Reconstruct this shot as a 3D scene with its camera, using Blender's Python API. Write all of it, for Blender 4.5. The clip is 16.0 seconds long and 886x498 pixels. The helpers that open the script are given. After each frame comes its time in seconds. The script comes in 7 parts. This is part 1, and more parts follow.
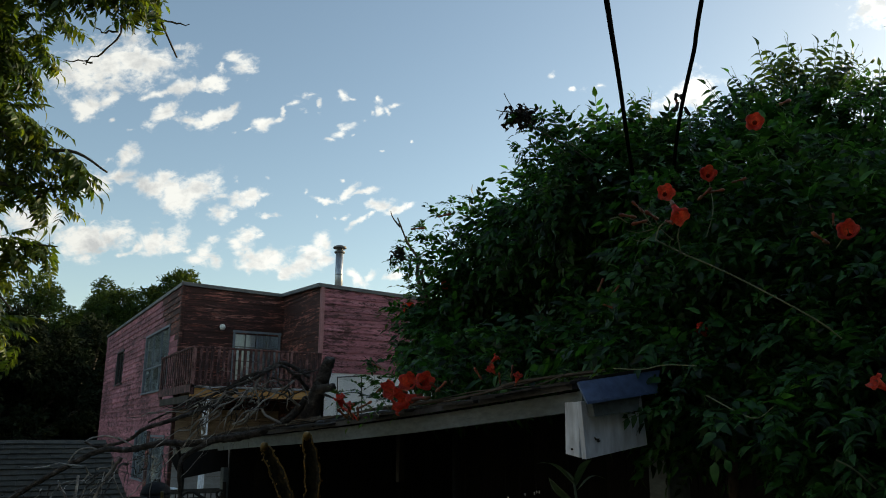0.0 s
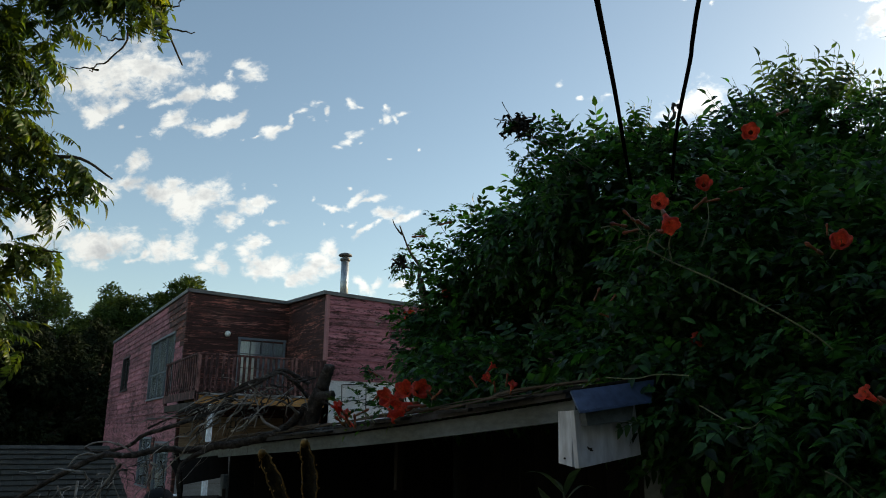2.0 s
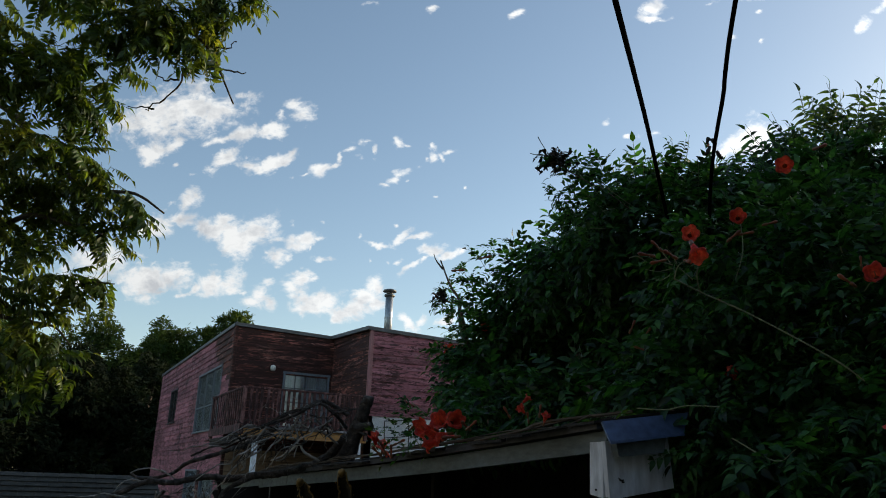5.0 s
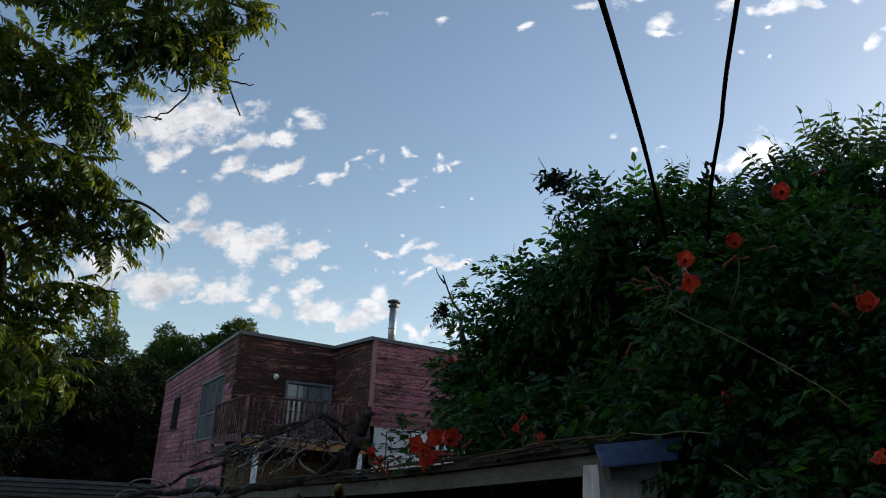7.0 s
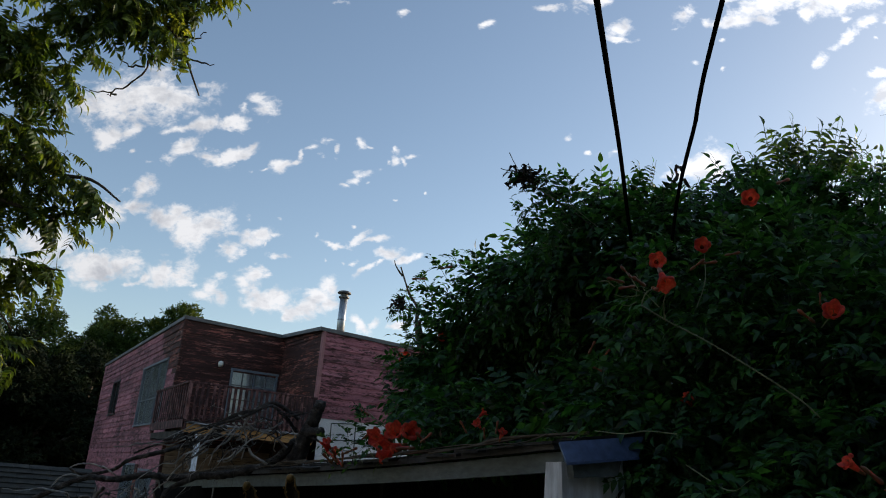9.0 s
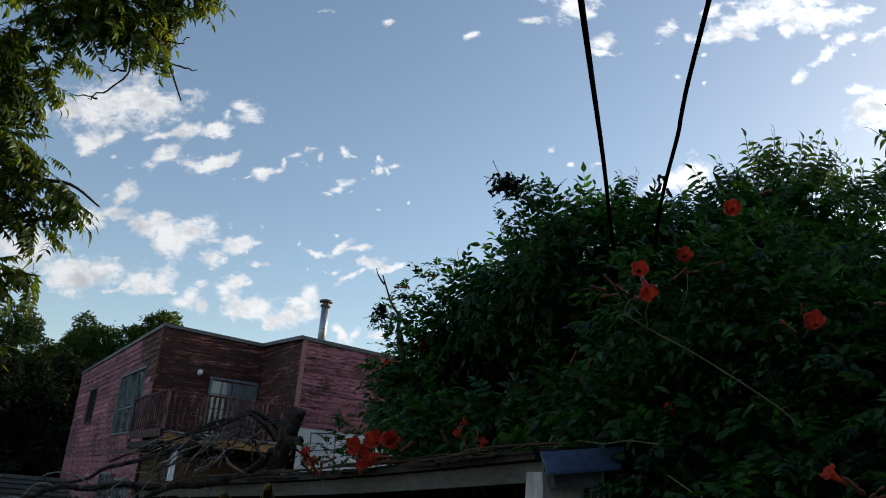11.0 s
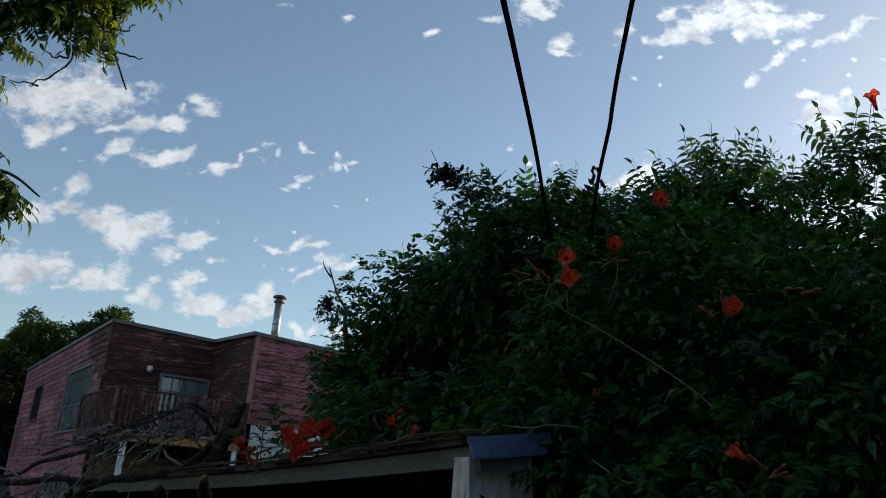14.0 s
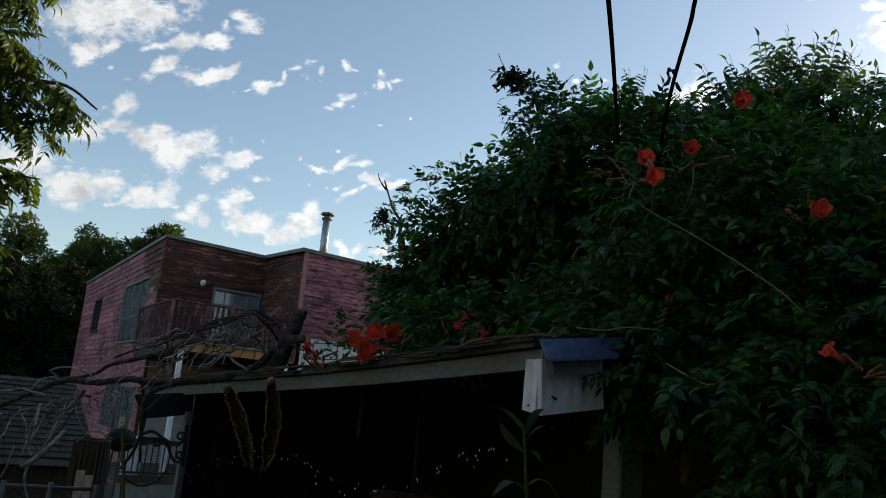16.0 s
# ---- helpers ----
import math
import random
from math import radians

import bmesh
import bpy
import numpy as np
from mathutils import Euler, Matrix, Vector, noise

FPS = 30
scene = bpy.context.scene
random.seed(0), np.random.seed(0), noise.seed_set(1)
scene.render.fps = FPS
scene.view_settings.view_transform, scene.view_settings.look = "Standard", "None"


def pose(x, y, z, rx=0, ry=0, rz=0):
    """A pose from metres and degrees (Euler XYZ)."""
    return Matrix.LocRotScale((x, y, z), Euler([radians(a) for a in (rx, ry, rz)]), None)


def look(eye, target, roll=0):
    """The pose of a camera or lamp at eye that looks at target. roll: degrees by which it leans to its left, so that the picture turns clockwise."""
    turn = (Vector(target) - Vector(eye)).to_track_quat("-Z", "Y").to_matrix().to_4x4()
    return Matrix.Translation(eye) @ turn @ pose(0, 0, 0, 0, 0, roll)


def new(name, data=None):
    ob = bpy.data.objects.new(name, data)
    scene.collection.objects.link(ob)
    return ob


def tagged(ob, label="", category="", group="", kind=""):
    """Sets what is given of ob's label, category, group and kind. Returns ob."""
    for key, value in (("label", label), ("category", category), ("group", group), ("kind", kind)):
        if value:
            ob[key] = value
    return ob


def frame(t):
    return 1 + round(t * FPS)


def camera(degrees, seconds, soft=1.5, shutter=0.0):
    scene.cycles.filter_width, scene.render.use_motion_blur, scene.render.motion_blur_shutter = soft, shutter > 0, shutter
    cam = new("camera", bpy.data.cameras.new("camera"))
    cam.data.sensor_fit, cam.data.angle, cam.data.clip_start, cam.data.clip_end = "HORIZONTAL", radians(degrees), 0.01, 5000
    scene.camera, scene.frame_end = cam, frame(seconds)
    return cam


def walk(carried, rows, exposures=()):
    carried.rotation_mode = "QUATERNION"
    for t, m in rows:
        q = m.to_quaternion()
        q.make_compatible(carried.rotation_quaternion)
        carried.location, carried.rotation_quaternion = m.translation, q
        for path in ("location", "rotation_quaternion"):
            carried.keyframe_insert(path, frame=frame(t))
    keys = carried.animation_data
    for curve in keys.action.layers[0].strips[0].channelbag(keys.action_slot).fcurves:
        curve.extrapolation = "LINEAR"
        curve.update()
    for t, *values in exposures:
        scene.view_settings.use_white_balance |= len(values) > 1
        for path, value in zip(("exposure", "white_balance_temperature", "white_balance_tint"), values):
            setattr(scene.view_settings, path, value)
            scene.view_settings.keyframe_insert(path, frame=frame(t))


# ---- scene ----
cam = camera(59.17, 16.0, soft=1.0)
ROWS = [
    (0.0, 0.0, 0.0, 1.5, 103.306, -0.194, -30.475),
    (0.5, 0.0632, -0.0464, 1.4999, 103.492, -0.183, -31.348),
    (1.0, 0.0685, -0.0382, 1.4961, 103.551, -0.301, -31.42),
    (1.5, 0.059, -0.0288, 1.498, 103.737, -0.479, -30.885),
    (2.0, 0.034, -0.0236, 1.4982, 103.912, -0.654, -30.081),
    (2.5, 0.0272, -0.0339, 1.5055, 104.232, -0.746, -29.817),
    (3.0, 0.0351, -0.0411, 1.5033, 104.684, -0.903, -29.258),
    (3.5, -0.0123, -0.0427, 1.5101, 104.967, -0.988, -28.839),
    (4.0, -0.0154, -0.0496, 1.4931, 105.201, -1.031, -28.934),
    (4.5, 0.0163, -0.0842, 1.4712, 106.053, -1.244, -28.274),
    (4.7, 0.0321, -0.0825, 1.4613, 106.297, -1.565, -27.654),
    (6.8, 0.0702, -0.1343, 1.473, 107.429, -2.603, -25.895),
    (7.0, 0.057, -0.125, 1.4903, 107.346, -2.967, -26.847),
    (7.5, 0.0237, -0.0924, 1.485, 107.056, -3.462, -28.322),
    (8.0, 0.0174, -0.0638, 1.4867, 106.861, -3.725, -28.765),
    (8.5, 0.0146, -0.0559, 1.4823, 106.929, -3.993, -30.142),
    (9.0, 0.0145, -0.06, 1.4852, 107.205, -4.372, -31.046),
    (11.3, 0.0297, -0.0396, 1.4812, 108.136, -4.624, -32.972),
    (11.5, 0.018, -0.0426, 1.4794, 108.053, -4.612, -33.545),
    (12.0, 0.035, -0.0576, 1.4753, 107.964, -4.744, -34.179),
    (12.5, 0.0531, -0.0754, 1.4714, 107.945, -4.45, -34.459),
    (13.0, 0.0745, -0.087, 1.4769, 108.009, -3.98, -34.723),
    (13.5, 0.0968, -0.0984, 1.4635, 108.153, -3.912, -35.519),
    (14.0, 0.1105, -0.0882, 1.4537, 108.088, -4.03, -35.498),
    (14.5, 0.1021, -0.0744, 1.4523, 107.847, -4.076, -35.403),
    (15.0, 0.0818, -0.052, 1.4314, 106.499, -4.715, -34.621),
    (15.5, 0.0707, -0.0127, 1.4114, 104.292, -5.107, -33.29),
    (16.0, 0.0598, 0.0005, 1.3998, 101.971, -5.226, -32.51),
]
SKY, SUN, CLOUD = 0.185, 4.0, 4.95
EXPOSURES = [(0.0, 0.08, 7250, 4), (4.0, 0.04, 6900, 5), (7.0, -0.04, 6750, 10), (9.0, -0.06, 6700, 10), (12.5, -0.06, 6650, 6), (14.5, -0.27, 6450, 5), (16.0, 0.05, 6850, 7)]
walk(cam, [(t, pose(x, y, z, rx, ry, rz)) for t, x, y, z, rx, ry, rz in ROWS], EXPOSURES)

# ---- light ----
SUN_AZ, SUN_EL = 88.0, 17.0        # degrees from +y towards +x, and above the horizon
sky_world = bpy.data.worlds.new("sky")
scene.world = sky_world
sky_world.use_nodes = True
sky_world.cycles.sampling_method, sky_world.cycles.sample_map_resolution = "MANUAL", 1024
wt = sky_world.node_tree
for n in list(wt.nodes):
    wt.nodes.remove(n)


def wnode(kind, **kw):
    n = wt.nodes.new(kind)
    for k, v in kw.items():
        if k == "inputs":
            for i, val in v.items():
                n.inputs[i].default_value = val
        elif k == "operation":
            n.operation = v
        elif k == "blend":
            n.blend_type = v
    return n


sky_tex = wt.nodes.new("ShaderNodeTexSky")
sky_tex.sky_type = "NISHITA"
sky_tex.sun_disc = False
sky_tex.sun_elevation = radians(SUN_EL)
sky_tex.sun_rotation = radians(SUN_AZ)
sky_tex.air_density, sky_tex.dust_density, sky_tex.ozone_density = 1.0, 0.8, 1.2
coord = wt.nodes.new("ShaderNodeTexCoord")
# tangent coordinates about the heading of the open sky
sky_axes = pose(0, 0, 0, 103.306, -0.194, -30.475).to_3x3()


def dotted(axis):
    n = wnode("ShaderNodeVectorMath", operation="DOT_PRODUCT")
    wt.links.new(coord.outputs["Generated"], n.inputs[0])
    n.inputs[1].default_value = axis
    return n.outputs["Value"]


def wmath(op, a, b=None, c=None, clamp=False):
    n = wnode("ShaderNodeMath", operation=op)
    n.use_clamp = clamp
    for i, v in enumerate((a, b, c)):
        if v is None:
            continue
        if isinstance(v, (int, float)):
            n.inputs[i].default_value = v
        else:
            wt.links.new(v, n.inputs[i])
    return n.outputs[0]


ahead = wmath("MAXIMUM", dotted(-sky_axes.col[2]), 0.02)
cu = wmath("DIVIDE", dotted(sky_axes.col[0]), ahead)
cv = wmath("DIVIDE", dotted(sky_axes.col[1]), ahead)
uv = wnode("ShaderNodeCombineXYZ")
wt.links.new(cu, uv.inputs[0])
wt.links.new(cv, uv.inputs[1])


slanted = wt.nodes.new("ShaderNodeMapping")
slanted.inputs["Rotation"].default_value = (0, 0, radians(-18))
slanted.inputs["Scale"].default_value = (0.85, 1.2, 1)
wt.links.new(uv.outputs[0], slanted.inputs["Vector"])


def wnoise(scale, detail, rough, distort=0.0):
    n = wt.nodes.new("ShaderNodeTexNoise")
    n.inputs["Scale"].default_value = scale
    n.inputs["Detail"].default_value = detail
    n.inputs["Roughness"].default_value = rough
    n.inputs["Distortion"].default_value = distort
    wt.links.new(slanted.outputs[0], n.inputs["Vector"])
    return n


mass = None


# fair-weather clouds: centre, half width, half height, tilt in degrees, thickness
def cloud(u, v, w, h, tilt=0.0, thick=1.0):
    global mass
    m = wt.nodes.new("ShaderNodeMapping")
    m.vector_type = "TEXTURE"
    m.inputs["Location"].default_value = (u, v, 0)
    m.inputs["Rotation"].default_value = (0, 0, radians(tilt))
    m.inputs["Scale"].default_value = (w * 1.22 / 1380, h * 1.32 / 1380, 1e6)
    place = wnode("ShaderNodeCombineXYZ")
    wt.links.new(wu, place.inputs[0])
    wt.links.new(wv, place.inputs[1])
    if mass is not None:
        wt.links.new(mass, place.inputs[2])
    wt.links.new(place.outputs[0], m.inputs["Vector"])
    d = wnode("ShaderNodeVectorMath", operation="LENGTH")
    wt.links.new(m.outputs[0], d.inputs[0])
    own = wmath("MULTIPLY_ADD", d.outputs["Value"], -1.0, 0.3 + 0.82 * thick)
    mass = own if mass is None else wmath("SMOOTH_MAX", mass, own, 0.12)


warp = wnoise(26.0, 4.0, 0.6)
shift = wnode("ShaderNodeVectorMath", operation="MULTIPLY_ADD")
wt.links.new(warp.outputs["Color"], shift.inputs[0])
shift.inputs[1].default_value = (0.026, 0.02, 0)
shift.inputs[2].default_value = (-0.013, -0.01, 0)
warped = wnode("ShaderNodeVectorMath", operation="ADD")
wt.links.new(uv.outputs[0], warped.inputs[0])
wt.links.new(shift.outputs[0], warped.inputs[1])
split = wnode("ShaderNodeSeparateXYZ")
wt.links.new(warped.outputs[0], split.inputs[0])
wu, wv = split.outputs[0], split.outputs[1]
cloud(-0.430, 0.229, 105, 32, 5, 1.1)
cloud(-0.398, 0.243, 58, 34, 0, 1.1)
cloud(-0.372, 0.232, 24, 30, -10, 0.8)
cloud(-0.474, 0.225, 65, 20, -8, 0.7)
cloud(-0.430, 0.258, 70, 14, 10, 0.4)
cloud(-0.343, 0.256, 18, 9, 10, 0.5)
cloud(-0.455, 0.180, 22, 20, 0, 1)
cloud(-0.427, 0.189, 34, 10, 38, 0.8)
cloud(-0.463, 0.171, 10, 12, 0, 0.7)
cloud(-0.423, 0.164, 9, 5, 0, 0.4)
cloud(-0.400, 0.153, 15, 6, 10, 0.55)
cloud(-0.264, 0.247, 42, 12, 5, 0.5)
cloud(-0.255, 0.236, 24, 22, -50, 0.75)
cloud(-0.287, 0.234, 9, 13, 0, 0.45)
cloud(-0.361, 0.200, 42, 8, 12, 0.85)
cloud(-0.332, 0.207, 32, 12, 25, 1)
cloud(-0.318, 0.218, 20, 10, 50, 0.6)
cloud(-0.293, 0.214, 36, 12, 15, 0.95)
cloud(-0.296, 0.204, 10, 8, 0, 0.5)
cloud(-0.360, 0.172, 36, 12, 45, 0.9)
cloud(-0.325, 0.164, 30, 13, -20, 0.9)
cloud(-0.313, 0.159, 22, 10, 0, 0.9)
cloud(-0.289, 0.169, 38, 10, 24, 1.1)
cloud(-0.267, 0.182, 16, 10, 30, 0.8)
cloud(-0.330, 0.176, 10, 8, 0, 0.4)
cloud(-0.227, 0.159, 24, 9, 15, 0.85)
cloud(-0.209, 0.164, 14, 7, 20, 0.65)
cloud(-0.203, 0.175, 6, 15, 0, 0.65)
cloud(-0.190, 0.185, 18, 6, 15, 0.65)
cloud(-0.173, 0.195, 24, 5, 0, 0.5)
cloud(-0.159, 0.185, 5, 15, 0, 0.6)
cloud(-0.173, 0.177, 15, 5, 0, 0.5)
cloud(-0.267, 0.149, 11, 7, 0, 0.6)
cloud(-0.249, 0.151, 15, 4, 8, 0.45)
cloud(-0.127, 0.196, 15, 11, 20, 0.65)
cloud(-0.115, 0.192, 11, 5, -10, 0.45)
cloud(-0.083, 0.191, 7, 7, 0, 0.65)
cloud(-0.084, 0.177, 10, 8, -30, 0.6)
cloud(-0.093, 0.176, 9, 5, 20, 0.45)
cloud(-0.073, 0.175, 6, 9, 30, 0.55)
cloud(-0.056, 0.182, 20, 5, 8, 0.55)
cloud(-0.125, 0.154, 26, 7, 25, 0.95)
cloud(-0.146, 0.141, 13, 4, 0, 0.5)
cloud(-0.115, 0.146, 9, 5, 30, 0.45)
cloud(-0.077, 0.125, 9, 4, 0, 0.4)
cloud(-0.041, 0.138, 5, 5, 30, 0.4)
cloud(-0.405, 0.120, 24, 14, 40, 0.95)
cloud(-0.394, 0.125, 17, 13, 0, 0.75)
cloud(-0.430, 0.113, 24, 10, 40, 0.5)
cloud(-0.423, 0.091, 48, 14, 5, 0.9)
cloud(-0.452, 0.080, 48, 13, 5, 0.9)
cloud(-0.372, 0.077, 38, 18, -25, 1)
cloud(-0.347, 0.066, 26, 26, 0, 1)
cloud(-0.358, 0.091, 20, 13, 20, 0.8)
cloud(-0.318, 0.075, 42, 21, 15, 1.1)
cloud(-0.289, 0.084, 19, 15, 45, 0.85)
cloud(-0.329, 0.062, 21, 17, 30, 1)
cloud(-0.285, 0.070, 17, 6, 0, 0.45)
cloud(-0.249, 0.070, 32, 13, 18, 1)
cloud(-0.227, 0.073, 17, 8, 0, 0.65)
cloud(-0.238, 0.060, 5, 7, 0, 0.45)
cloud(-0.289, 0.046, 22, 17, 20, 0.95)
cloud(-0.272, 0.046, 13, 8, 20, 0.65)
cloud(-0.298, 0.053, 13, 6, -20, 0.5)
cloud(-0.285, 0.033, 11, 7, 0, 0.65)
cloud(-0.224, 0.044, 24, 7, 0, 0.65)
cloud(-0.264, 0.088, 15, 8, 0, 0.3)
cloud(-0.227, 0.091, 7, 8, 0, 0.3)
cloud(-0.177, 0.072, 6, 8, 0, 0.6)
cloud(-0.151, 0.063, 30, 6, -8, 0.85)
cloud(-0.125, 0.072, 28, 7, 35, 0.95)
cloud(-0.104, 0.075, 32, 5, 8, 0.75)
cloud(-0.090, 0.077, 17, 7, 10, 0.65)
cloud(-0.126, 0.089, 8, 5, 0, 0.45)
cloud(-0.108, 0.035, 30, 6, 45, 0.8)
cloud(-0.081, 0.057, 24, 10, 10, 0.85)
cloud(-0.061, 0.050, 26, 6, 20, 0.9)
cloud(-0.043, 0.055, 15, 5, 20, 0.65)
cloud(-0.091, 0.048, 15, 6, 45, 0.7)
cloud(-0.162, 0.044, 6, 5, 0, 0.55)
cloud(-0.136, 0.041, 6, 5, 0, 0.55)
cloud(-0.125, 0.041, 10, 6, 20, 0.65)
cloud(-0.463, 0.012, 48, 27, 5, 1.05)
cloud(-0.430, 0.012, 40, 19, 25, 1.1)
cloud(-0.412, 0.021, 24, 15, 10, 0.9)
cloud(-0.452, 0.033, 26, 6, 25, 0.5)
cloud(-0.474, 0.001, 32, 13, 0, 0.9)
cloud(-0.524, 0.033, 50, 35, 0, 1)
cloud(-0.553, 0.008, 40, 30, 0, 0.9)
cloud(-0.412, -0.009, 21, 6, 15, 0.65)
cloud(-0.392, 0.002, 15, 6, 40, 0.65)
cloud(-0.369, 0.012, 24, 23, 10, 1)
cloud(-0.347, 0.012, 28, 19, 10, 0.95)
cloud(-0.343, 0.001, 19, 11, 0, 0.85)
cloud(-0.330, -0.004, 9, 6, 0, 0.55)
cloud(-0.307, -0.006, 28, 19, 35, 0.85)
cloud(-0.296, 0.012, 13, 11, 50, 0.75)
cloud(-0.314, -0.017, 26, 13, 0, 0.75)
cloud(-0.289, -0.017, 15, 13, 0, 0.75)
cloud(-0.264, 0.007, 18, 21, 45, 0.95)
cloud(-0.253, 0.019, 22, 13, 30, 1)
cloud(-0.238, 0.019, 17, 6, 0, 0.65)
cloud(-0.245, -0.005, 13, 22, 0, 0.9)
cloud(-0.231, -0.014, 38, 19, 5, 1.1)
cloud(-0.249, -0.021, 24, 11, 0, 0.9)
cloud(-0.216, -0.006, 15, 9, 0, 0.85)
cloud(-0.184, -0.021, 36, 15, 15, 1.1)
cloud(-0.166, -0.005, 36, 17, 40, 1.1)
cloud(-0.151, 0.008, 15, 17, 0, 0.95)
cloud(-0.153, -0.014, 19, 11, 30, 0.85)
cloud(-0.195, -0.025, 19, 13, 0, 0.9)
cloud(-0.110, -0.035, 22, 10, -45, 0.9)
cloud(-0.093, -0.034, 14, 9, 40, 0.75)
cloud(-0.115, -0.027, 9, 9, 0, 0.75)
cloud(-0.061, -0.035, 28, 8, 15, 0.75)
cloud(-0.057, -0.025, 15, 6, 0, 0.55)
cloud(0.319, 0.200, 52, 24, 25, 1.05)
cloud(0.287, 0.185, 32, 14, 20, 0.85)
cloud(0.200, 0.209, 24, 7, 10, 0.65)
cloud(0.167, 0.205, 9, 5, 20, 0.42)
cloud(0.142, 0.222, 13, 10, 0, 0.45)
cloud(0.106, 0.396, 27, 8, 5, 0.9)
cloud(0.158, 0.413, 42, 19, 10, 1)
cloud(0.180, 0.418, 14, 13, 0, 0.65)
cloud(0.145, 0.435, 70, 18, 0, 0.9)
cloud(0.203, 0.374, 23, 17, 40, 0.8)
cloud(0.196, 0.360, 28, 7, 0, 0.75)
cloud(0.208, 0.357, 17, 5, 0, 0.55)
cloud(0.282, 0.400, 42, 14, 55, 0.7)
cloud(0.309, 0.389, 15, 12, 0, 0.55)
cloud(0.268, 0.379, 15, 6, 10, 0.55)
cloud(0.342, 0.428, 28, 12, 15, 0.65)
cloud(0.365, 0.441, 22, 8, 0, 0.55)
cloud(0.348, 0.394, 42, 12, 18, 0.95)
cloud(0.382, 0.417, 48, 17, 25, 1.05)
cloud(0.387, 0.398, 30, 8, -5, 0.75)
cloud(0.405, 0.427, 48, 17, 15, 1.1)
cloud(0.431, 0.446, 58, 19, 5, 1.1)
cloud(0.441, 0.412, 24, 12, 30, 0.85)
cloud(0.468, 0.431, 48, 19, 5, 1.2)
cloud(0.503, 0.434, 48, 15, 10, 1.1)
cloud(0.531, 0.442, 24, 10, 10, 0.9)
cloud(0.486, 0.452, 32, 10, 0, 0.85)
cloud(0.494, 0.382, 26, 10, 45, 1)
cloud(0.517, 0.404, 30, 10, 35, 0.85)
cloud(0.493, 0.406, 15, 8, 30, 0.45)
cloud(0.544, 0.411, 22, 10, 0, 0.45)
cloud(0.530, 0.382, 9, 6, 0, 0.4)
cloud(0.584, 0.424, 28, 11, 20, 0.95)
cloud(0.603, 0.442, 24, 9, 45, 0.85)
cloud(0.623, 0.452, 17, 5, 5, 0.65)
cloud(0.460, 0.349, 15, 11, 30, 0.85)
cloud(0.334, 0.369, 10, 5, 20, 0.65)
cloud(0.297, 0.335, 9, 5, 0, 0.5)
cloud(0.333, 0.327, 7, 6, 30, 0.65)
cloud(0.532, 0.337, 24, 8, 15, 0.95)
cloud(0.561, 0.311, 42, 24, 25, 1.15)
cloud(0.572, 0.327, 22, 18, 0, 1.05)
cloud(0.541, 0.301, 22, 11, 10, 1)
cloud(0.591, 0.345, 18, 9, 35, 1)
cloud(0.581, 0.297, 20, 10, 0, 0.9)
cloud(0.641, 0.398, 15, 10, 0, 0.55)
cloud(0.594, 0.369, 7, 5, 0, 0.5)
cloud(0.601, 0.391, 11, 5, 0, 0.45)
cloud(0.023, 0.364, 17, 8, 40, 0.65)
cloud(-0.088, 0.373, 11, 7, 20, 0.65)
cloud(-0.171, 0.381, 15, 8, 0, 0.65)
ragged = wnoise(34.0, 8.0, 0.62, 0.35)
fine = wnoise(105.0, 5.0, 0.6, 0.3)
dens = wmath("MULTIPLY_ADD", ragged.outputs["Fac"], 2.7, wmath("SUBTRACT", mass, 1.52))
dens = wmath("MULTIPLY_ADD", fine.outputs["Fac"], 0.9, wmath("SUBTRACT", dens, 0.45))
cover = wnode("ShaderNodeMapRange")
cover.interpolation_type = "SMOOTHSTEP"
wt.links.new(dens, cover.inputs["Value"])
for i, v in ((1, -0.18), (2, 0.72), (3, 0.0), (4, 1.0)):
    cover.inputs[i].default_value = v
# thick middles turn a little grey-lilac, thin rims stay warm white
tone = wnode("ShaderNodeMix")
tone.data_type = "RGBA"
folds = wnoise(30.0, 5.0, 0.58, 0.2)
wt.links.new(wmath("MULTIPLY_ADD", wmath("SUBTRACT", folds.outputs["Fac"], 0.46), 4.2, wmath("MULTIPLY", wmath("SUBTRACT", dens, 0.55), 0.45), clamp=True), tone.inputs[0])
tone.inputs[6].default_value = (CLOUD * 1.05, CLOUD * 1.08, CLOUD * 1.15, 1)
tone.inputs[7].default_value = (CLOUD * 0.66, CLOUD * 0.7, CLOUD * 0.79, 1)
over = wnode("ShaderNodeMix")
over.data_type = "RGBA"
wt.links.new(cover.outputs[0], over.inputs[0])
wt.links.new(sky_tex.outputs[0], over.inputs[6])
# clouds towards the sun are brighter
bright = wnode("ShaderNodeVectorMath", operation="SCALE")
wt.links.new(tone.outputs[2], bright.inputs[0])
wt.links.new(wmath("MULTIPLY_ADD", cu, 0.44, 1.06), bright.inputs["Scale"])
wt.links.new(bright.outputs[0], over.inputs[7])
bg = wt.nodes.new("ShaderNodeBackground")
bg.inputs["Strength"].default_value = SKY
wt.links.new(over.outputs[2], bg.inputs["Color"])
wout = wt.nodes.new("ShaderNodeOutputWorld")
wt.links.new(bg.outputs[0], wout.inputs[0])

sun = new("sun", bpy.data.lights.new("sun", "SUN"))
sun.data.energy, sun.data.angle, sun.data.color = SUN, radians(0.6), (1.0, 0.86, 0.66)
_az, _el = radians(SUN_AZ), radians(SUN_EL)
SUN_DIR = Vector((math.sin(_az) * math.cos(_el), math.cos(_az) * math.cos(_el), math.sin(_el)))
sun.matrix_world = look(SUN_DIR * 50, (0, 0, 0))


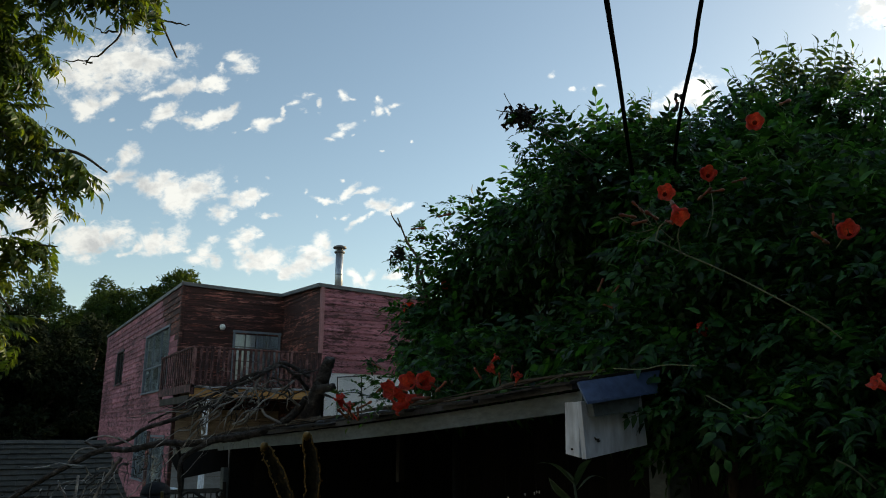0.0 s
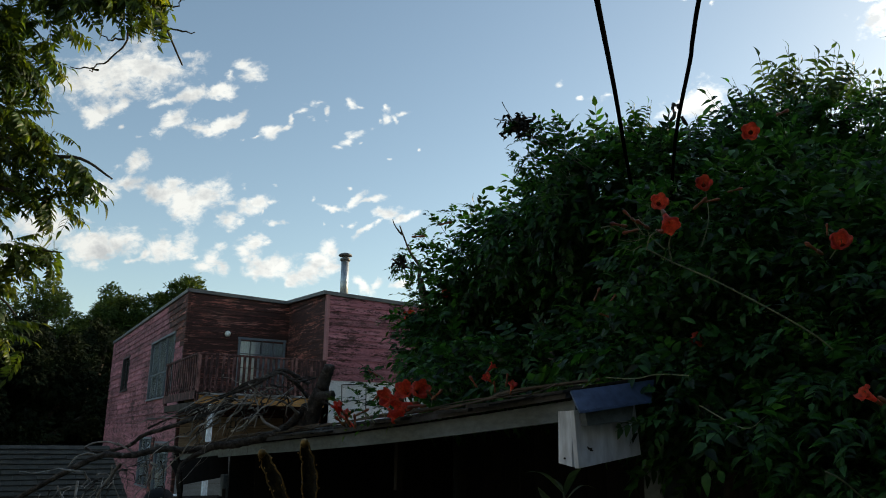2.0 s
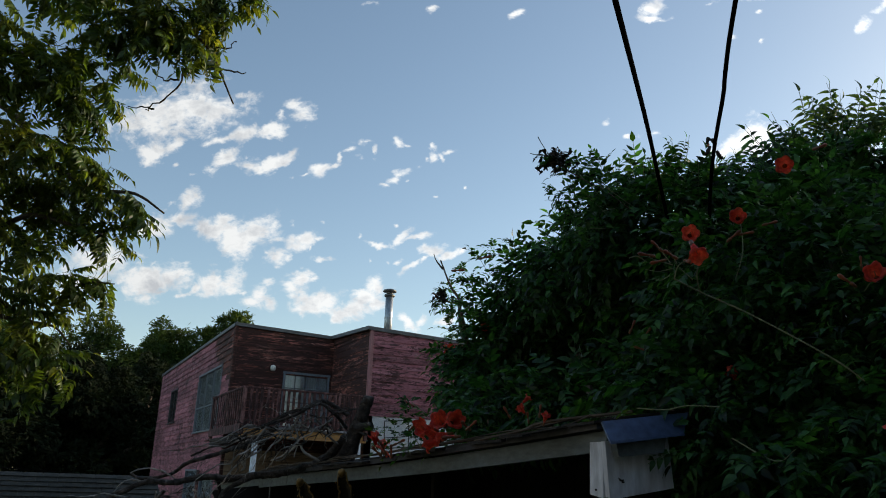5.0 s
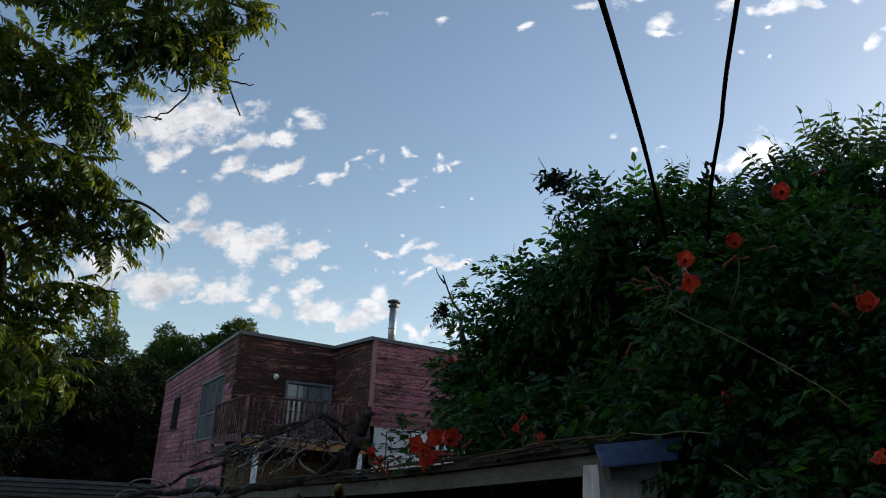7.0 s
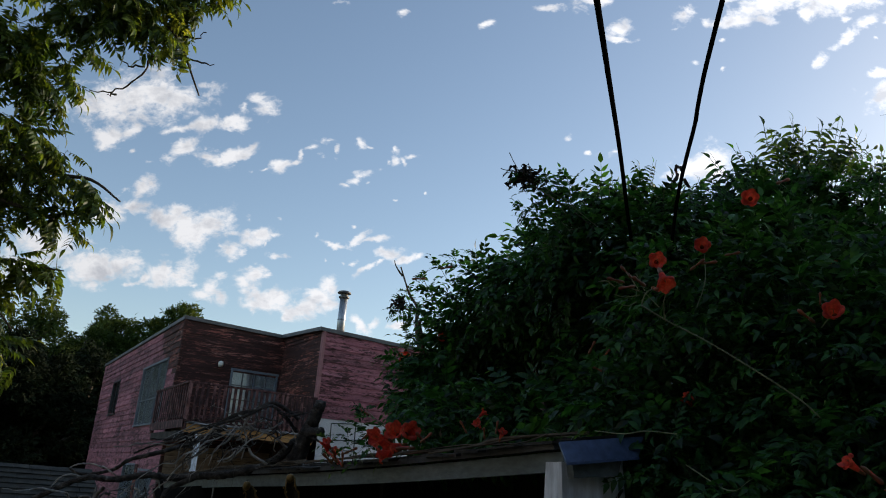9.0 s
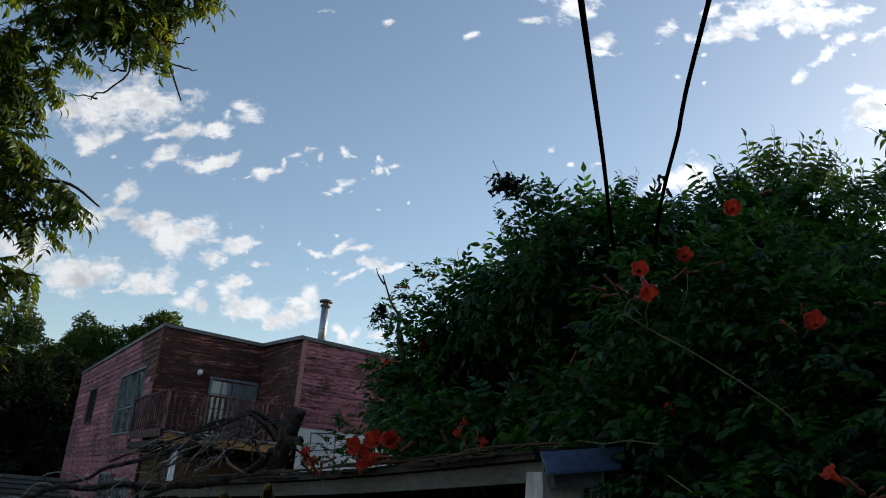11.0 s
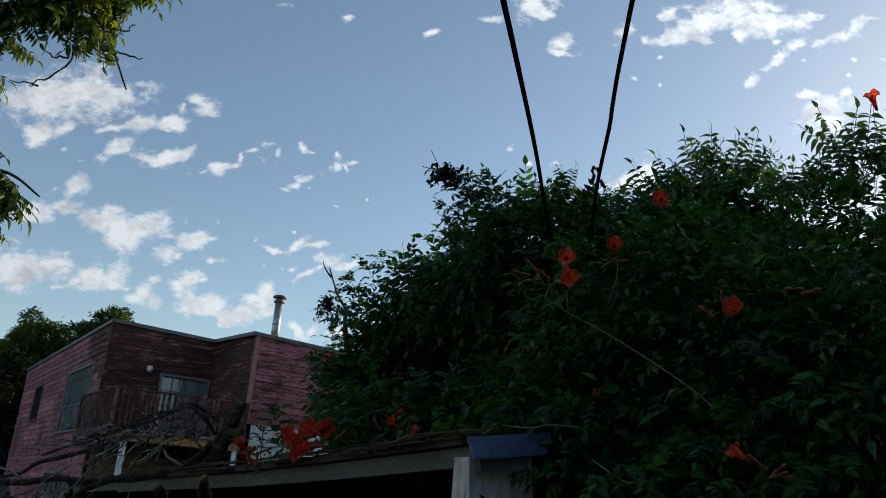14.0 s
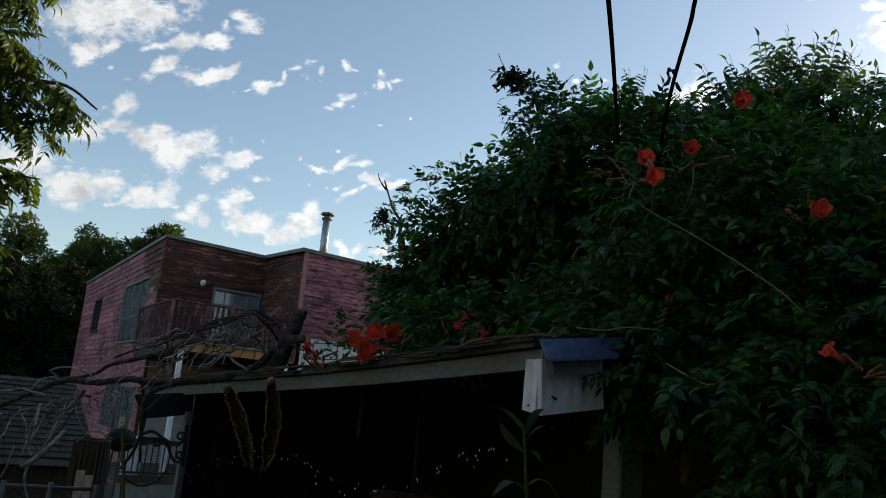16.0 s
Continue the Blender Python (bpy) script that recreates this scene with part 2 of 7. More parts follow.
# ---- materials ----
def material(name, colours, scale=4.0, stretch=(1, 1, 1), rough=0.8, bump=0.15, detail=6.0, metal=0.0, fine=40.0,
             island=0.0, through_light=0.0, spread=(0.3, 0.7), coat=0.0, flat=0.02):
    """Two-scale procedural surface: colours mixed by broad noise, darkened by fine grain, with matching relief."""
    m = bpy.data.materials.new(name)
    m.use_nodes = True
    nt, L = m.node_tree, m.node_tree.links
    b = nt.nodes["Principled BSDF"]
    tc = nt.nodes.new("ShaderNodeTexCoord")
    mp = nt.nodes.new("ShaderNodeMapping")
    mp.inputs["Scale"].default_value = stretch
    L.new(tc.outputs["Object"], mp.inputs["Vector"])
    info = nt.nodes.new("ShaderNodeObjectInfo")
    off = nt.nodes.new("ShaderNodeVectorMath")
    off.operation = "MULTIPLY_ADD"
    off.inputs[1].default_value = (37, 17, 29)
    L.new(info.outputs["Random"], off.inputs[0])
    L.new(mp.outputs[0], off.inputs[2])
    n1 = nt.nodes.new("ShaderNodeTexNoise")
    n1.inputs["Scale"].default_value, n1.inputs["Detail"].default_value, n1.inputs["Roughness"].default_value = scale, detail, 0.62
    n2 = nt.nodes.new("ShaderNodeTexNoise")
    n2.inputs["Scale"].default_value, n2.inputs["Detail"].default_value = fine, 3.0
    for n in (n1, n2):
        L.new(off.outputs[0], n.inputs["Vector"])
    ramp = nt.nodes.new("ShaderNodeValToRGB")
    els = ramp.color_ramp.elements
    lo, hi = spread
    while len(els) < len(colours):
        els.new(0.5)
    for i, c in enumerate(colours):
        els[i].position = lo + (hi - lo) * i / max(1, len(colours) - 1)
        els[i].color = (*c, 1)
    L.new(n1.outputs["Fac"], ramp.inputs[0])
    grain = nt.nodes.new("ShaderNodeMapRange")
    L.new(n2.outputs["Fac"], grain.inputs["Value"])
    for i, v in ((1, 0.3), (2, 0.7), (3, 0.75), (4, 1.2)):
        grain.inputs[i].default_value = v
    geo = nt.nodes.new("ShaderNodeNewGeometry")
    vary = nt.nodes.new("ShaderNodeMath")
    vary.operation = "MULTIPLY_ADD"
    L.new(geo.outputs["Random Per Island"], vary.inputs[0])
    vary.inputs[1].default_value, vary.inputs[2].default_value = island, 1.0 - island / 2
    both = nt.nodes.new("ShaderNodeMath")
    both.operation = "MULTIPLY"
    L.new(grain.outputs[0], both.inputs[0])
    L.new(vary.outputs[0], both.inputs[1])
    mul = nt.nodes.new("ShaderNodeVectorMath")
    mul.operation = "SCALE"
    L.new(ramp.outputs[0], mul.inputs[0])
    L.new(both.outputs[0], mul.inputs["Scale"])
    L.new(mul.outputs[0], b.inputs["Base Color"])
    b.inputs["Roughness"].default_value = rough
    b.inputs["Metallic"].default_value = metal
    b.inputs["Coat Weight"].default_value = coat
    if bump:
        bp = nt.nodes.new("ShaderNodeBump")
        bp.inputs["Strength"].default_value, bp.inputs["Distance"].default_value = bump, flat
        add = nt.nodes.new("ShaderNodeMath")
        L.new(n1.outputs["Fac"], add.inputs[0])
        L.new(n2.outputs["Fac"], add.inputs[1])
        L.new(add.outputs[0], bp.inputs["Height"])
        L.new(bp.outputs[0], b.inputs["Normal"])
    if through_light:
        out = nt.nodes["Material Output"]
        tl = nt.nodes.new("ShaderNodeBsdfTranslucent")
        warm = nt.nodes.new("ShaderNodeVectorMath")
        warm.operation = "MULTIPLY"
        warm.inputs[1].default_value = (2.6, 2.3, 0.9)
        L.new(mul.outputs[0], warm.inputs[0])
        L.new(warm.outputs[0], tl.inputs["Color"])
        mix = nt.nodes.new("ShaderNodeMixShader")
        mix.inputs[0].default_value = through_light
        L.new(b.outputs[0], mix.inputs[1])
        L.new(tl.outputs[0], mix.inputs[2])
        L.new(mix.outputs[0], out.inputs[0])
    return m


def glass(name, tint=(0.9, 0.95, 1.0)):
    m = bpy.data.materials.new(name)
    m.use_nodes = True
    b = m.node_tree.nodes["Principled BSDF"]
    b.inputs["Base Color"].default_value = (*tint, 1)
    b.inputs["Roughness"].default_value = 0.03
    b.inputs["Transmission Weight"].default_value = 1.0
    b.inputs["IOR"].default_value = 1.55
    n = m.node_tree.nodes.new("ShaderNodeTexNoise")
    n.inputs["Scale"].default_value = 1.5
    bp = m.node_tree.nodes.new("ShaderNodeBump")
    bp.inputs["Strength"].default_value, bp.inputs["Distance"].default_value = 0.05, 0.02
    m.node_tree.links.new(n.outputs[0], bp.inputs["Height"])
    m.node_tree.links.new(bp.outputs[0], b.inputs["Normal"])
    return m


def worn_siding(name, paint, bare, cover, along):
    """Old board paint, worn through to bare wood in blotches and in dashes along the grain; cover: how much paint is left."""
    m = material(name, paint, 2.2, (0.5, 0.5, 3) if along == "both" else (0.5, 0.5, 3), 0.85, 0.35, fine=16, spread=(0.3, 0.7))
    nt, L = m.node_tree, m.node_tree.links
    b = nt.nodes["Principled BSDF"]
    top = b.inputs["Base Color"].links[0].from_socket
    tc = nt.nodes.new("ShaderNodeTexCoord")
    fields = []
    k = 0.25 if along == "long" else 0.6
    for scale, stretch, detail in ((0.55, (1, 1, 1), 5.0), (3.6, (k, k, 3.2), 8.0), (12.0, (k, k, 3.6), 5.0)):
        mp = nt.nodes.new("ShaderNodeMapping")
        mp.inputs["Scale"].default_value = stretch
        L.new(tc.outputs["Object"], mp.inputs["Vector"])
        n = nt.nodes.new("ShaderNodeTexNoise")
        n.inputs["Scale"].default_value, n.inputs["Detail"].default_value, n.inputs["Roughness"].default_value = scale, detail, 0.7
        L.new(mp.outputs[0], n.inputs["Vector"])
        fields.append(n.outputs["Fac"])
    acc = None
    for f, w in zip(fields, (0.75, 1.0, 1.0)):
        q = nt.nodes.new("ShaderNodeMath")
        q.operation = "MULTIPLY_ADD"
        L.new(f, q.inputs[0])
        q.inputs[1].default_value = w
        q.inputs[2].default_value = 0.0
        if acc:
            L.new(acc, q.inputs[2])
        acc = q.outputs[0]
    rng = nt.nodes.new("ShaderNodeMapRange")
    L.new(acc, rng.inputs["Value"])
    mid = 1.375 + (cover - 0.5) * 0.9
    for i, v in ((1, mid - 0.06), (2, mid + 0.06), (3, 0.0), (4, 1.0)):
        rng.inputs[i].default_value = v
    mix = nt.nodes.new("ShaderNodeMix")
    mix.data_type = "RGBA"
    L.new(rng.outputs[0], mix.inputs[0])
    tones = nt.nodes.new("ShaderNodeMapRange")
    tones.inputs[3].default_value, tones.inputs[4].default_value = (0.4, 1.7) if along == "long" else (0.68, 1.28)
    each = nt.nodes.new("ShaderNodeObjectInfo")
    L.new(each.outputs["Random"], tones.inputs[0])
    own = nt.nodes.new("ShaderNodeVectorMath")
    own.operation = "SCALE"
    L.new(top, own.inputs[0])
    L.new(tones.outputs[0], own.inputs["Scale"])
    L.new(own.outputs[0], mix.inputs[6])
    mix.inputs[7].default_value = (*bare, 1)
    L.new(mix.outputs[2], b.inputs["Base Color"])
    return m


M_PINK = worn_siding("weathered_pink_siding", [(0.25, 0.08, 0.095), (0.38, 0.135, 0.16), (0.52, 0.22, 0.25)], (0.07, 0.026, 0.026), 0.56, "both")
M_BROWN = worn_siding("stained_brown_siding", [(0.14, 0.036, 0.026), (0.27, 0.085, 0.062), (0.46, 0.22, 0.17)], (0.042, 0.013, 0.009), 0.4, "long")
M_PINKTRIM = material("pink_trim", [(0.3, 0.12, 0.12), (0.42, 0.2, 0.2)], 3, (1, 1, 1), 0.8, 0.15)
M_REDRAIL = material("faded_red_rail_paint", [(0.02, 0.008, 0.008), (0.085, 0.032, 0.03), (0.24, 0.115, 0.105)], 9, (1, 1, 0.35), 0.85, 0.25, spread=(0.38, 0.64))
M_CAP = material("grey_roof_edge", [(0.08, 0.078, 0.078), (0.17, 0.168, 0.168)], 2, (1, 1, 1), 0.6, 0.1)
M_FLAKED = material("flaking_pale_paint", [(0.05, 0.04, 0.035), (0.2, 0.19, 0.185), (0.5, 0.5, 0.52)], 3, (1, 1, 6), 0.8, 0.2, spread=(0.38, 0.62))
M_TAN = material("tan_board", [(0.16, 0.1, 0.06), (0.27, 0.18, 0.115), (0.37, 0.26, 0.17)], 2, (1, 1, 4), 0.8, 0.15)
M_GREIGE = material("pale_greige_board", [(0.3, 0.275, 0.26), (0.42, 0.395, 0.38)], 2, (1, 1, 4), 0.8, 0.15)
M_ORANGEWOOD = material("fresh_orange_timber", [(0.4, 0.19, 0.06), (0.58, 0.31, 0.11)], 2, (0.6, 0.6, 5), 0.7, 0.15)
M_WHITE = material("chalky_white_paint", [(0.68, 0.72, 0.79), (0.74, 0.78, 0.84), (0.78, 0.81, 0.85)], 3, (1, 1, 0.3), 0.75, 0.12)
M_WHITEWALL = material("white_lower_wall", [(0.6, 0.6, 0.6), (0.74, 0.74, 0.74)], 1.5, (1, 1, 1), 0.8, 0.1)
M_FRAME = material("grey_window_frame", [(0.12, 0.14, 0.16), (0.2, 0.22, 0.25)], 4, (1, 1, 1), 0.6, 0.05)
M_DARKFRAME = material("dark_window_frame", [(0.02, 0.02, 0.022), (0.05, 0.05, 0.05)], 6, (1, 1, 1), 0.5, 0.05)
# curtain cloth, tinted blue to imitate sky reflected in the left windows
M_CURTAINSKY = material("curtain_with_sky_reflection", [(0.82, 0.87, 0.92), (0.88, 0.91, 0.93)], 3, (3, 3, 0.3), 0.9, 0.2)
M_INSIDE = material("dim_interior", [(0.1, 0.09, 0.08), (0.16, 0.15, 0.13)], 1, (1, 1, 1), 0.9, 0.05)
M_GLASS = glass("window_glass")
M_GLOBE = material("milky_lamp_globe", [(0.75, 0.73, 0.66), (0.85, 0.83, 0.76)], 3, (1, 1, 1), 0.3, 0.0)
M_GALV = material("galvanised_steel", [(0.3, 0.32, 0.34), (0.5, 0.52, 0.55)], 9, (1, 1, 0.3), 0.42, 0.08, metal=0.8)
M_RUSTCAP = material("dull_cap_steel", [(0.1, 0.1, 0.1), (0.24, 0.22, 0.21)], 12, (1, 1, 1), 0.55, 0.1, metal=0.6)
M_ROOFING = material("tar_roofing", [(0.05, 0.05, 0.05), (0.1, 0.1, 0.1)], 3, (1, 1, 1), 0.9, 0.2)
M_SHINGLE = material("grey_asphalt_shingle", [(0.015, 0.0155, 0.012), (0.029, 0.03, 0.024), (0.054, 0.054, 0.044)], 6, (1, 1, 1), 0.9, 0.4, fine=90)
M_FASCIA = material("grey_green_fascia_paint", [(0.085, 0.107, 0.107), (0.13, 0.157, 0.16), (0.175, 0.207, 0.21)], 5, (1, 0.35, 1), 0.7, 0.2, fine=60)
M_BLUEMETAL = material("blue_metal_flashing", [(0.04, 0.068, 0.14), (0.09, 0.135, 0.24)], 6, (1, 1, 1), 0.4, 0.06, metal=0.35)
M_SHAKE = material("blackened_roof_shake", [(0.01, 0.009, 0.008), (0.024, 0.021, 0.018), (0.05, 0.045, 0.038)], 5, (1, 1, 1), 0.95, 0.4)
M_OLDWOOD = material("dark_weathered_timber", [(0.016, 0.012, 0.009), (0.036, 0.027, 0.02), (0.065, 0.05, 0.04)], 3, (1, 1, 0.2), 0.9, 0.35)
# darker copy of the old timber: the shed interior's shade put into colour
M_SHADEWOOD = material("shade_black_timber", [(0.004, 0.0035, 0.003), (0.009, 0.008, 0.007), (0.018, 0.016, 0.014)], 3, (1, 1, 0.2), 0.9, 0.35)
M_WICKER = material("dark_olive_wicker", [(0.01, 0.009, 0.005), (0.024, 0.02, 0.01), (0.045, 0.036, 0.018)], 8, (1, 1, 0.3), 0.85, 0.3)
M_BARK = material("grey_dead_bark", [(0.02, 0.017, 0.014), (0.05, 0.042, 0.036), (0.1, 0.088, 0.076), (0.3, 0.27, 0.24)], 24, (1, 1, 1), 0.9, 0.9, fine=120, spread=(0.3, 0.75))
M_TWIG = material("bleached_twig", [(0.1, 0.085, 0.07), (0.3, 0.275, 0.24), (0.6, 0.56, 0.51)], 12, (1, 1, 1), 0.85, 0.3)
M_TREEBARK = material("tree_bark", [(0.035, 0.028, 0.02), (0.09, 0.07, 0.05)], 8, (1, 1, 0.4), 0.9, 0.6)
M_LEAF = material("trumpet_vine_leaf", [(0.007, 0.033, 0.009), (0.022, 0.082, 0.02), (0.052, 0.138, 0.033)], 5, (1, 1, 1), 0.46, 0.1, island=1.6, through_light=0.34)
M_WITHERED = material("withered_brown_flower", [(0.012, 0.012, 0.008), (0.035, 0.026, 0.016)], 30, (1, 1, 1), 0.8, 0.2)
M_YOUNG = material("young_vine_leaf", [(0.03, 0.075, 0.016), (0.07, 0.13, 0.028)], 5, (1, 1, 1), 0.42, 0.1, island=0.9, through_light=0.32)
M_STEM = material("pale_vine_stem", [(0.12, 0.15, 0.07), (0.23, 0.25, 0.13)], 8, (1, 1, 1), 0.7, 0.1)
M_WOODSTEM = material("woody_vine_stem", [(0.06, 0.045, 0.03), (0.14, 0.11, 0.075)], 10, (1, 1, 1), 0.9, 0.4)
M_PETAL = material("orange_red_petal", [(0.42, 0.042, 0.038), (0.58, 0.092, 0.076), (0.68, 0.18, 0.14)], 20, (1, 1, 1), 0.5, 0.1, through_light=0.3, fine=120)
M_TUBE = material("orange_flower_tube", [(0.16, 0.05, 0.025), (0.34, 0.1, 0.045)], 20, (1, 1, 1), 0.5, 0.1, through_light=0.2)
M_CALYX = material("ruddy_calyx", [(0.16, 0.06, 0.025), (0.26, 0.11, 0.04)], 15, (1, 1, 1), 0.5, 0.1)
M_TREELEAF = material("yellow_green_tree_leaf", [(0.014, 0.036, 0.008), (0.05, 0.085, 0.016), (0.16, 0.18, 0.032)], 1.2, (1, 1, 1), 0.45, 0.1, island=1.0, through_light=0.46)
M_FARLEAF = material("distant_tree_leaf", [(0.022, 0.045, 0.013), (0.05, 0.085, 0.022), (0.1, 0.125, 0.034)], 0.5, (1, 1, 1), 0.7, 0.0, island=0.8, through_light=0.25)
# darkened copy of the distant leaf, standing for dense shade low down
M_SHADELEAF = material("shade_dark_bush_leaf", [(0.004, 0.009, 0.003), (0.009, 0.016, 0.006), (0.017, 0.027, 0.01)], 0.5, (1, 1, 1), 0.75, 0.0, island=0.6, through_light=0.08)
M_LEAF.node_tree.nodes["Principled BSDF"].inputs["Specular IOR Level"].default_value = 0.32
for m in (M_FARLEAF, M_SHADELEAF):
    m.node_tree.nodes["Principled BSDF"].inputs["Specular IOR Level"].default_value = 0.12
M_DULLSTEEL = material("dull_grey_steel", [(0.08, 0.085, 0.085), (0.15, 0.155, 0.155)], 12, (1, 1, 1), 0.6, 0.1, metal=0.3)
M_CABLE = material("black_cable_sheath", [(0.004, 0.004, 0.0045), (0.008, 0.008, 0.009)], 6, (1, 1, 1), 0.9, 0.1)
M_CABLE.node_tree.nodes["Principled BSDF"].inputs["Specular IOR Level"].default_value = 0.0
M_IRON = material("black_wrought_iron", [(0.012, 0.012, 0.012), (0.035, 0.033, 0.03)], 20, (1, 1, 1), 0.5, 0.2, metal=0.4)
M_GOLD = material("tarnished_gold_paint", [(0.07, 0.045, 0.012), (0.19, 0.115, 0.03), (0.34, 0.2, 0.055)], 30, (1, 1, 1), 0.4, 0.3, metal=0.5)
M_GOLDDARK = material("dull_olive_gold_panel", [(0.008, 0.0075, 0.004), (0.026, 0.022, 0.009), (0.08, 0.06, 0.02)], 30, (1, 1, 1), 0.5, 0.4, metal=0.3)
M_AMBER = material("amber_bead", [(0.25, 0.13, 0.03), (0.5, 0.3, 0.1)], 10, (1, 1, 1), 0.15, 0.0, coat=0.5)
M_BULB = material("clear_bulb", [(0.7, 0.72, 0.72), (0.85, 0.86, 0.86)], 10, (1, 1, 1), 0.06, 0.0, metal=0.6)
M_BAMBOO = material("yellow_bamboo", [(0.09, 0.08, 0.028), (0.17, 0.145, 0.055)], 8, (1, 1, 0.3), 0.6, 0.15)
M_BLACKPLASTIC = material("black_enamel", [(0.008, 0.009, 0.01), (0.018, 0.018, 0.02)], 5, (1, 1, 1), 0.8, 0.05)
M_BLACKPLASTIC.node_tree.nodes["Principled BSDF"].inputs["Specular IOR Level"].default_value = 0.15
M_GRASS = material("dry_yard_grass", [(0.05, 0.055, 0.02), (0.09, 0.085, 0.035), (0.13, 0.11, 0.06)], 0.8, (1, 1, 1), 0.95, 0.4, fine=25)
M_BLOCKERGREY = material("blocker_wall_grey", [(0.14, 0.14, 0.142), (0.24, 0.24, 0.24)], 2, (1, 1, 0.3), 0.9, 0.3)
M_PALEPLANK = material("pale_bare_plank", [(0.3, 0.22, 0.18), (0.44, 0.34, 0.28)], 4, (1, 1, 0.3), 0.8, 0.15)
M_WEED = material("dusty_weed_leaf", [(0.05, 0.085, 0.045), (0.1, 0.15, 0.085)], 12, (1, 1, 1), 0.6, 0.15, through_light=0.2)


# ---- builders ----
def finish(name, bm, mat, parent=None, label="", smooth=False):
    me = bpy.data.meshes.new(name)
    bm.normal_update()
    bm.to_mesh(me)
    bm.free()
    me.materials.append(mat)
    if smooth:
        me.polygons.foreach_set("use_smooth", [True] * len(me.polygons))
    ob = new(name, me)
    ob.parent = parent
    if label:
        ob["label"] = label
    return ob


def part(name, bm, mat, parent, label="", smooth=False):
    return finish(name, bm, mat, parent, label, smooth)


def thing(name, label, category, group="", kind="", at=(0, 0, 0)):
    return tagged(put(new(name), at), label, category, group, kind)


def put(ob, at):
    ob.location = at
    return ob


def block(x0, y0, z0, x1, y1, z1, bevel=0.0, bm=None):
    bm = bm or bmesh.new()
    vs = [bm.verts.new(p) for p in ((x0, y0, z0), (x1, y0, z0), (x1, y1, z0), (x0, y1, z0), (x0, y0, z1), (x1, y0, z1), (x1, y1, z1), (x0, y1, z1))]
    fs = [bm.faces.new([vs[i] for i in q]) for q in ((3, 2, 1, 0), (4, 5, 6, 7), (0, 1, 5, 4), (1, 2, 6, 5), (2, 3, 7, 6), (3, 0, 4, 7))]
    if bevel:
        es = {e for f in fs for e in f.edges}
        bmesh.ops.bevel(bm, geom=list(es), offset=bevel, segments=1, affect="EDGES", profile=0.5)
    return bm


def prism(corners, depth, bm=None):
    """A slab: the polygon of corners pushed along the vector depth."""
    bm = bm or bmesh.new()
    a = [bm.verts.new(c) for c in corners]
    b = [bm.verts.new(Vector(c) + Vector(depth)) for c in corners]
    bm.faces.new(a[::-1])
    bm.faces.new(b)
    n = len(a)
    for i in range(n):
        bm.faces.new((a[i], a[(i + 1) % n], b[(i + 1) % n], b[i]))
    bmesh.ops.recalc_face_normals(bm, faces=bm.faces)
    return bm


def tube(points, radii, sides=6, bm=None, knots=0.0, rng=random):
    """A tapered round limb along the points, with closed ends; knots: unevenness of its radius."""
    bm = bm or bmesh.new()
    pts = [Vector(p) for p in points]
    if isinstance(radii, (int, float)):
        radii = [radii] * len(pts)
    rings, side = [], Vector((0.3, 0.2, 1)).normalized()
    for i, p in enumerate(pts):
        d = (pts[min(i + 1, len(pts) - 1)] - pts[max(i - 1, 0)]).normalized()
        u = d.cross(side)
        if u.length < 1e-3:
            u = d.cross(Vector((1, 0, 0)))
        u.normalize()
        v = d.cross(u)
        ring = []
        for k in range(sides):
            a = 2 * math.pi * k / sides
            r = radii[i] * (1 + knots * rng.uniform(-1, 1))
            ring.append(bm.verts.new(p + (u * math.cos(a) + v * math.sin(a)) * r))
        rings.append(ring)
    for a, b in zip(rings, rings[1:]):
        for k in range(sides):
            bm.faces.new((a[k], a[(k + 1) % sides], b[(k + 1) % sides], b[k]))
    bm.faces.new(rings[0][::-1])
    bm.faces.new(rings[-1])
    return bm


def curve(points, steps=6):
    """Points of a smooth line through the given ones."""
    p = [Vector(q) for q in points]
    p = [2 * p[0] - p[1]] + p + [2 * p[-1] - p[-2]]
    out = []
    for i in range(1, len(p) - 2):
        for s in range(steps):
            t = s / steps
            out.append(0.5 * (2 * p[i] + (p[i + 1] - p[i - 1]) * t + (2 * p[i - 1] - 5 * p[i] + 4 * p[i + 1] - p[i + 2]) * t * t
                              + (3 * p[i] - p[i - 1] - 3 * p[i + 1] + p[i + 2]) * t ** 3))
    return out + [p[-2]]


def lathe(profile, sides=16, bm=None, at=(0, 0, 0)):
    bm = bm or bmesh.new()
    rings = [[bm.verts.new((at[0] + r * math.cos(2 * math.pi * k / sides), at[1] + r * math.sin(2 * math.pi * k / sides), at[2] + z)) for k in range(sides)] for r, z in profile]
    for a, b in zip(rings, rings[1:]):
        for k in range(sides):
            bm.faces.new((a[k], a[(k + 1) % sides], b[(k + 1) % sides], b[k]))
    bm.faces.new(rings[0][::-1])
    bm.faces.new(rings[-1])
    return bm


# ---- ground ----
def ground_height(x, y):
    s = min(1.0, max(0.0, (y - 6.5) / 6.0))
    return -0.45 - 1.35 * s * s * (3 - 2 * s) + 0.03 * noise.noise((x * 0.7, y * 0.7, 0))


bm = bmesh.new()
xs = [-2500, -600, -150, -50] + [-20 + 1.25 * i for i in range(49)] + [60, 160, 600, 2500]
ys = [-2500, -600, -150, -40] + [-12 + 1.25 * i for i in range(49)] + [70, 170, 600, 2500]
grid = [[bm.verts.new((x, y, ground_height(x, y))) for x in xs] for y in ys]
for j in range(len(ys) - 1):
    for i in range(len(xs) - 1):
        bm.faces.new((grid[j][i], grid[j][i + 1], grid[j + 1][i + 1], grid[j + 1][i]))
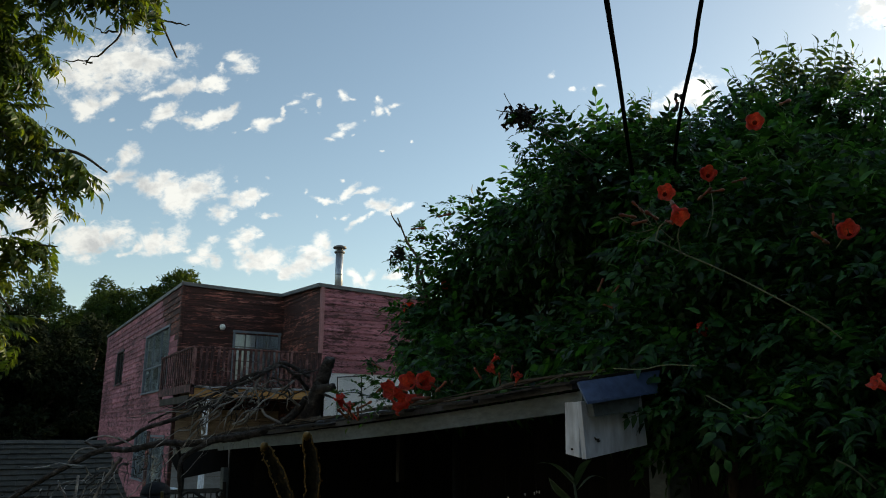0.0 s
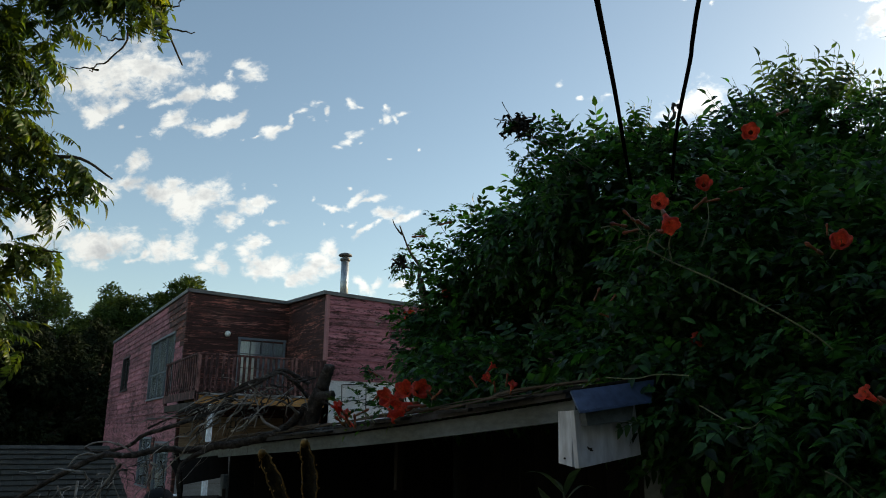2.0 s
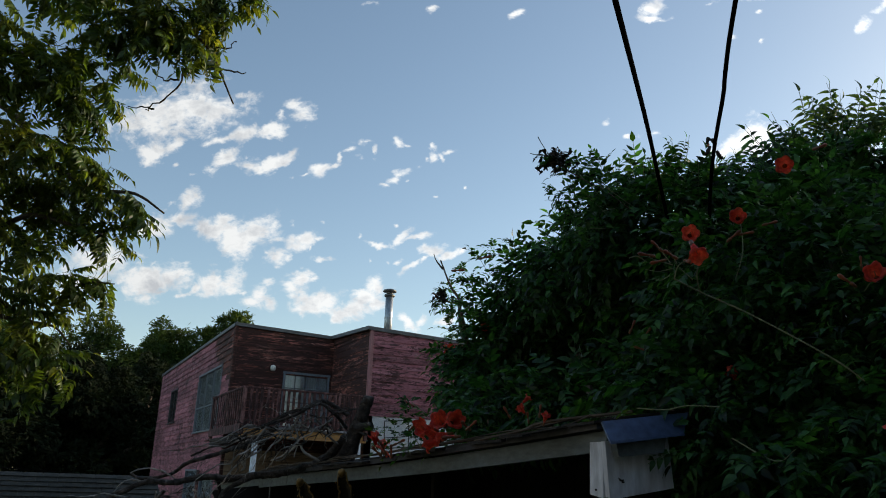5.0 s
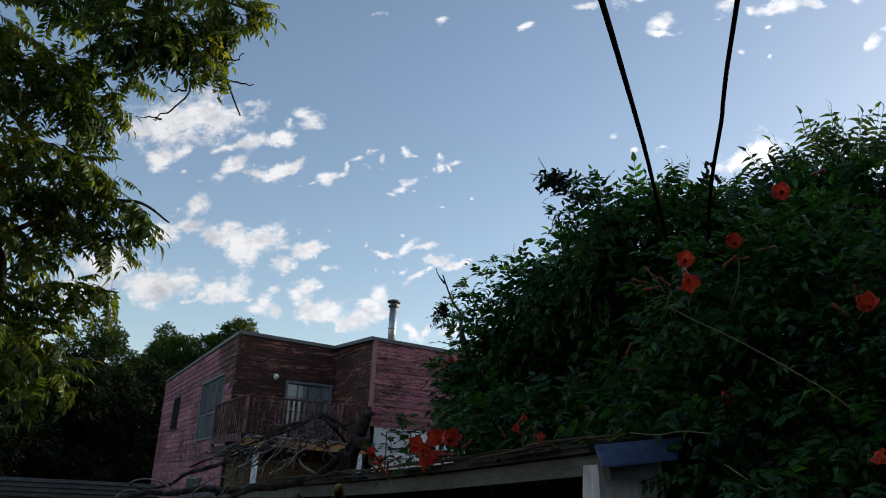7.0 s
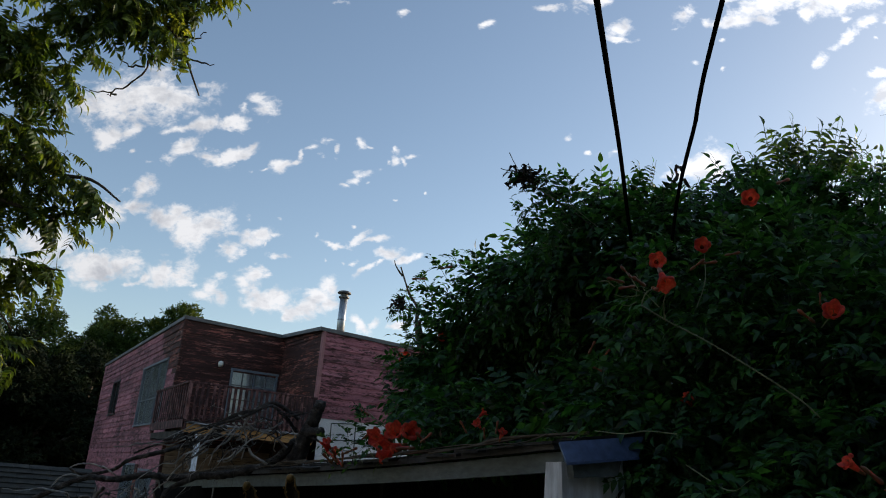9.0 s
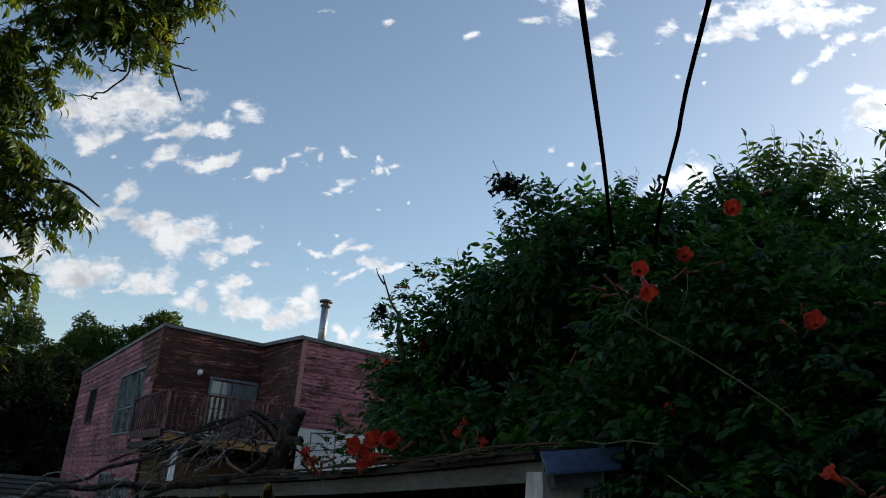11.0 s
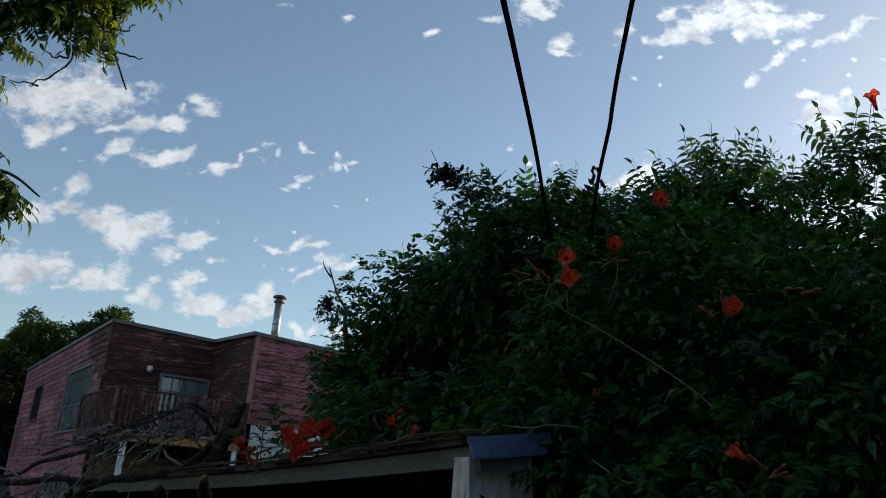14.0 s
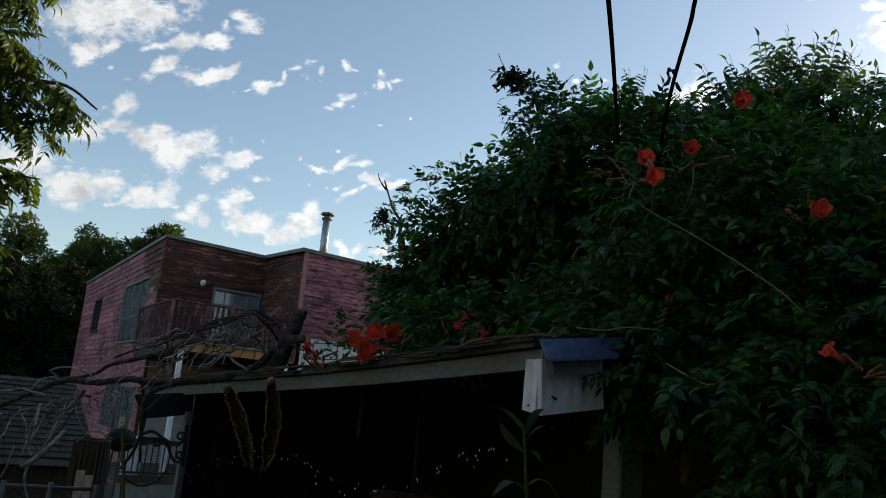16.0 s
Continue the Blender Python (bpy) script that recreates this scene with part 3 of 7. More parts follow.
tagged(finish("ground", bm, M_GRASS, smooth=True), "dry patchy yard grass sloping down to the house", "ground", kind="structure")

# unseen plain walls, added to keep sky light off the yard
tagged(finish("wall_south", prism([(-14, -3.2, -0.6), (9, -3.2, -0.6), (9, -3.2, 6.4), (-14, -3.2, 6.4)], (0, -0.25, 0)), M_BLOCKERGREY), "unseen wall added to block sky light behind the yard", "wall", kind="structure")
tagged(finish("wall_west", prism([(-7.5, -3.2, -0.6), (-7.5, 11, -0.9), (-7.5, 11, 7.5), (-7.5, -3.2, 7.5)], (-0.25, 0, 0)), M_BLOCKERGREY), "unseen wall added to block sky light beside the yard", "wall", kind="structure")

# added out of view on the right, so the low yard lies in its shadow
tagged(finish("wall_east", prism([(16, -3, -0.6), (16, 18.5, -1.9), (16, 18.5, 7), (16, -3, 7)], (0.25, 0, 0)), M_BLOCKERGREY), "unseen wall added to block low sun beyond the vine", "wall", kind="structure")

# ---- the two-storey house ----
HX, HY, HZ = 5.314, 25.38, 6.1          # front corner of the left wall, and its roof
NX, NY = 8.66, 21.89                     # the projecting wing begins here
HB, HR = 41.9, 19.0                      # back of the left wall, right end of the wing
BASE, DECK = -1.75, 2.80
house = thing("house", "two-storey flat-roofed house with weathered pink and brown lap siding", "house")


def wall_plane(origin, along, length, z0, z1, openings, name, mat, thick=0.16):
    """A wall with holes, as blocks round its openings; along is a unit vector in plan, the wall's thickness goes inwards (to the left of along)."""
    o, a = Vector(origin), Vector(along)
    inward = Vector((-a.y, a.x, 0))
    cuts = sorted({0.0, length, *[v for op in openings for v in op[:2]]})
    bm = bmesh.new()
    for u0, u1 in zip(cuts, cuts[1:]):
        holes = sorted((op[2], op[3]) for op in openings if op[0] <= u0 + 1e-6 and op[1] >= u1 - 1e-6)
        low = z0
        for h0, h1 in holes + [(z1, z1)]:
            if h0 > low + 1e-4:
                c = [o + a * u0, o + a * u1]
                prism([(c[0].x, c[0].y, low), (c[1].x, c[1].y, low), (c[1].x, c[1].y, h0), (c[0].x, c[0].y, h0)], inward * thick, bm)
            low = h1
    return part(name, bm, mat, house)


def siding(origin, along, length, z0, z1, openings, mat, step=0.205, tops=None, parent=house, mats=None, name="siding_board", rng=random.Random(5)):
    """Lap siding, board by board, outside the wall; boards stop at the openings. tops: height of the wall's top at its two ends."""
    o, a = Vector(origin), Vector(along)
    out = Vector((a.y, -a.x, 0))
    z, row = z0, 0
    while z < z1 - 0.02:
        top = min(z + step + 0.02, z1)
        mid = z + step / 2
        spans, cursor = [], 0.0
        for op in sorted(openings):
            if op[2] - 0.04 < mid < op[3] + 0.04:
                spans.append((cursor, op[0] - 0.04))
                cursor = op[1] + 0.04
        spans.append((cursor, length))
        for u0, u1 in spans:
            # each course is made of one or more lengths
            cut = [u0]
            if tops and u0 < tops(z) < u1 - 0.3:
                cut.append(tops(z))
            while u1 - cut[-1] > 4.6:
                cut.append(cut[-1] + rng.uniform(2.6, 4.2))
            cut.append(u1)
            for s0, s1 in zip(cut, cut[1:]):
                if s1 - s0 < 0.06:
                    continue
                s0, s1 = s0 + 0.003, s1 - 0.003
                sag = rng.uniform(-0.008, 0.008)
                p0, p1 = o + a * s0, o + a * s1
                lip, thin = (0.017 if mat is M_BROWN else 0.028) + rng.uniform(0, 0.014), 0.006
                bm = bmesh.new()
                v = [bm.verts.new(q) for q in (
                    (*(p0 + out * 0.002).xy, z + sag), (*(p1 + out * 0.002).xy, z - sag), (*(p1 + out * lip).xy, z - sag), (*(p0 + out * lip).xy, z + sag),
                    (*(p0 + out * 0.002).xy, top), (*(p1 + out * 0.002).xy, top), (*(p1 + out * thin).xy, top), (*(p0 + out * thin).xy, top))]
                for q in ((3, 2, 1, 0), (4, 5, 6, 7), (1, 2, 6, 5), (2, 3, 7, 6), (3, 0, 4, 7), (0, 1, 5, 4)):
                    bm.faces.new([v[i] for i in q])
                bmesh.ops.recalc_face_normals(bm, faces=bm.faces)
                m = mats((s0 + s1) / 2, z) if mats else mat
                part(name, bm, m, parent)
        z += step
        row += 1


def window(origin, along, u0, u1, z0, z1, cols, rows, frame_mat, name="window", bar=0.05, curtain=None, deep=0.12, split=None):
    """A framed window in a wall's opening: frame, panes, bars, sill and perhaps a curtain behind."""
    o, a = Vector(origin), Vector(along)
    inward = Vector((-a.y, a.x, 0))
    w = new(name)
    w.parent = house

    def bar_part(ua, ub, za, zb, proud, nm, d=0.09):
        p, q = o + a * ua - inward * proud, o + a * ub - inward * proud
        part(nm, prism([(*p.xy, za), (*q.xy, za), (*q.xy, zb), (*p.xy, zb)], inward * d), frame_mat, w)

    f = 0.07
    bar_part(u0 - f / 2, u0 + f / 2, z0, z1, 0.05, "frame")
    bar_part(u1 - f / 2, u1 + f / 2, z0, z1, 0.05, "frame")
    bar_part(u0 - f / 2 - 0.02, u1 + f / 2 + 0.02, z1, z1 + f, 0.055, "frame")
    bar_part(u0 - f / 2 - 0.04, u1 + f / 2 + 0.04, z0 - f * 0.8, z0, 0.08, "sill", 0.13)
    for i in range(1, cols):
        u = u0 + (u1 - u0) * i / cols
        bar_part(u - bar / 2, u + bar / 2, z0, z1, 0.02, "mullion", 0.06)
    zs = [z0 + (z1 - z0) * (split[i - 1] if split else i / rows) for i in range(1, rows)]
    for zz in zs:
        bar_part(u0, u1, zz - bar / 2, zz + bar / 2, 0.016, "glazing_bar", 0.05)
    zs = [z0] + zs + [z1]
    for i in range(cols):
        for j in range(rows):
            ua, ub = u0 + (u1 - u0) * i / cols, u0 + (u1 - u0) * (i + 1) / cols
            p, q = o + a * ua + inward * 0.012, o + a * ub + inward * 0.012
            ob = part("pane", prism([(*p.xy, zs[j]), (*q.xy, zs[j]), (*q.xy, zs[j + 1]), (*p.xy, zs[j + 1])], inward * 0.006), M_GLASS, w)
            ob.visible_shadow = False
    if curtain:
        for ca, cb in curtain:
            bm = bmesh.new()
            n = 26
            prev = None
            for i in range(n + 1):
                u = ca + (cb - ca) * i / n
                p = o + a * u + inward * (0.04 + 0.014 * math.sin(i * 1.9) + 0.008 * math.sin(i * 4.1))
                cur = (bm.verts.new((*p.xy, z0 + 0.03)), bm.verts.new((*p.xy, z1)))
                if prev:
                    bm.faces.new((prev[0], cur[0], cur[1], prev[1]))
                prev = cur
            bmesh.ops.solidify(bm, geom=bm.faces[:], thickness=0.006)
            part("curtain", bm, M_CURTAINSKY, w, "pale curtain, bluish for the sky reflected in panes", smooth=True)
    return w


# left wall runs from the back to the front corner; u counts from the back
LW = ((HX, HB, 0), (0, -1, 0), HB - HY)
left_open = [(HB - 31.05, HB - 26.9, 2.9, 4.94), (HB - 37.93, HB - 36.2, 3.55, 4.93), (HB - 31.6, HB - 29.4, -0.1, 1.5), (HB - 28.6, HB - 26.4, -0.55, 1.35)]
wall_plane(*LW, BASE, HZ, left_open, "wall", M_PINK)
FW = ((HX, HY, 0), (1, 0, 0), NX - HX)
front_open = [(1.70, 3.22, DECK + 0.06, 4.69)]
wall_plane(*FW, BASE, HZ - 0.02, front_open, "wall", M_BROWN)
IW = ((NX, HY, 0), (0, -1, 0), HY - NY)
wall_plane(*IW, BASE, 5.78, [], "wall", M_BROWN)
part("gable_board", prism([(NX - 0.03, HY - 0.01, 5.782), (NX - 0.03, NY, 5.782), (NX - 0.03, NY, 5.8), (NX - 0.03, HY - 0.01, HZ - 0.09)], (0.05, 0, 0)), M_BROWN, house)
WW = ((NX, NY, 0), (1, 0, 0), HR - NX)
wing_open = []
wall_plane(*WW, BASE, 5.8, wing_open, "wall", M_WHITEWALL)
part("wall", block(HX + 0.16, HB - 0.16, BASE, HR, HB, HZ), M_PINK, house)
part("wall", block(HR - 0.16, NY + 0.16, BASE, HR, HB - 0.16, HZ - 0.2), M_PINK, house)
part("floor_slab", block(HX + 0.17, HY + 0.17, DECK - 0.3, HR - 0.17, HB - 0.17, DECK - 0.05), M_INSIDE, house)
part("partition", block(HX + 3.2, HY + 0.17, DECK, HX + 3.3, HB - 0.17, HZ - 0.3), M_INSIDE, house)
part("partition", block(HX + 0.17, HY + 3.2, DECK, HX + 3.2, HY + 3.3, HZ - 0.3), M_INSIDE, house)
# roof: tilted a little down to the wing's end
part("roof", prism([(HX - 0.05, HB, HZ), (HX - 0.05, HY - 0.05, HZ), (NX - 0.1, HY - 0.05, HZ - 0.06), (NX - 0.1, NY - 0.05, 5.83), (HR, NY - 0.05, 5.45), (HR, HB, 5.6)], (0, 0, 0.05)), M_ROOFING, house)


def cap(p, q, h=0.11, w=0.09):
    """Metal-edged board along the roof's rim."""
    p, q = Vector(p), Vector(q)
    d = (q - p).normalized()
    s = Vector((d.y, -d.x, 0)) * w
    part("roof_edge", prism([p, q, q + Vector((0, 0, h)), p + Vector((0, 0, h))], s), M_CAP, house, "thin grey roof edge")


cap((HX + 0.02, HB, HZ - 0.03), (HX + 0.02, HY - 0.08, HZ - 0.01))
cap((HX - 0.07, HY + 0.02, HZ - 0.01), (NX - 0.12, HY + 0.02, HZ - 0.11))
cap((NX - 0.08, HY + 0.02, HZ - 0.11), (NX - 0.08, NY - 0.08, 5.80))
cap((NX - 0.17, NY + 0.02, 5.80), (HR, NY + 0.02, 5.45))
for x, y, z0, z1, dx, dy in ((HX, HY, BASE, HZ - 0.02, -1, -1), (NX, NY, 3.25, 5.8, -1, -1)):
    bm = block(x - 0.055, y - 0.055, z0, x + 0.045, y - 0.004, z1, 0.006)
    part("corner_trim", bm, M_PINKTRIM if x > 6 else M_BROWN, house, "painted corner board")
    part("corner_trim", block(x - 0.055, y - 0.003, z0, x - 0.004, y + 0.09, z1, 0.006), M_PINKTRIM if x > 6 else M_BROWN, house)
# left-wall curtains stand in for the sky's reflection in these panes
window(LW[0], LW[1], *left_open[0], 3, 2, M_FRAME, curtain=[(HB - 31.0, HB - 26.95)], split=[0.42])
window(LW[0], LW[1], *left_open[1], 2, 1, M_DARKFRAME)
window(LW[0], LW[1], *left_open[2], 2, 2, M_FRAME, curtain=[(HB - 31.5, HB - 29.5)])
window(LW[0], LW[1], *left_open[3], 1, 1, M_FRAME, curtain=[(HB - 28.5, HB - 26.5)])
window(FW[0], FW[1], *front_open[0], 4, 4, M_FRAME, name="balcony_door", curtain=[(1.72, 2.42), (2.46, 3.2)], bar=0.03)
trellis = thing("wire_trellis", "thin black metal trellis frame against the white wall", "trellis")
TR = ((9.179, 21.8, 3.117), (9.968, 21.8, 3.181), (9.991, 21.8, 2.41), (9.208, 21.8, 2.327))
for i in range(4):
    part("bar", tube([TR[i], TR[(i + 1) % 4]], 0.016, 5), M_IRON, trellis)
part("bar", tube([Vector(TR[0]).lerp(Vector(TR[3]), 0.62), Vector(TR[1]).lerp(Vector(TR[2]), 0.6)], 0.014, 5), M_IRON, trellis)
for i in (2, 3):
    part("leg", tube([TR[i], (TR[i][0], TR[i][1], -1.8)], 0.016, 5), M_IRON, trellis)
part("door_trim", block(HX - 0.07, 28.72, BASE, HX - 0.056, 29.15, 1.55), M_BROWN, house)
# porch lamp on the balcony wall
part("globe", lathe([(0.02, -0.1), (0.07, -0.08), (0.098, 0.0), (0.07, 0.07), (0.03, 0.095)], 14, at=(6.58, HY - 0.16, 4.82)), M_GLOBE, house, "milky glass globe lamp", True)
part("lamp_arm", block(6.56, HY - 0.1, 4.86, 6.60, HY, 4.92), M_DARKFRAME, house)

# balcony in the corner between the wings, overhanging to the left
BX, BY, RAIL = 4.93, 21.66, 3.74
balcony = thing("balcony", "weathered red timber balcony with a slatted railing", "balcony")
for i in range(14):
    y = BY + 0.02 + i * 0.265
    part("deck_board", block(BX, y, DECK - 0.06, NX - 0.03, y + 0.255, DECK - 0.02), M_REDRAIL, balcony)
part("rim_board", block(BX - 0.045, BY - 0.045, DECK - 0.24, BX - 0.002, HY + 0.5, DECK - 0.02), M_REDRAIL, balcony)
part("rim_board", block(BX, BY - 0.045, DECK - 0.12, NX - 0.06, BY - 0.002, DECK - 0.065), M_FLAKED, balcony, "pale flaking rim board")
part("beam", block(BX + 0.02, BY + 0.05, DECK - 0.36, NX - 0.06, BY + 0.22, DECK - 0.13), M_ORANGEWOOD, balcony, "fresh orange timber beam")
part("beam", block(BX, BY + 0.24, DECK - 0.5, BX + 0.1, HY + 0.4, DECK - 0.31), M_OLDWOOD, balcony)
for i in range(7):
    x = HX + 0.1 + i * 0.5
    part("joist", block(x, BY + 0.23, DECK - 0.24, x + 0.05, HY - 0.06, DECK - 0.07), M_TAN, balcony)
for x, y in ((BX + 0.02, BY), (BX + 0.02, HY + 0.42), (NX - 0.12, BY)):
    part("post", block(x - 0.05, y - 0.045, DECK - 0.3, x + 0.05, y + 0.055, RAIL + 0.02, 0.008), M_REDRAIL, balcony)
part("top_rail", block(BX - 0.06, BY - 0.05, RAIL, NX - 0.05, BY + 0.06, RAIL + 0.05, 0.008), M_REDRAIL, balcony)
part("top_rail", block(BX - 0.045, BY + 0.065, RAIL, BX + 0.07, HY + 0.5, RAIL + 0.05, 0.008), M_REDRAIL, balcony)
part("bottom_rail", block(BX, BY - 0.015, DECK + 0.06, NX - 0.05, BY + 0.03, DECK + 0.12), M_REDRAIL, balcony)
part("bottom_rail", block(BX + 0.0, BY + 0.06, DECK + 0.06, BX + 0.045, HY + 0.45, DECK + 0.12), M_REDRAIL, balcony)
rb = random.Random(8)
for i in range(23):
    x = BX + 0.17 + i * 0.15 + rb.uniform(-0.012, 0.012)
    part("baluster", block(x, BY - 0.042, DECK - 0.02 + rb.uniform(-0.05, 0.02), x + 0.075, BY - 0.016, RAIL - 0.001), M_REDRAIL, balcony)
for i in range(15):
    y = BY + 0.25 + i * 0.27 + rb.uniform(-0.015, 0.015)
    part("baluster", block(BX - 0.026, y, DECK - 0.02 + rb.uniform(-0.05, 0.02), BX - 0.001, y + 0.07, RAIL - 0.001), M_REDRAIL, balcony)

# lower porch under the balcony
FLOOR = -0.85
WPX = 5.3
porch = thing("porch", "raised lower porch with white post and dark railing", "porch")
part("deck", block(BX - 0.75, BY - 0.1, FLOOR - 0.16, NX - 0.06, HY - 0.06, FLOOR), M_OLDWOOD, porch)
part("skirt", block(BX - 0.7, BY - 0.06, BASE - 0.1, NX - 0.06, BY - 0.02, FLOOR - 0.17), M_FASCIA, porch)
part("post", block(WPX, BY + 0.0, FLOOR, WPX + 0.14, BY + 0.11, DECK - 0.37, 0.01), M_WHITE, porch, "white-painted post")
part("post", block(NX - 0.35, BY + 0.0, FLOOR, NX - 0.23, BY + 0.11, DECK - 0.37, 0.01), M_WHITE, porch, "white-painted post")
part("top_rail", block(BX - 0.7, BY - 0.06, FLOOR + 0.8, NX - 0.1, BY - 0.01, FLOOR + 0.92), M_IRON, porch)
part("bottom_rail", block(BX - 0.7, BY - 0.06, FLOOR + 0.06, NX - 0.1, BY - 0.01, FLOOR + 0.11), M_IRON, porch)
for i in range(28):
    x = BX - 0.66 + i * 0.15
    part("baluster", block(x, BY - 0.05, FLOOR + 0.112, x + 0.03, BY - 0.02, FLOOR + 0.798), M_IRON, porch)
for i in range(9):
    z = FLOOR + i * 0.34
    part("wall_board", block(HX + 0.02, HY - 0.05, z + 0.004, NX - 0.03, HY - 0.006, z + 0.335), M_TAN if z > 1.0 else M_GREIGE, porch)
air = thing("air_conditioner", "white boxed air conditioner with slotted grille on the porch", "air conditioner")
AX, AY, AZ = 4.38, BY + 0.06, FLOOR
part("case", block(AX, AY, AZ, AX + 0.42, AY + 0.4, AZ + 0.95, 0.02), M_WHITE, air)
for i in range(6):
    part("slat", block(AX + 0.03 + i * 0.065, AY - 0.018, AZ + 0.08, AX + 0.062 + i * 0.065, AY - 0.001, AZ + 0.9), M_WHITE, air)
# kettle grill beside the porch rail
grill = thing("kettle_grill", "black kettle grill with a domed lid", "grill")
GX, GY, GZ = (3.195, 16.308, 0.347)
GR = 0.62
part("lid", lathe([(GR * r, GR * z) for r, z in ((0.46, 0.0), (0.45, 0.08), (0.4, 0.2), (0.28, 0.31), (0.12, 0.365), (0.02, 0.375))], 24, at=(GX, GY, GZ)), M_BLACKPLASTIC, grill, "", True)
part("bowl", lathe([(GR * r, GR * z) for r, z in ((0.1, -0.34), (0.3, -0.27), (0.42, -0.14), (0.455, -0.012))], 24, at=(GX, GY, GZ)), M_BLACKPLASTIC, grill, "", True)
for k in range(3):
    a = 2.1 * k + 0.4
    part("leg", tube([(GX + 0.12 * math.cos(a), GY + 0.12 * math.sin(a), GZ - 0.17), (GX + 0.28 * math.cos(a), GY + 0.28 * math.sin(a), ground_height(GX, GY))], 0.018, 6), M_IRON, grill)
part("handle", tube([(GX - 0.06, GY, GZ + 0.215), (GX - 0.05, GY, GZ + 0.26), (GX + 0.05, GY, GZ + 0.26), (GX + 0.06, GY, GZ + 0.215)], 0.014, 6), M_IRON, grill)

# chimney pipe on the wing's roof
flue = thing("flue_pipe", "galvanised round flue pipe with a dull ringed cap on the roof", "chimney")
CX, CY = 9.66, 23.1
part("pipe", lathe([(0.125, 5.7), (0.125, 7.22)], 20, at=(CX, CY, 0)), M_GALV, flue, "", True)
part("seam_ring", lathe([(0.13, 6.48), (0.134, 6.5), (0.13, 6.52)], 20, at=(CX, CY, 0)), M_GALV, flue, "", True)
part("collar", lathe([(0.3, 5.7), (0.16, 5.92), (0.13, 5.95)], 20, at=(CX, CY, 0)), M_GALV, flue, "", True)
part("cap_ring", lathe([(0.14, 7.2), (0.17, 7.22), (0.17, 7.27), (0.14, 7.29)], 20, at=(CX, CY, 0)), M_RUSTCAP, flue, "", True)
part("cap_band", lathe([(0.11, 7.29), (0.11, 7.36)], 20, at=(CX, CY, 0)), M_RUSTCAP, flue, "", True)
part("cap_disc", lathe([(0.12, 7.355), (0.215, 7.37), (0.225, 7.39), (0.2, 7.43), (0.1, 7.465), (0.02, 7.47)], 20, at=(CX, CY, 0)), M_RUSTCAP, flue, "", True)

# ---- open-fronted shed, its eave beam running towards the house ----
SX, SY0, SY1 = 1.66, 1.95, 7.8
shed = thing("garden_shed", "old open-fronted timber shed with a grey painted fascia", "shed")


def eave(y):
    """Height of the fascia's top edge; the old roof sags away from the near corner."""
    s = (y - SY0) / (SY1 - SY0)
    return 1.634 - 0.283 * s - 0.012 * math.sin(2 * math.pi * s)


RISE = 0.16
N = 10
for i in range(N):
    y0, y1 = SY0 + (SY1 - SY0) * i / N, SY0 + (SY1 - SY0) * (i + 1) / N
    if i % 5 == 0:
        bm = bmesh.new()
        ring = []
        for j in range(6):
            y = y0 + (y1 - y0) * 5 * j / 5
            y = min(y, SY1)
            hgt = 0.062 + 0.014 * (y - SY0) / (SY1 - SY0)
            ring.append([bm.verts.new(p) for p in ((SX, y, eave(y) - hgt), (SX + 0.022, y, eave(y) - hgt), (SX + 0.022, y, eave(y)), (SX, y, eave(y)))])
        for a, b in zip(ring, ring[1:]):
            for k in range(4):
                bm.faces.new((a[k], a[(k + 1) % 4], b[(k + 1) % 4], b[k]))
        bm.faces.new(ring[0])
        bm.faces.new(ring[-1][::-1])
        bmesh.ops.recalc_face_normals(bm, faces=bm.faces)
        part("fascia", bm, M_FASCIA, shed, "grey painted fascia board")
bm = bmesh.new()
rows_ = []
for j in range(12):
    y = SY0 + 0.01 + (SY1 - SY0) * j / 11
    z = eave(max(y, SY0)) + 0.004
    rows_.append([bm.verts.new((SX - 0.03, y, z)), bm.verts.new((SX + 2.3, y, z + RISE * 2.3)), bm.verts.new((SX + 2.3, y, z + RISE * 2.3 + 0.03)), bm.verts.new((SX - 0.03, y, z + 0.022))])
for a, b in zip(rows_, rows_[1:]):
    for k in range(4):
        bm.faces.new((a[k], a[(k + 1) % 4], b[(k + 1) % 4], b[k]))
bm.faces.new(rows_[0])
bm.faces.new(rows_[-1][::-1])
bmesh.ops.recalc_face_normals(bm, faces=bm.faces)
part("roof", bm, M_ROOFING, shed, "dark worn roof covering")
rs = random.Random(3)
for row in range(5):
    y = SY0 + 0.0
    while y < SY1 - 0.1:
        w = rs.uniform(0.12, 0.3)
        x0 = SX - 0.04 + row * 0.16 + rs.uniform(-0.04, 0.02)
        z0, z1 = eave(y) + 0.02, eave(min(y + w, SY1)) + 0.02
        t = rs.uniform(0.006, 0.014)
        k = RISE * (x0 - SX)
        part("shake", prism([(x0, y, z0 + k + rs.uniform(-0.004, 0.014)), (x0 + 0.24, y, z0 + k + 0.04), (x0 + 0.24, y + w - 0.008, z1 + k + 0.04), (x0, y + w - 0.008, z1 + k + 0.012)], (0, 0, t)), M_SHAKE, shed)
        y += w
# posts, rafters, back wall and the left end wall of boards
part("end_post", block(SX + 0.0, 6.06, -0.6, SX + 0.045, 6.14, eave(6.1) - 0.2, 0.006), M_FASCIA, shed, "pale painted post")
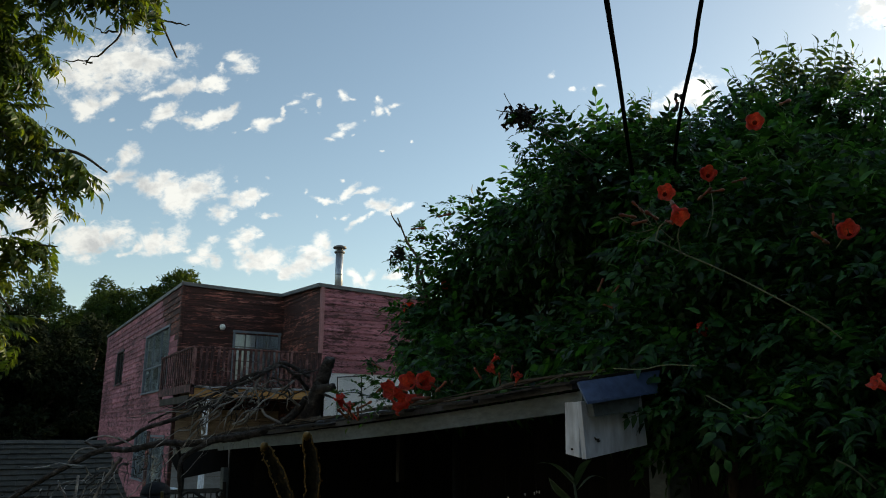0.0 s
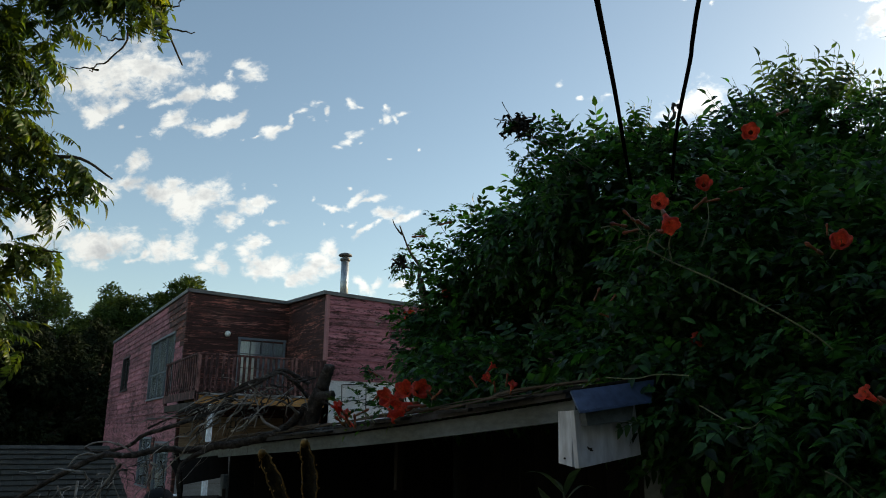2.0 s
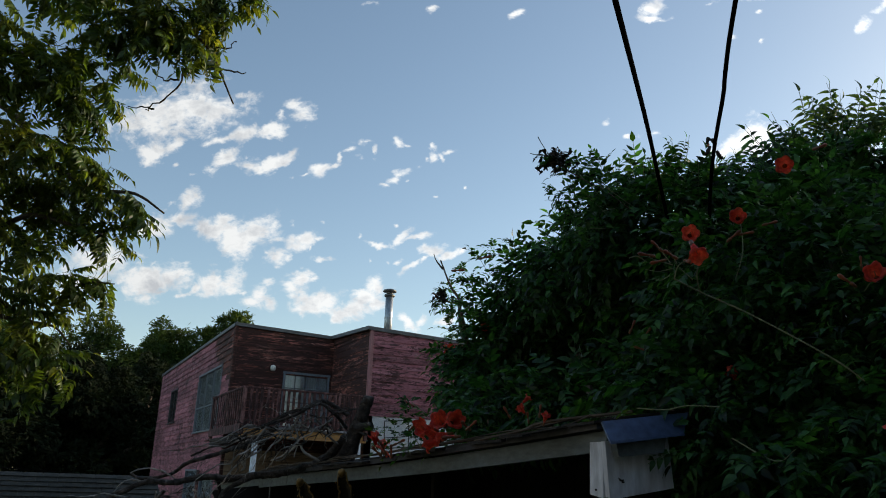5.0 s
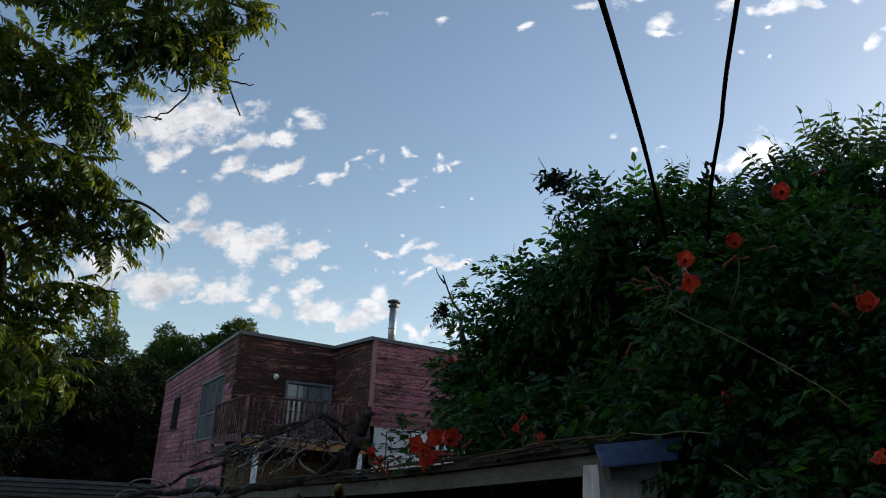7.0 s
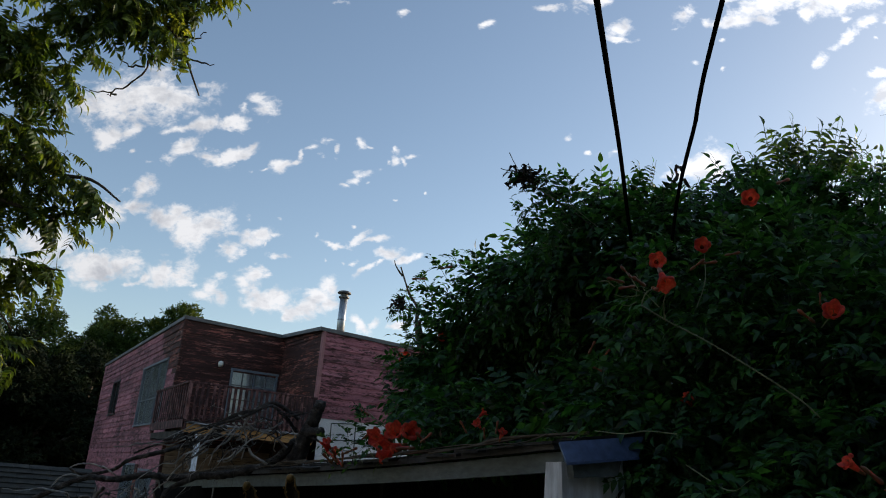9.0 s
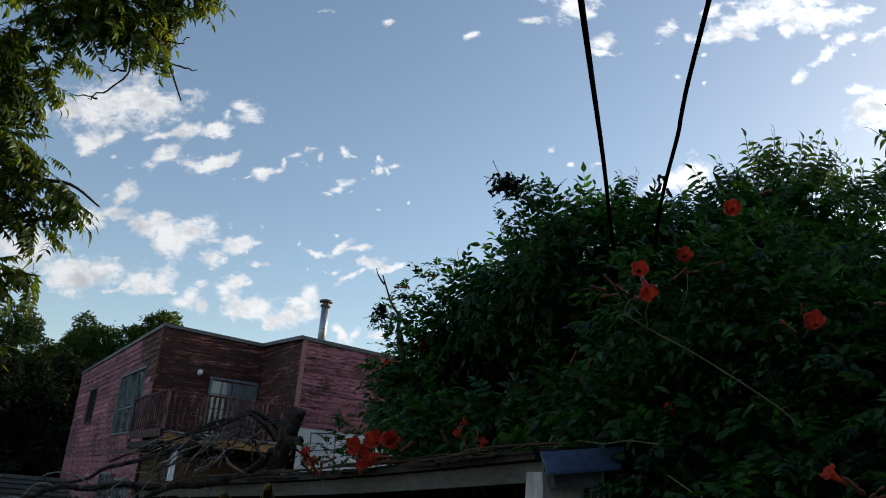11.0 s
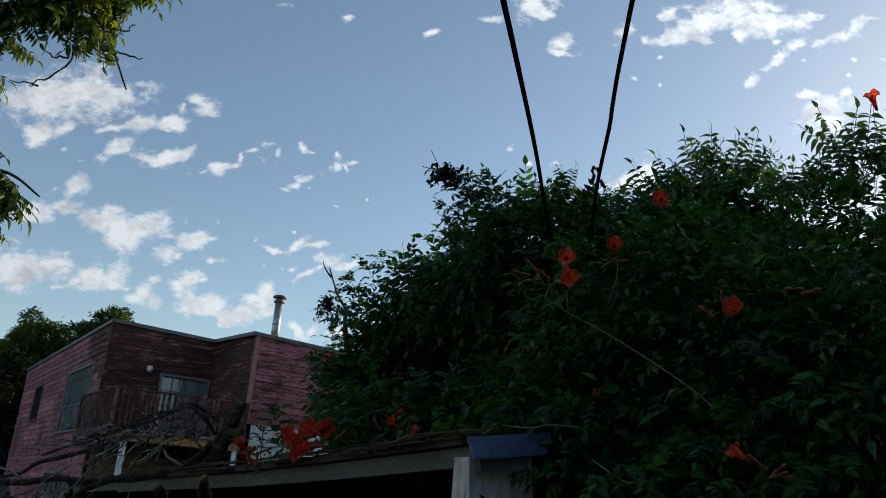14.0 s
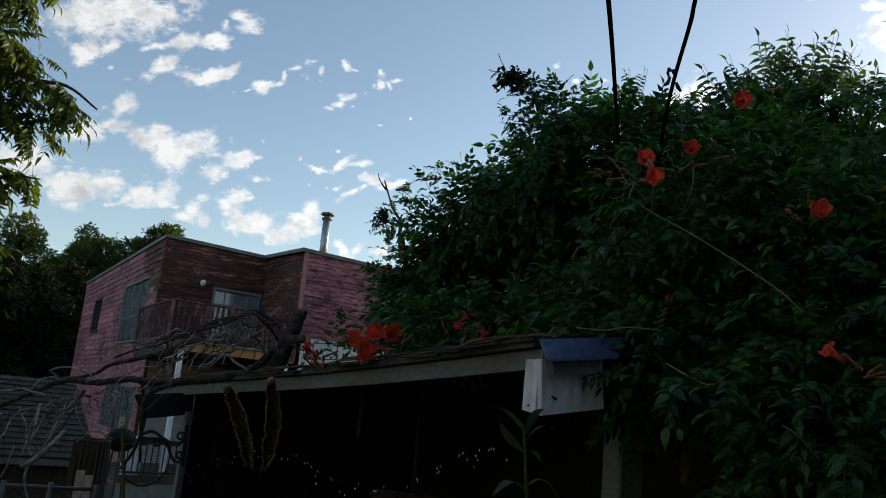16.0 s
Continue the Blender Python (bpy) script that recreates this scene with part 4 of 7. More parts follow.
# rafters and inner boards carry the interior's shade in their colour
for i in range(6):
    y = 2.5 + i * 0.95
    part("rafter", prism([(SX + 0.03, y, eave(y) - 0.05), (SX + 2.2, y, eave(y) - 0.08 + RISE * 2.2), (SX + 2.2, y, eave(y) + RISE * 2.2), (SX + 0.03, y, eave(y) - 0.001)], (0, 0.05, 0)), M_SHADEWOOD, shed)
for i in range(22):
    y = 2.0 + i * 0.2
    part("back_board", block(SX + 2.1, y, -0.5, SX + 2.13, y + 0.193, eave(y) + RISE * 2.05), M_SHADEWOOD, shed)
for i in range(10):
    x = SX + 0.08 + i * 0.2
    part("end_board", block(x, 6.18, -0.6, x + 0.193, 6.21, eave(6.2) + RISE * (x - SX)), M_SHADEWOOD, shed)
part("tie_board", prism([(1.303, 6.26, 1.335), (1.741, 6.26, 1.39), (1.752, 6.26, 1.224), (1.415, 6.26, 1.165), (1.361, 6.26, 1.227)], (0, 0.025, 0)), M_SHADEWOOD, shed, "board across the end in shade-dark colour")
HS = Vector((2.093, 4.04, 1.354))
part("hanging_stud", block(HS.x, HS.y, HS.z - 0.12, HS.x + 0.035, HS.y + 0.04, eave(HS.y) + RISE * (HS.x - SX) - 0.02), M_OLDWOOD, shed)
# near end: blue flashing over white boards
def end_piece(name, corners, mat, label, d=0.02):
    part(name, prism(corners, (0, d, 0)), mat, shed, label)


part("flashing", prism([(1.627, 1.93, 1.66), (1.99, 1.93, 1.713), (1.93, 1.89, 1.64), (1.626, 1.89, 1.598)], (0, 0.004, -0.005)), M_BLUEMETAL, shed, "bent blue metal flashing")
part("flashing_lip", prism([(1.626, 1.889, 1.598), (1.93, 1.889, 1.64), (1.93, 1.886, 1.632), (1.626, 1.886, 1.589)], (0, 0.003, 0)), M_BLUEMETAL, shed, "turned-down lip of the flashing")
end_piece("frieze", [(1.657, 1.905, 1.612), (1.87, 1.905, 1.645), (1.856, 1.905, 1.575), (1.671, 1.905, 1.553)], M_FASCIA, "pale painted frieze board", 0.03)
end_piece("end_panel", [(1.646, 1.94, 1.6), (1.905, 1.94, 1.63), (1.922, 1.94, 1.466), (1.66, 1.94, 1.424)], M_WHITE, "chipped white end board")
part("side_panel", prism([(1.655, 2.03, 1.6), (1.655, 1.962, 1.6), (1.655, 1.967, 1.428), (1.655, 2.034, 1.438)], (0.02, 0, 0)), M_WHITE, shed, "narrow white side board")
part("nail", lathe([(0.003, 0), (0.0045, 0.003), (0.002, 0.006)], 8, at=(1.653, 2.0, 1.45)), M_IRON, shed)
part("chip", prism([(1.693, 1.938, 1.492), (1.705, 1.938, 1.486), (1.716, 1.938, 1.487), (1.712, 1.938, 1.48), (1.699, 1.938, 1.481)], (0, 0.0015, 0)), M_OLDWOOD, shed, "bare chipped spot")
part("nail", lathe([(0.004, 0), (0.006, 0.003), (0.002, 0.006)], 8, at=(1.711, 1.938, 1.476)), M_IRON, shed)
part("shed_post", block((2.223, 2.15, 1.325)[0], 2.15, -0.47, (2.341, 2.15, 1.331)[0], 2.25, 1.43, 0.006), M_FASCIA, shed, "pale painted post")

# five loose leaning boards, built for a dim brown-grey panel in the shed
leaning = thing("leaning_boards", "old dark brown boards leaning inside the shed", "pallet")
for k in range(5):
    part("plank", prism([(2.05 + k * 0.11, 3.7 - k * 0.075, -0.47), (2.15 + k * 0.11, 3.63 - k * 0.075, -0.47), (2.15 + k * 0.11, 3.66 - k * 0.075, 0.99 - 0.01 * k), (2.05 + k * 0.11, 3.73 - k * 0.075, 0.99)], (0.01, 0.02, 0)), M_OLDWOOD, leaning)

# ---- neighbour's low shingled outbuilding ----
out_b = thing("outbuilding", "low outbuilding with a grey shingled hip roof", "shed")
RZ, EZ, RY, EYY = 1.36, 0.27, 14.6, 12.7
RXR, EXR = 1.98, 2.22
part("wall", block(-6.5, EYY + 0.25, -1.85, EXR - 0.25, EYY + 0.4, EZ + 0.05), M_OLDWOOD, out_b)
part("wall", block(EXR - 0.4, EYY + 0.4, -1.85, EXR - 0.25, RY + 1.6, EZ + 0.05), M_OLDWOOD, out_b)
part("gutter", block(-6.8, EYY - 0.05, EZ - 0.09, EXR, EYY + 0.03, EZ - 0.01), M_DULLSTEEL, out_b, "dull grey eave board")
bm = prism([(-6.8, EYY, EZ), (EXR, EYY, EZ), (RXR, RY, RZ), (-6.8, RY, RZ)], (0, 0.0, -0.04))
prism([(EXR, EYY, EZ - 0.002), (EXR + 0.1, RY + 1.8, EZ), (RXR, RY, RZ - 0.002)], (-0.02, 0, -0.04), bm)
prism([(-6.8, RY, RZ), (RXR, RY, RZ), (EXR + 0.1, RY + 1.8, EZ), (-6.8, RY + 1.8, EZ)], (0, 0, -0.04), bm)
part("roof_deck", bm, M_ROOFING, out_b)
rs2 = random.Random(12)
courses = 15
for c in range(courses):
    f0, f1 = c / courses, (c + 1.25) / courses
    ya, yb = EYY - 0.02 + (RY - EYY) * f0, EYY + (RY - EYY) * min(f1, 1.0)
    za, zb = EZ + (RZ - EZ) * f0 + 0.016, EZ + (RZ - EZ) * min(f1, 1.0) + 0.004
    xr = EXR + (RXR - EXR) * f0
    x = xr - 0.02
    while x > -2.6:
        w = rs2.uniform(0.2, 0.34)
        lift = rs2.uniform(0, 0.01)
        part("shingle", prism([(x - w + 0.008, ya, za + lift), (x, ya, za + lift), (x, yb, zb), (x - w + 0.008, yb, zb)], (0, -0.004, 0.012)), M_SHINGLE, out_b)
        x -= w


# ---- leaves ----
def leaflet(length, width, fold=0.25, droop=0.2, teeth=0.0, segs=4):
    """One pointed leaflet along +x, folded along its midrib, its tip drooping: vertices and faces."""
    vs, fs = [], []
    for i in range(segs + 1):
        t = i / segs
        w = width * 0.5 * math.sin(math.pi * min(1, t * 0.94 + 0.04) ** 0.75) * (1 - 0.25 * t)
        if teeth and 0 < i < segs:
            w *= 1 + teeth * (1 if i % 2 else -1)
        z = -droop * length * t * t + 0.12 * droop * length * math.sin(math.pi * t)
        x = length * t
        if i in (0, segs):
            vs.append((x, 0, z))
        else:
            vs += [(x, -w, z + fold * w), (x, 0, z), (x, w, z + fold * w)]
    idx = [[0]] + [[1 + 3 * k, 2 + 3 * k, 3 + 3 * k] for k in range(segs - 1)] + [[len(vs) - 1]]
    for a, b in zip(idx, idx[1:]):
        if len(a) == 1:
            fs += [(a[0], b[0], b[1]), (a[0], b[1], b[2])]
        elif len(b) == 1:
            fs += [(a[0], b[0], a[1]), (a[1], b[0], a[2])]
        else:
            fs += [(a[0], b[0], b[1], a[1]), (a[1], b[1], b[2], a[2])]
    return vs, fs


def pinnate(rng, length, pairs, leaf_len, leaf_wid, hang, teeth=0.12, curl=0.3, segs=4, loose=0.45, splay=(0.85, 1.25), tilt=0.0):
    """A feather-shaped leaf along +x: a bowed stalk with pairs of leaflets and one at its end."""
    vs, fs = [], []

    def spine(t):
        return Vector((length * t * (1 - 0.12 * curl * t), 0, -curl * length * t * t))

    def add(p, yaw, pitch, size, lean=0.0):
        lv, lf = leaflet(leaf_len * size, leaf_wid * size, rng.uniform(0.1, 0.45), rng.uniform(0.4, 0.75) if tilt else rng.uniform(0.1, 0.4), teeth, segs)
        m = Matrix.Translation(p) @ Euler((lean + rng.uniform(-loose, loose), pitch, yaw)).to_matrix().to_4x4()
        k = len(vs)
        vs.extend((m @ Vector(v))[:] for v in lv)
        fs.extend(tuple(i + k for i in f) for f in lf)

    # stalk
    steps = 5 if segs > 2 else 2
    r = leaf_len * 0.022
    k = len(vs)
    for i in range(steps + 1):
        p = spine(i / steps)
        vs += [(p.x, p.y - r, p.z), (p.x, p.y + r, p.z), (p.x, p.y, p.z - r * 1.6)]
    for i in range(steps):
        a, b = k + 3 * i, k + 3 * i + 3
        fs.append((a, b, b + 1, a + 1))
        if segs > 3:
            fs += [(a + 1, b + 1, b + 2, a + 2), (a + 2, b + 2, b, a)]
    for j in range(pairs):
        t = 0.26 + 0.68 * j / pairs
        s = (0.8 + 0.3 * math.sin(math.pi * (j + 0.6) / pairs)) * rng.uniform(0.85, 1.1)
        for sgn in (-1, 1):
            if rng.random() < 0.04:
                continue
            add(spine(t), sgn * rng.uniform(*splay), hang * rng.uniform(0.5, 1.3), s, sgn * tilt)
    add(spine(0.97), rng.uniform(-0.2, 0.2), hang * 0.6 + curl, 0.85 if tilt else 1.05, tilt)
    return np.array(vs, dtype=np.float64), fs


def joined(name, templates, mats4, mat, parent, label="", picks=None):
    """One mesh made of many transformed templates."""
    co, loops, starts, totals = [], [], [], []
    base = 0
    for i, m in enumerate(mats4):
        tv, tf = templates[picks[i] if picks is not None else i % len(templates)]
        a = np.array(m)
        co.append(tv @ a[:3, :3].T + a[:3, 3])
        for f in tf:
            starts.append(len(loops))
            totals.append(len(f))
            loops.extend(j + base for j in f)
        base += len(tv)
    me = bpy.data.meshes.new(name)
    co = np.concatenate(co)
    me.vertices.add(len(co))
    me.vertices.foreach_set("co", co.ravel())
    me.loops.add(len(loops))
    me.loops.foreach_set("vertex_index", loops)
    me.polygons.add(len(starts))
    me.polygons.foreach_set("loop_start", starts)
    me.update(calc_edges=True)
    me.validate()
    me.materials.append(mat)
    ob = new(name, me)
    ob.parent = parent
    tagged(ob, label, kind="stuff")
    return ob


def template_mesh(name, tpl, mat):
    me = bpy.data.meshes.new(name)
    me.from_pydata([tuple(v) for v in tpl[0]], [], tpl[1])
    me.materials.append(mat)
    return me


def leaf_pose(p, out, rng, size, sag=0.35, twist=0.7):
    """A leaf rooted at p that grows along out, sagging, with its upper face towards the sky."""
    d = Vector(out).normalized() + Vector((rng.gauss(0, 0.35), rng.gauss(0, 0.35), rng.gauss(-sag, 0.3)))
    d.normalize()
    up = Vector((rng.gauss(0, twist * 0.5), rng.gauss(0, twist * 0.5), 1))
    y = up.cross(d)
    if y.length < 1e-3:
        y = Vector((0, 1, 0))
    y.normalize()
    z = d.cross(y)
    s = size * rng.uniform(0.75, 1.2)
    m = Matrix((d * s, y * s, z * s)).transposed().to_4x4()
    m.translation = p
    return m


# ---- trumpet vine over the shed ----
rv = random.Random(21)
VINE_T = [pinnate(rv, 0.18, rv.choice((4, 4, 5)), 0.06, 0.029, 0.3, 0.0, rv.uniform(0.2, 0.55), 4, 0.6) for _ in range(8)]
FERN_T = [pinnate(rv, 0.30, rv.choice((6, 7, 8)), 0.064, 0.028, 0.1, 0.0, rv.uniform(-0.15, 0.15), 4, 0.5, (0.95, 1.45), 0.8) for _ in range(8)]
SHOOT_T = [pinnate(rv, 0.16, rv.choice((2, 3, 3)), 0.066, 0.034, 0.15, 0.0, rv.uniform(0.3, 0.8), 4, 0.3) for _ in range(6)]
vine = thing("trumpet_vine", "dense dark green trumpet vine with orange-red flowers covering the shed", "vine")


class Clump:
    def __init__(self, centre, r, squash=1.0):
        self.c, self.r, self.q = Vector(centre), r, squash


def clump(group, centre, r):
    group.append(Clump(centre, r))


CLUMPS = []
clump(CLUMPS, (2.369, 1.422, 1.451), 0.5)
clump(CLUMPS, (2.308, 1.783, 1.353), 0.45)
clump(CLUMPS, (2.335, 2.07, 1.769), 0.42)
clump(CLUMPS, (2.615, 1.635, 1.888), 0.52)
clump(CLUMPS, (2.626, 1.257, 1.721), 0.6)
clump(CLUMPS, (3.328, 1.518, 2.31), 0.6)
clump(CLUMPS, (2.711, 1.842, 2.23), 0.52)
clump(CLUMPS, (2.471, 2.052, 2.197), 0.45)
clump(CLUMPS, (4.109, 2.349, 2.76), 0.43)
clump(CLUMPS, (3.46, 2.371, 2.76), 0.4)
clump(CLUMPS, (4.261, 2.756, 3.12), 0.27)
clump(CLUMPS, (3.713, 2.748, 3.0), 0.28)
clump(CLUMPS, (4.494, 2.032, 2.64), 0.66)
clump(CLUMPS, (3.341, 3.014, 2.86), 0.4)
clump(CLUMPS, (2.838, 3.106, 2.72), 0.4)
clump(CLUMPS, (2.941, 3.775, 2.73), 0.36)
clump(CLUMPS, (3.451, 4.128, 2.521), 0.66)
clump(CLUMPS, (2.915, 4.164, 2.655), 0.3)
clump(CLUMPS, (2.924, 4.484, 2.574), 0.25)
clump(CLUMPS, (2.891, 4.711, 2.448), 0.17)
clump(CLUMPS, (3.043, 4.578, 2.189), 0.52)
clump(CLUMPS, (2.974, 4.934, 2.317), 0.26)
clump(CLUMPS, (2.948, 5.131, 2.113), 0.28)
clump(CLUMPS, (3.308, 4.037, 2.075), 0.48)
clump(CLUMPS, (3.357, 3.346, 2.315), 0.58)
clump(CLUMPS, (3.096, 1.194, 1.814), 0.8)
clump(CLUMPS, (2.351, 3.771, 1.834), 0.26)
clump(CLUMPS, (2.312, 3.084, 1.816), 0.22)
clump(CLUMPS, (2.454, 2.643, 1.817), 0.26)
clump(CLUMPS, (2.435, 1.391, 1.209), 0.5)
clump(CLUMPS, (2.557, 1.815, 1.138), 0.5)
clump(CLUMPS, (2.417, 2.053, 1.437), 0.36)
clump(CLUMPS, (2.815, 2.863, 2.797), 0.27)
clump(CLUMPS, (2.82, 3.166, 2.734), 0.26)
clump(CLUMPS, (2.938, 2.719, 2.84), 0.2)
clump(CLUMPS, (3.674, 2.415, 3.09), 0.24)
clump(CLUMPS, (3.494, 2.522, 3.02), 0.2)
clump(CLUMPS, (3.682, 2.23, 3.064), 0.25)
clump(CLUMPS, (3.017, 2.685, 2.844), 0.2)
clump(CLUMPS, (1.99, 1.83, 1.59), 0.12)
clump(CLUMPS, (2.07, 1.84, 1.69), 0.13)
clump(CLUMPS, (2.55, 3.262, 2.78), 0.13)



def clear_of_shed(p):
    """Foliage keeps off the open shed below its roof, and out of the air in front of it."""
    if p.z < 1.42 and p.x < 1.32 * p.y:
        return False
    if p.y > SY0 - 0.02 and p.z < eave(min(p.y, SY1)) + RISE * max(0.0, p.x - SX) + 0.06:
        return p.x > 2.12 and p.y < 2.6
    if p.z < 1.5 and p.x < 1.36 * p.y + 0.03:
        return False
    return True


def scatter(clumps, per, rng, keep=lambda p: True, shell=0.45, inset=0.0, hollow=0.16, thicker=1.0):
    out = []
    for c in clumps:
        n = int(per * (c.r / 0.5) ** 2.2 * (thicker if c.c.y > 2.6 else 1.0))
        for _ in range(n):
            d = Vector((rng.gauss(0, 1), rng.gauss(0, 1), rng.gauss(0, 1))).normalized()
            bulge = 0.86 + hollow * noise.noise(c.c * 3 + d * 2.1) + 0.1 * noise.noise(c.c + d * 5)
            rr = c.r * bulge * (1 - shell * rng.random() ** 1.6)
            p = c.c + d * max(0.03, rr - inset)
            if keep(p):
                out.append((p, d))
    return out


spots = scatter(CLUMPS, 500, rv, clear_of_shed, inset=0.03, hollow=0.4, thicker=1.35)
near = sorted(range(len(spots)), key=lambda i: (spots[i][0] - Vector((1.0, 0.6, 1.7))).length)
single = set(near[:290])
joined("foliage", VINE_T, [leaf_pose(p, d, rv, 0.8 if p.y < 2.4 else 0.98, 0.2, 1.0) for i, (p, d) in enumerate(spots) if i not in single], M_LEAF, vine, "dark green pinnate leaves")
vine_meshes = [template_mesh("leaf", t, M_LEAF) for t in VINE_T]
for i in near[:290]:
    ob = new("leaf", vine_meshes[i % len(vine_meshes)])
    ob.parent, ob.matrix_basis = vine, leaf_pose(*spots[i], rv, 0.78, 0.2, 1.0)


def grown(base, tip, mesh_size, rng, roll=0.0, up=(0, 0, 1)):
    """Pose that lays a leaf template of the given length from base to tip."""
    b, t = Vector(base), Vector(tip)
    d = (t - b).normalized()
    y = Vector(up).cross(d)
    y = y.normalized() if y.length > 1e-3 else Vector((1, 0, 0))
    y = Matrix.Rotation(roll, 3, d) @ y
    k = (t - b).length / mesh_size
    m = Matrix((d * k, y * k, d.cross(y) * k)).transposed().to_4x4()
    m.translation = b
    return m


def shoot(points, r, leaves, size, rng, mat=M_YOUNG, templates=None, parent=vine, stem=M_STEM, sag=0.1):
    """A free shoot: a thin stem with pairs of feathered leaves set crosswise along it."""
    line = curve(points, 6)
    part("shoot", tube(line, [0.5 * r * (1 - 0.7 * i / len(line)) for i in range(len(line))], 5), stem, parent)
    ms = []
    n = max(3, round(leaves * 0.6))
    turn = rng.uniform(0, 0.6)
    for k in range(n):
        t = (k + 0.7) / n
        i = min(int(t * (len(line) - 1)), len(line) - 2)
        d = (line[i + 1] - line[i]).normalized()
        across = d.cross(Vector((0.5, 0.85, 0.1))).normalized()
        side = Matrix.Rotation(turn + (0.5 * math.pi if k % 2 else 0.0), 3, d) @ across
        reach = 0.18 * size * (1.1 - 0.4 * t)
        for sgn in (-1, 1):
            out = (d * rng.uniform(0.45, 0.8) + side * sgn * rng.uniform(0.7, 1.0)).normalized()
            ms.append(grown(line[i], line[i] + out * reach * rng.uniform(0.8, 1.15), 0.16, rng, rng.gauss(0, 0.3)))
    tip = line[-1]
    d = (line[-1] - line[-2]).normalized()
    for k in range(3):
        ms.append(grown(tip, tip + (d + Vector((rng.gauss(0, 0.35), rng.gauss(0, 0.2), rng.gauss(0, 0.2)))) * 0.1 * size, 0.16, rng, rng.gauss(0, 0.4)))
    joined("shoot_leaves", templates or SHOOT_T, ms, mat, parent, picks=[rng.randrange(len(templates or SHOOT_T)) for _ in ms])


def rising(base, tip, leaves, size, mat=M_YOUNG):
    """A young shoot that climbs from base to tip, feathered leaves spread towards the open yard."""
    b, t = Vector(base), Vector(tip)
    h = (t - b).length
    mid = b.lerp(t, 0.5) + Vector((rv.gauss(0, 0.06), rv.gauss(0, 0.06), 0.0)) * h
    line = curve([b, mid, t], 4)
    part("shoot", tube(line, [0.0022 * (1 - 0.7 * i / len(line)) for i in range(len(line))], 5), M_STEM, vine)
    open_side = Vector((-0.55, -0.8, 0.25))
    across = (t - b).cross(open_side).normalized()
    ms = [grown(b.lerp(t, 0.12), b.lerp(t, 0.96), 0.30, rv, rv.gauss(0, 0.4), open_side)]
    for k in range(2 + leaves // 4):
        f, sgn = rv.uniform(0.0, 0.5), (-1 if k % 2 else 1)
        q = line[int(f * (len(line) - 1))]
        way = ((t - b).normalized() * rv.uniform(0.35, 0.8) + across * sgn * rv.uniform(0.5, 1.0) + open_side * rv.uniform(-0.2, 0.4)).normalized()
        ms.append(grown(q, q + way * h * rv.uniform(0.5, 0.75), 0.30, rv, rv.gauss(0, 0.5), open_side))
    joined("shoot_leaves", FERN_T, ms, mat, vine, picks=[rv.randrange(len(FERN_T)) for _ in ms])


rising((3.483, 2.639, 3.104), (3.22, 2.657, 3.384), 9, 0.8, M_LEAF)
rising((3.513, 2.629, 3.074), (3.278, 2.646, 3.301), 8, 0.75, M_LEAF)
rising((3.641, 2.642, 3.188), (3.407, 2.635, 3.497), 10, 0.8, M_LEAF)
rising((3.656, 2.637, 3.173), (3.48, 2.609, 3.436), 8, 0.8, M_LEAF)
rising((3.775, 2.65, 3.306), (3.596, 2.593, 3.681), 12, 0.8, M_YOUNG)
rising((3.856, 2.661, 3.311), (3.705, 2.597, 3.649), 10, 0.75, M_YOUNG)
rising((3.873, 2.584, 3.338), (3.725, 2.508, 3.713), 12, 0.8, M_YOUNG)
rising((3.861, 2.545, 3.287), (3.757, 2.454, 3.626), 10, 0.75, M_YOUNG)
rising((3.968, 2.541, 3.291), (3.874, 2.429, 3.682), 12, 0.8, M_YOUNG)
rising((4.004, 2.524, 3.276), (3.935, 2.419, 3.588), 9, 0.75, M_LEAF)
rising((4.045, 2.491, 3.307), (3.971, 2.366, 3.708), 12, 0.75, M_YOUNG)
rising((4.057, 2.434, 3.272), (4.004, 2.32, 3.584), 9, 0.75, M_YOUNG)
rising((3.998, 2.402, 3.298), (4.005, 2.25, 3.622), 10, 0.75, M_YOUNG)
rising((4.035, 2.301, 3.152), (3.999, 2.19, 3.417), 9, 0.8, M_LEAF)
rising((4.1, 2.263, 3.152), (4.037, 2.153, 3.471), 10, 0.8, M_YOUNG)
rising((4.192, 2.217, 3.122), (4.125, 2.101, 3.472), 10, 0.8, M_LEAF)
rising((3.855, 2.503, 3.236), (3.762, 2.426, 3.498), 9, 0.75, M_LEAF)
rising((4.08, 2.384, 3.19), (4.002, 2.293, 3.468), 9, 0.75, M_LEAF)
rising((2.868, 2.8, 2.964), (2.752, 2.74, 3.215), 8, 0.62, M_YOUNG)
rising((2.837, 2.805, 3.013), (2.833, 2.686, 3.238), 7, 0.4, M_LEAF)
rising((2.694, 2.913, 2.926), (2.568, 2.865, 3.151), 8, 0.65, M_LEAF)
rising((2.62, 2.964, 2.897), (2.516, 2.909, 3.102), 7, 0.65, M_LEAF)
rising((2.483, 2.938, 2.848), (2.357, 2.9, 3.043), 7, 0.6, M_LEAF)
rising((2.732, 2.89, 2.926), (2.645, 2.818, 3.16), 7, 0.6, M_LEAF)
rising((3.151, 2.636, 2.957), (3.038, 2.584, 3.17), 7, 0.6, M_LEAF)
rising((2.953, 2.544, 2.844), (2.837, 2.5, 3.038), 7, 0.6, M_LEAF)
rising((2.835, 2.621, 2.816), (2.752, 2.554, 3.022), 7, 0.6, M_LEAF)
rising((2.772, 2.871, 2.912), (2.719, 2.781, 3.134), 7, 0.6, M_YOUNG)
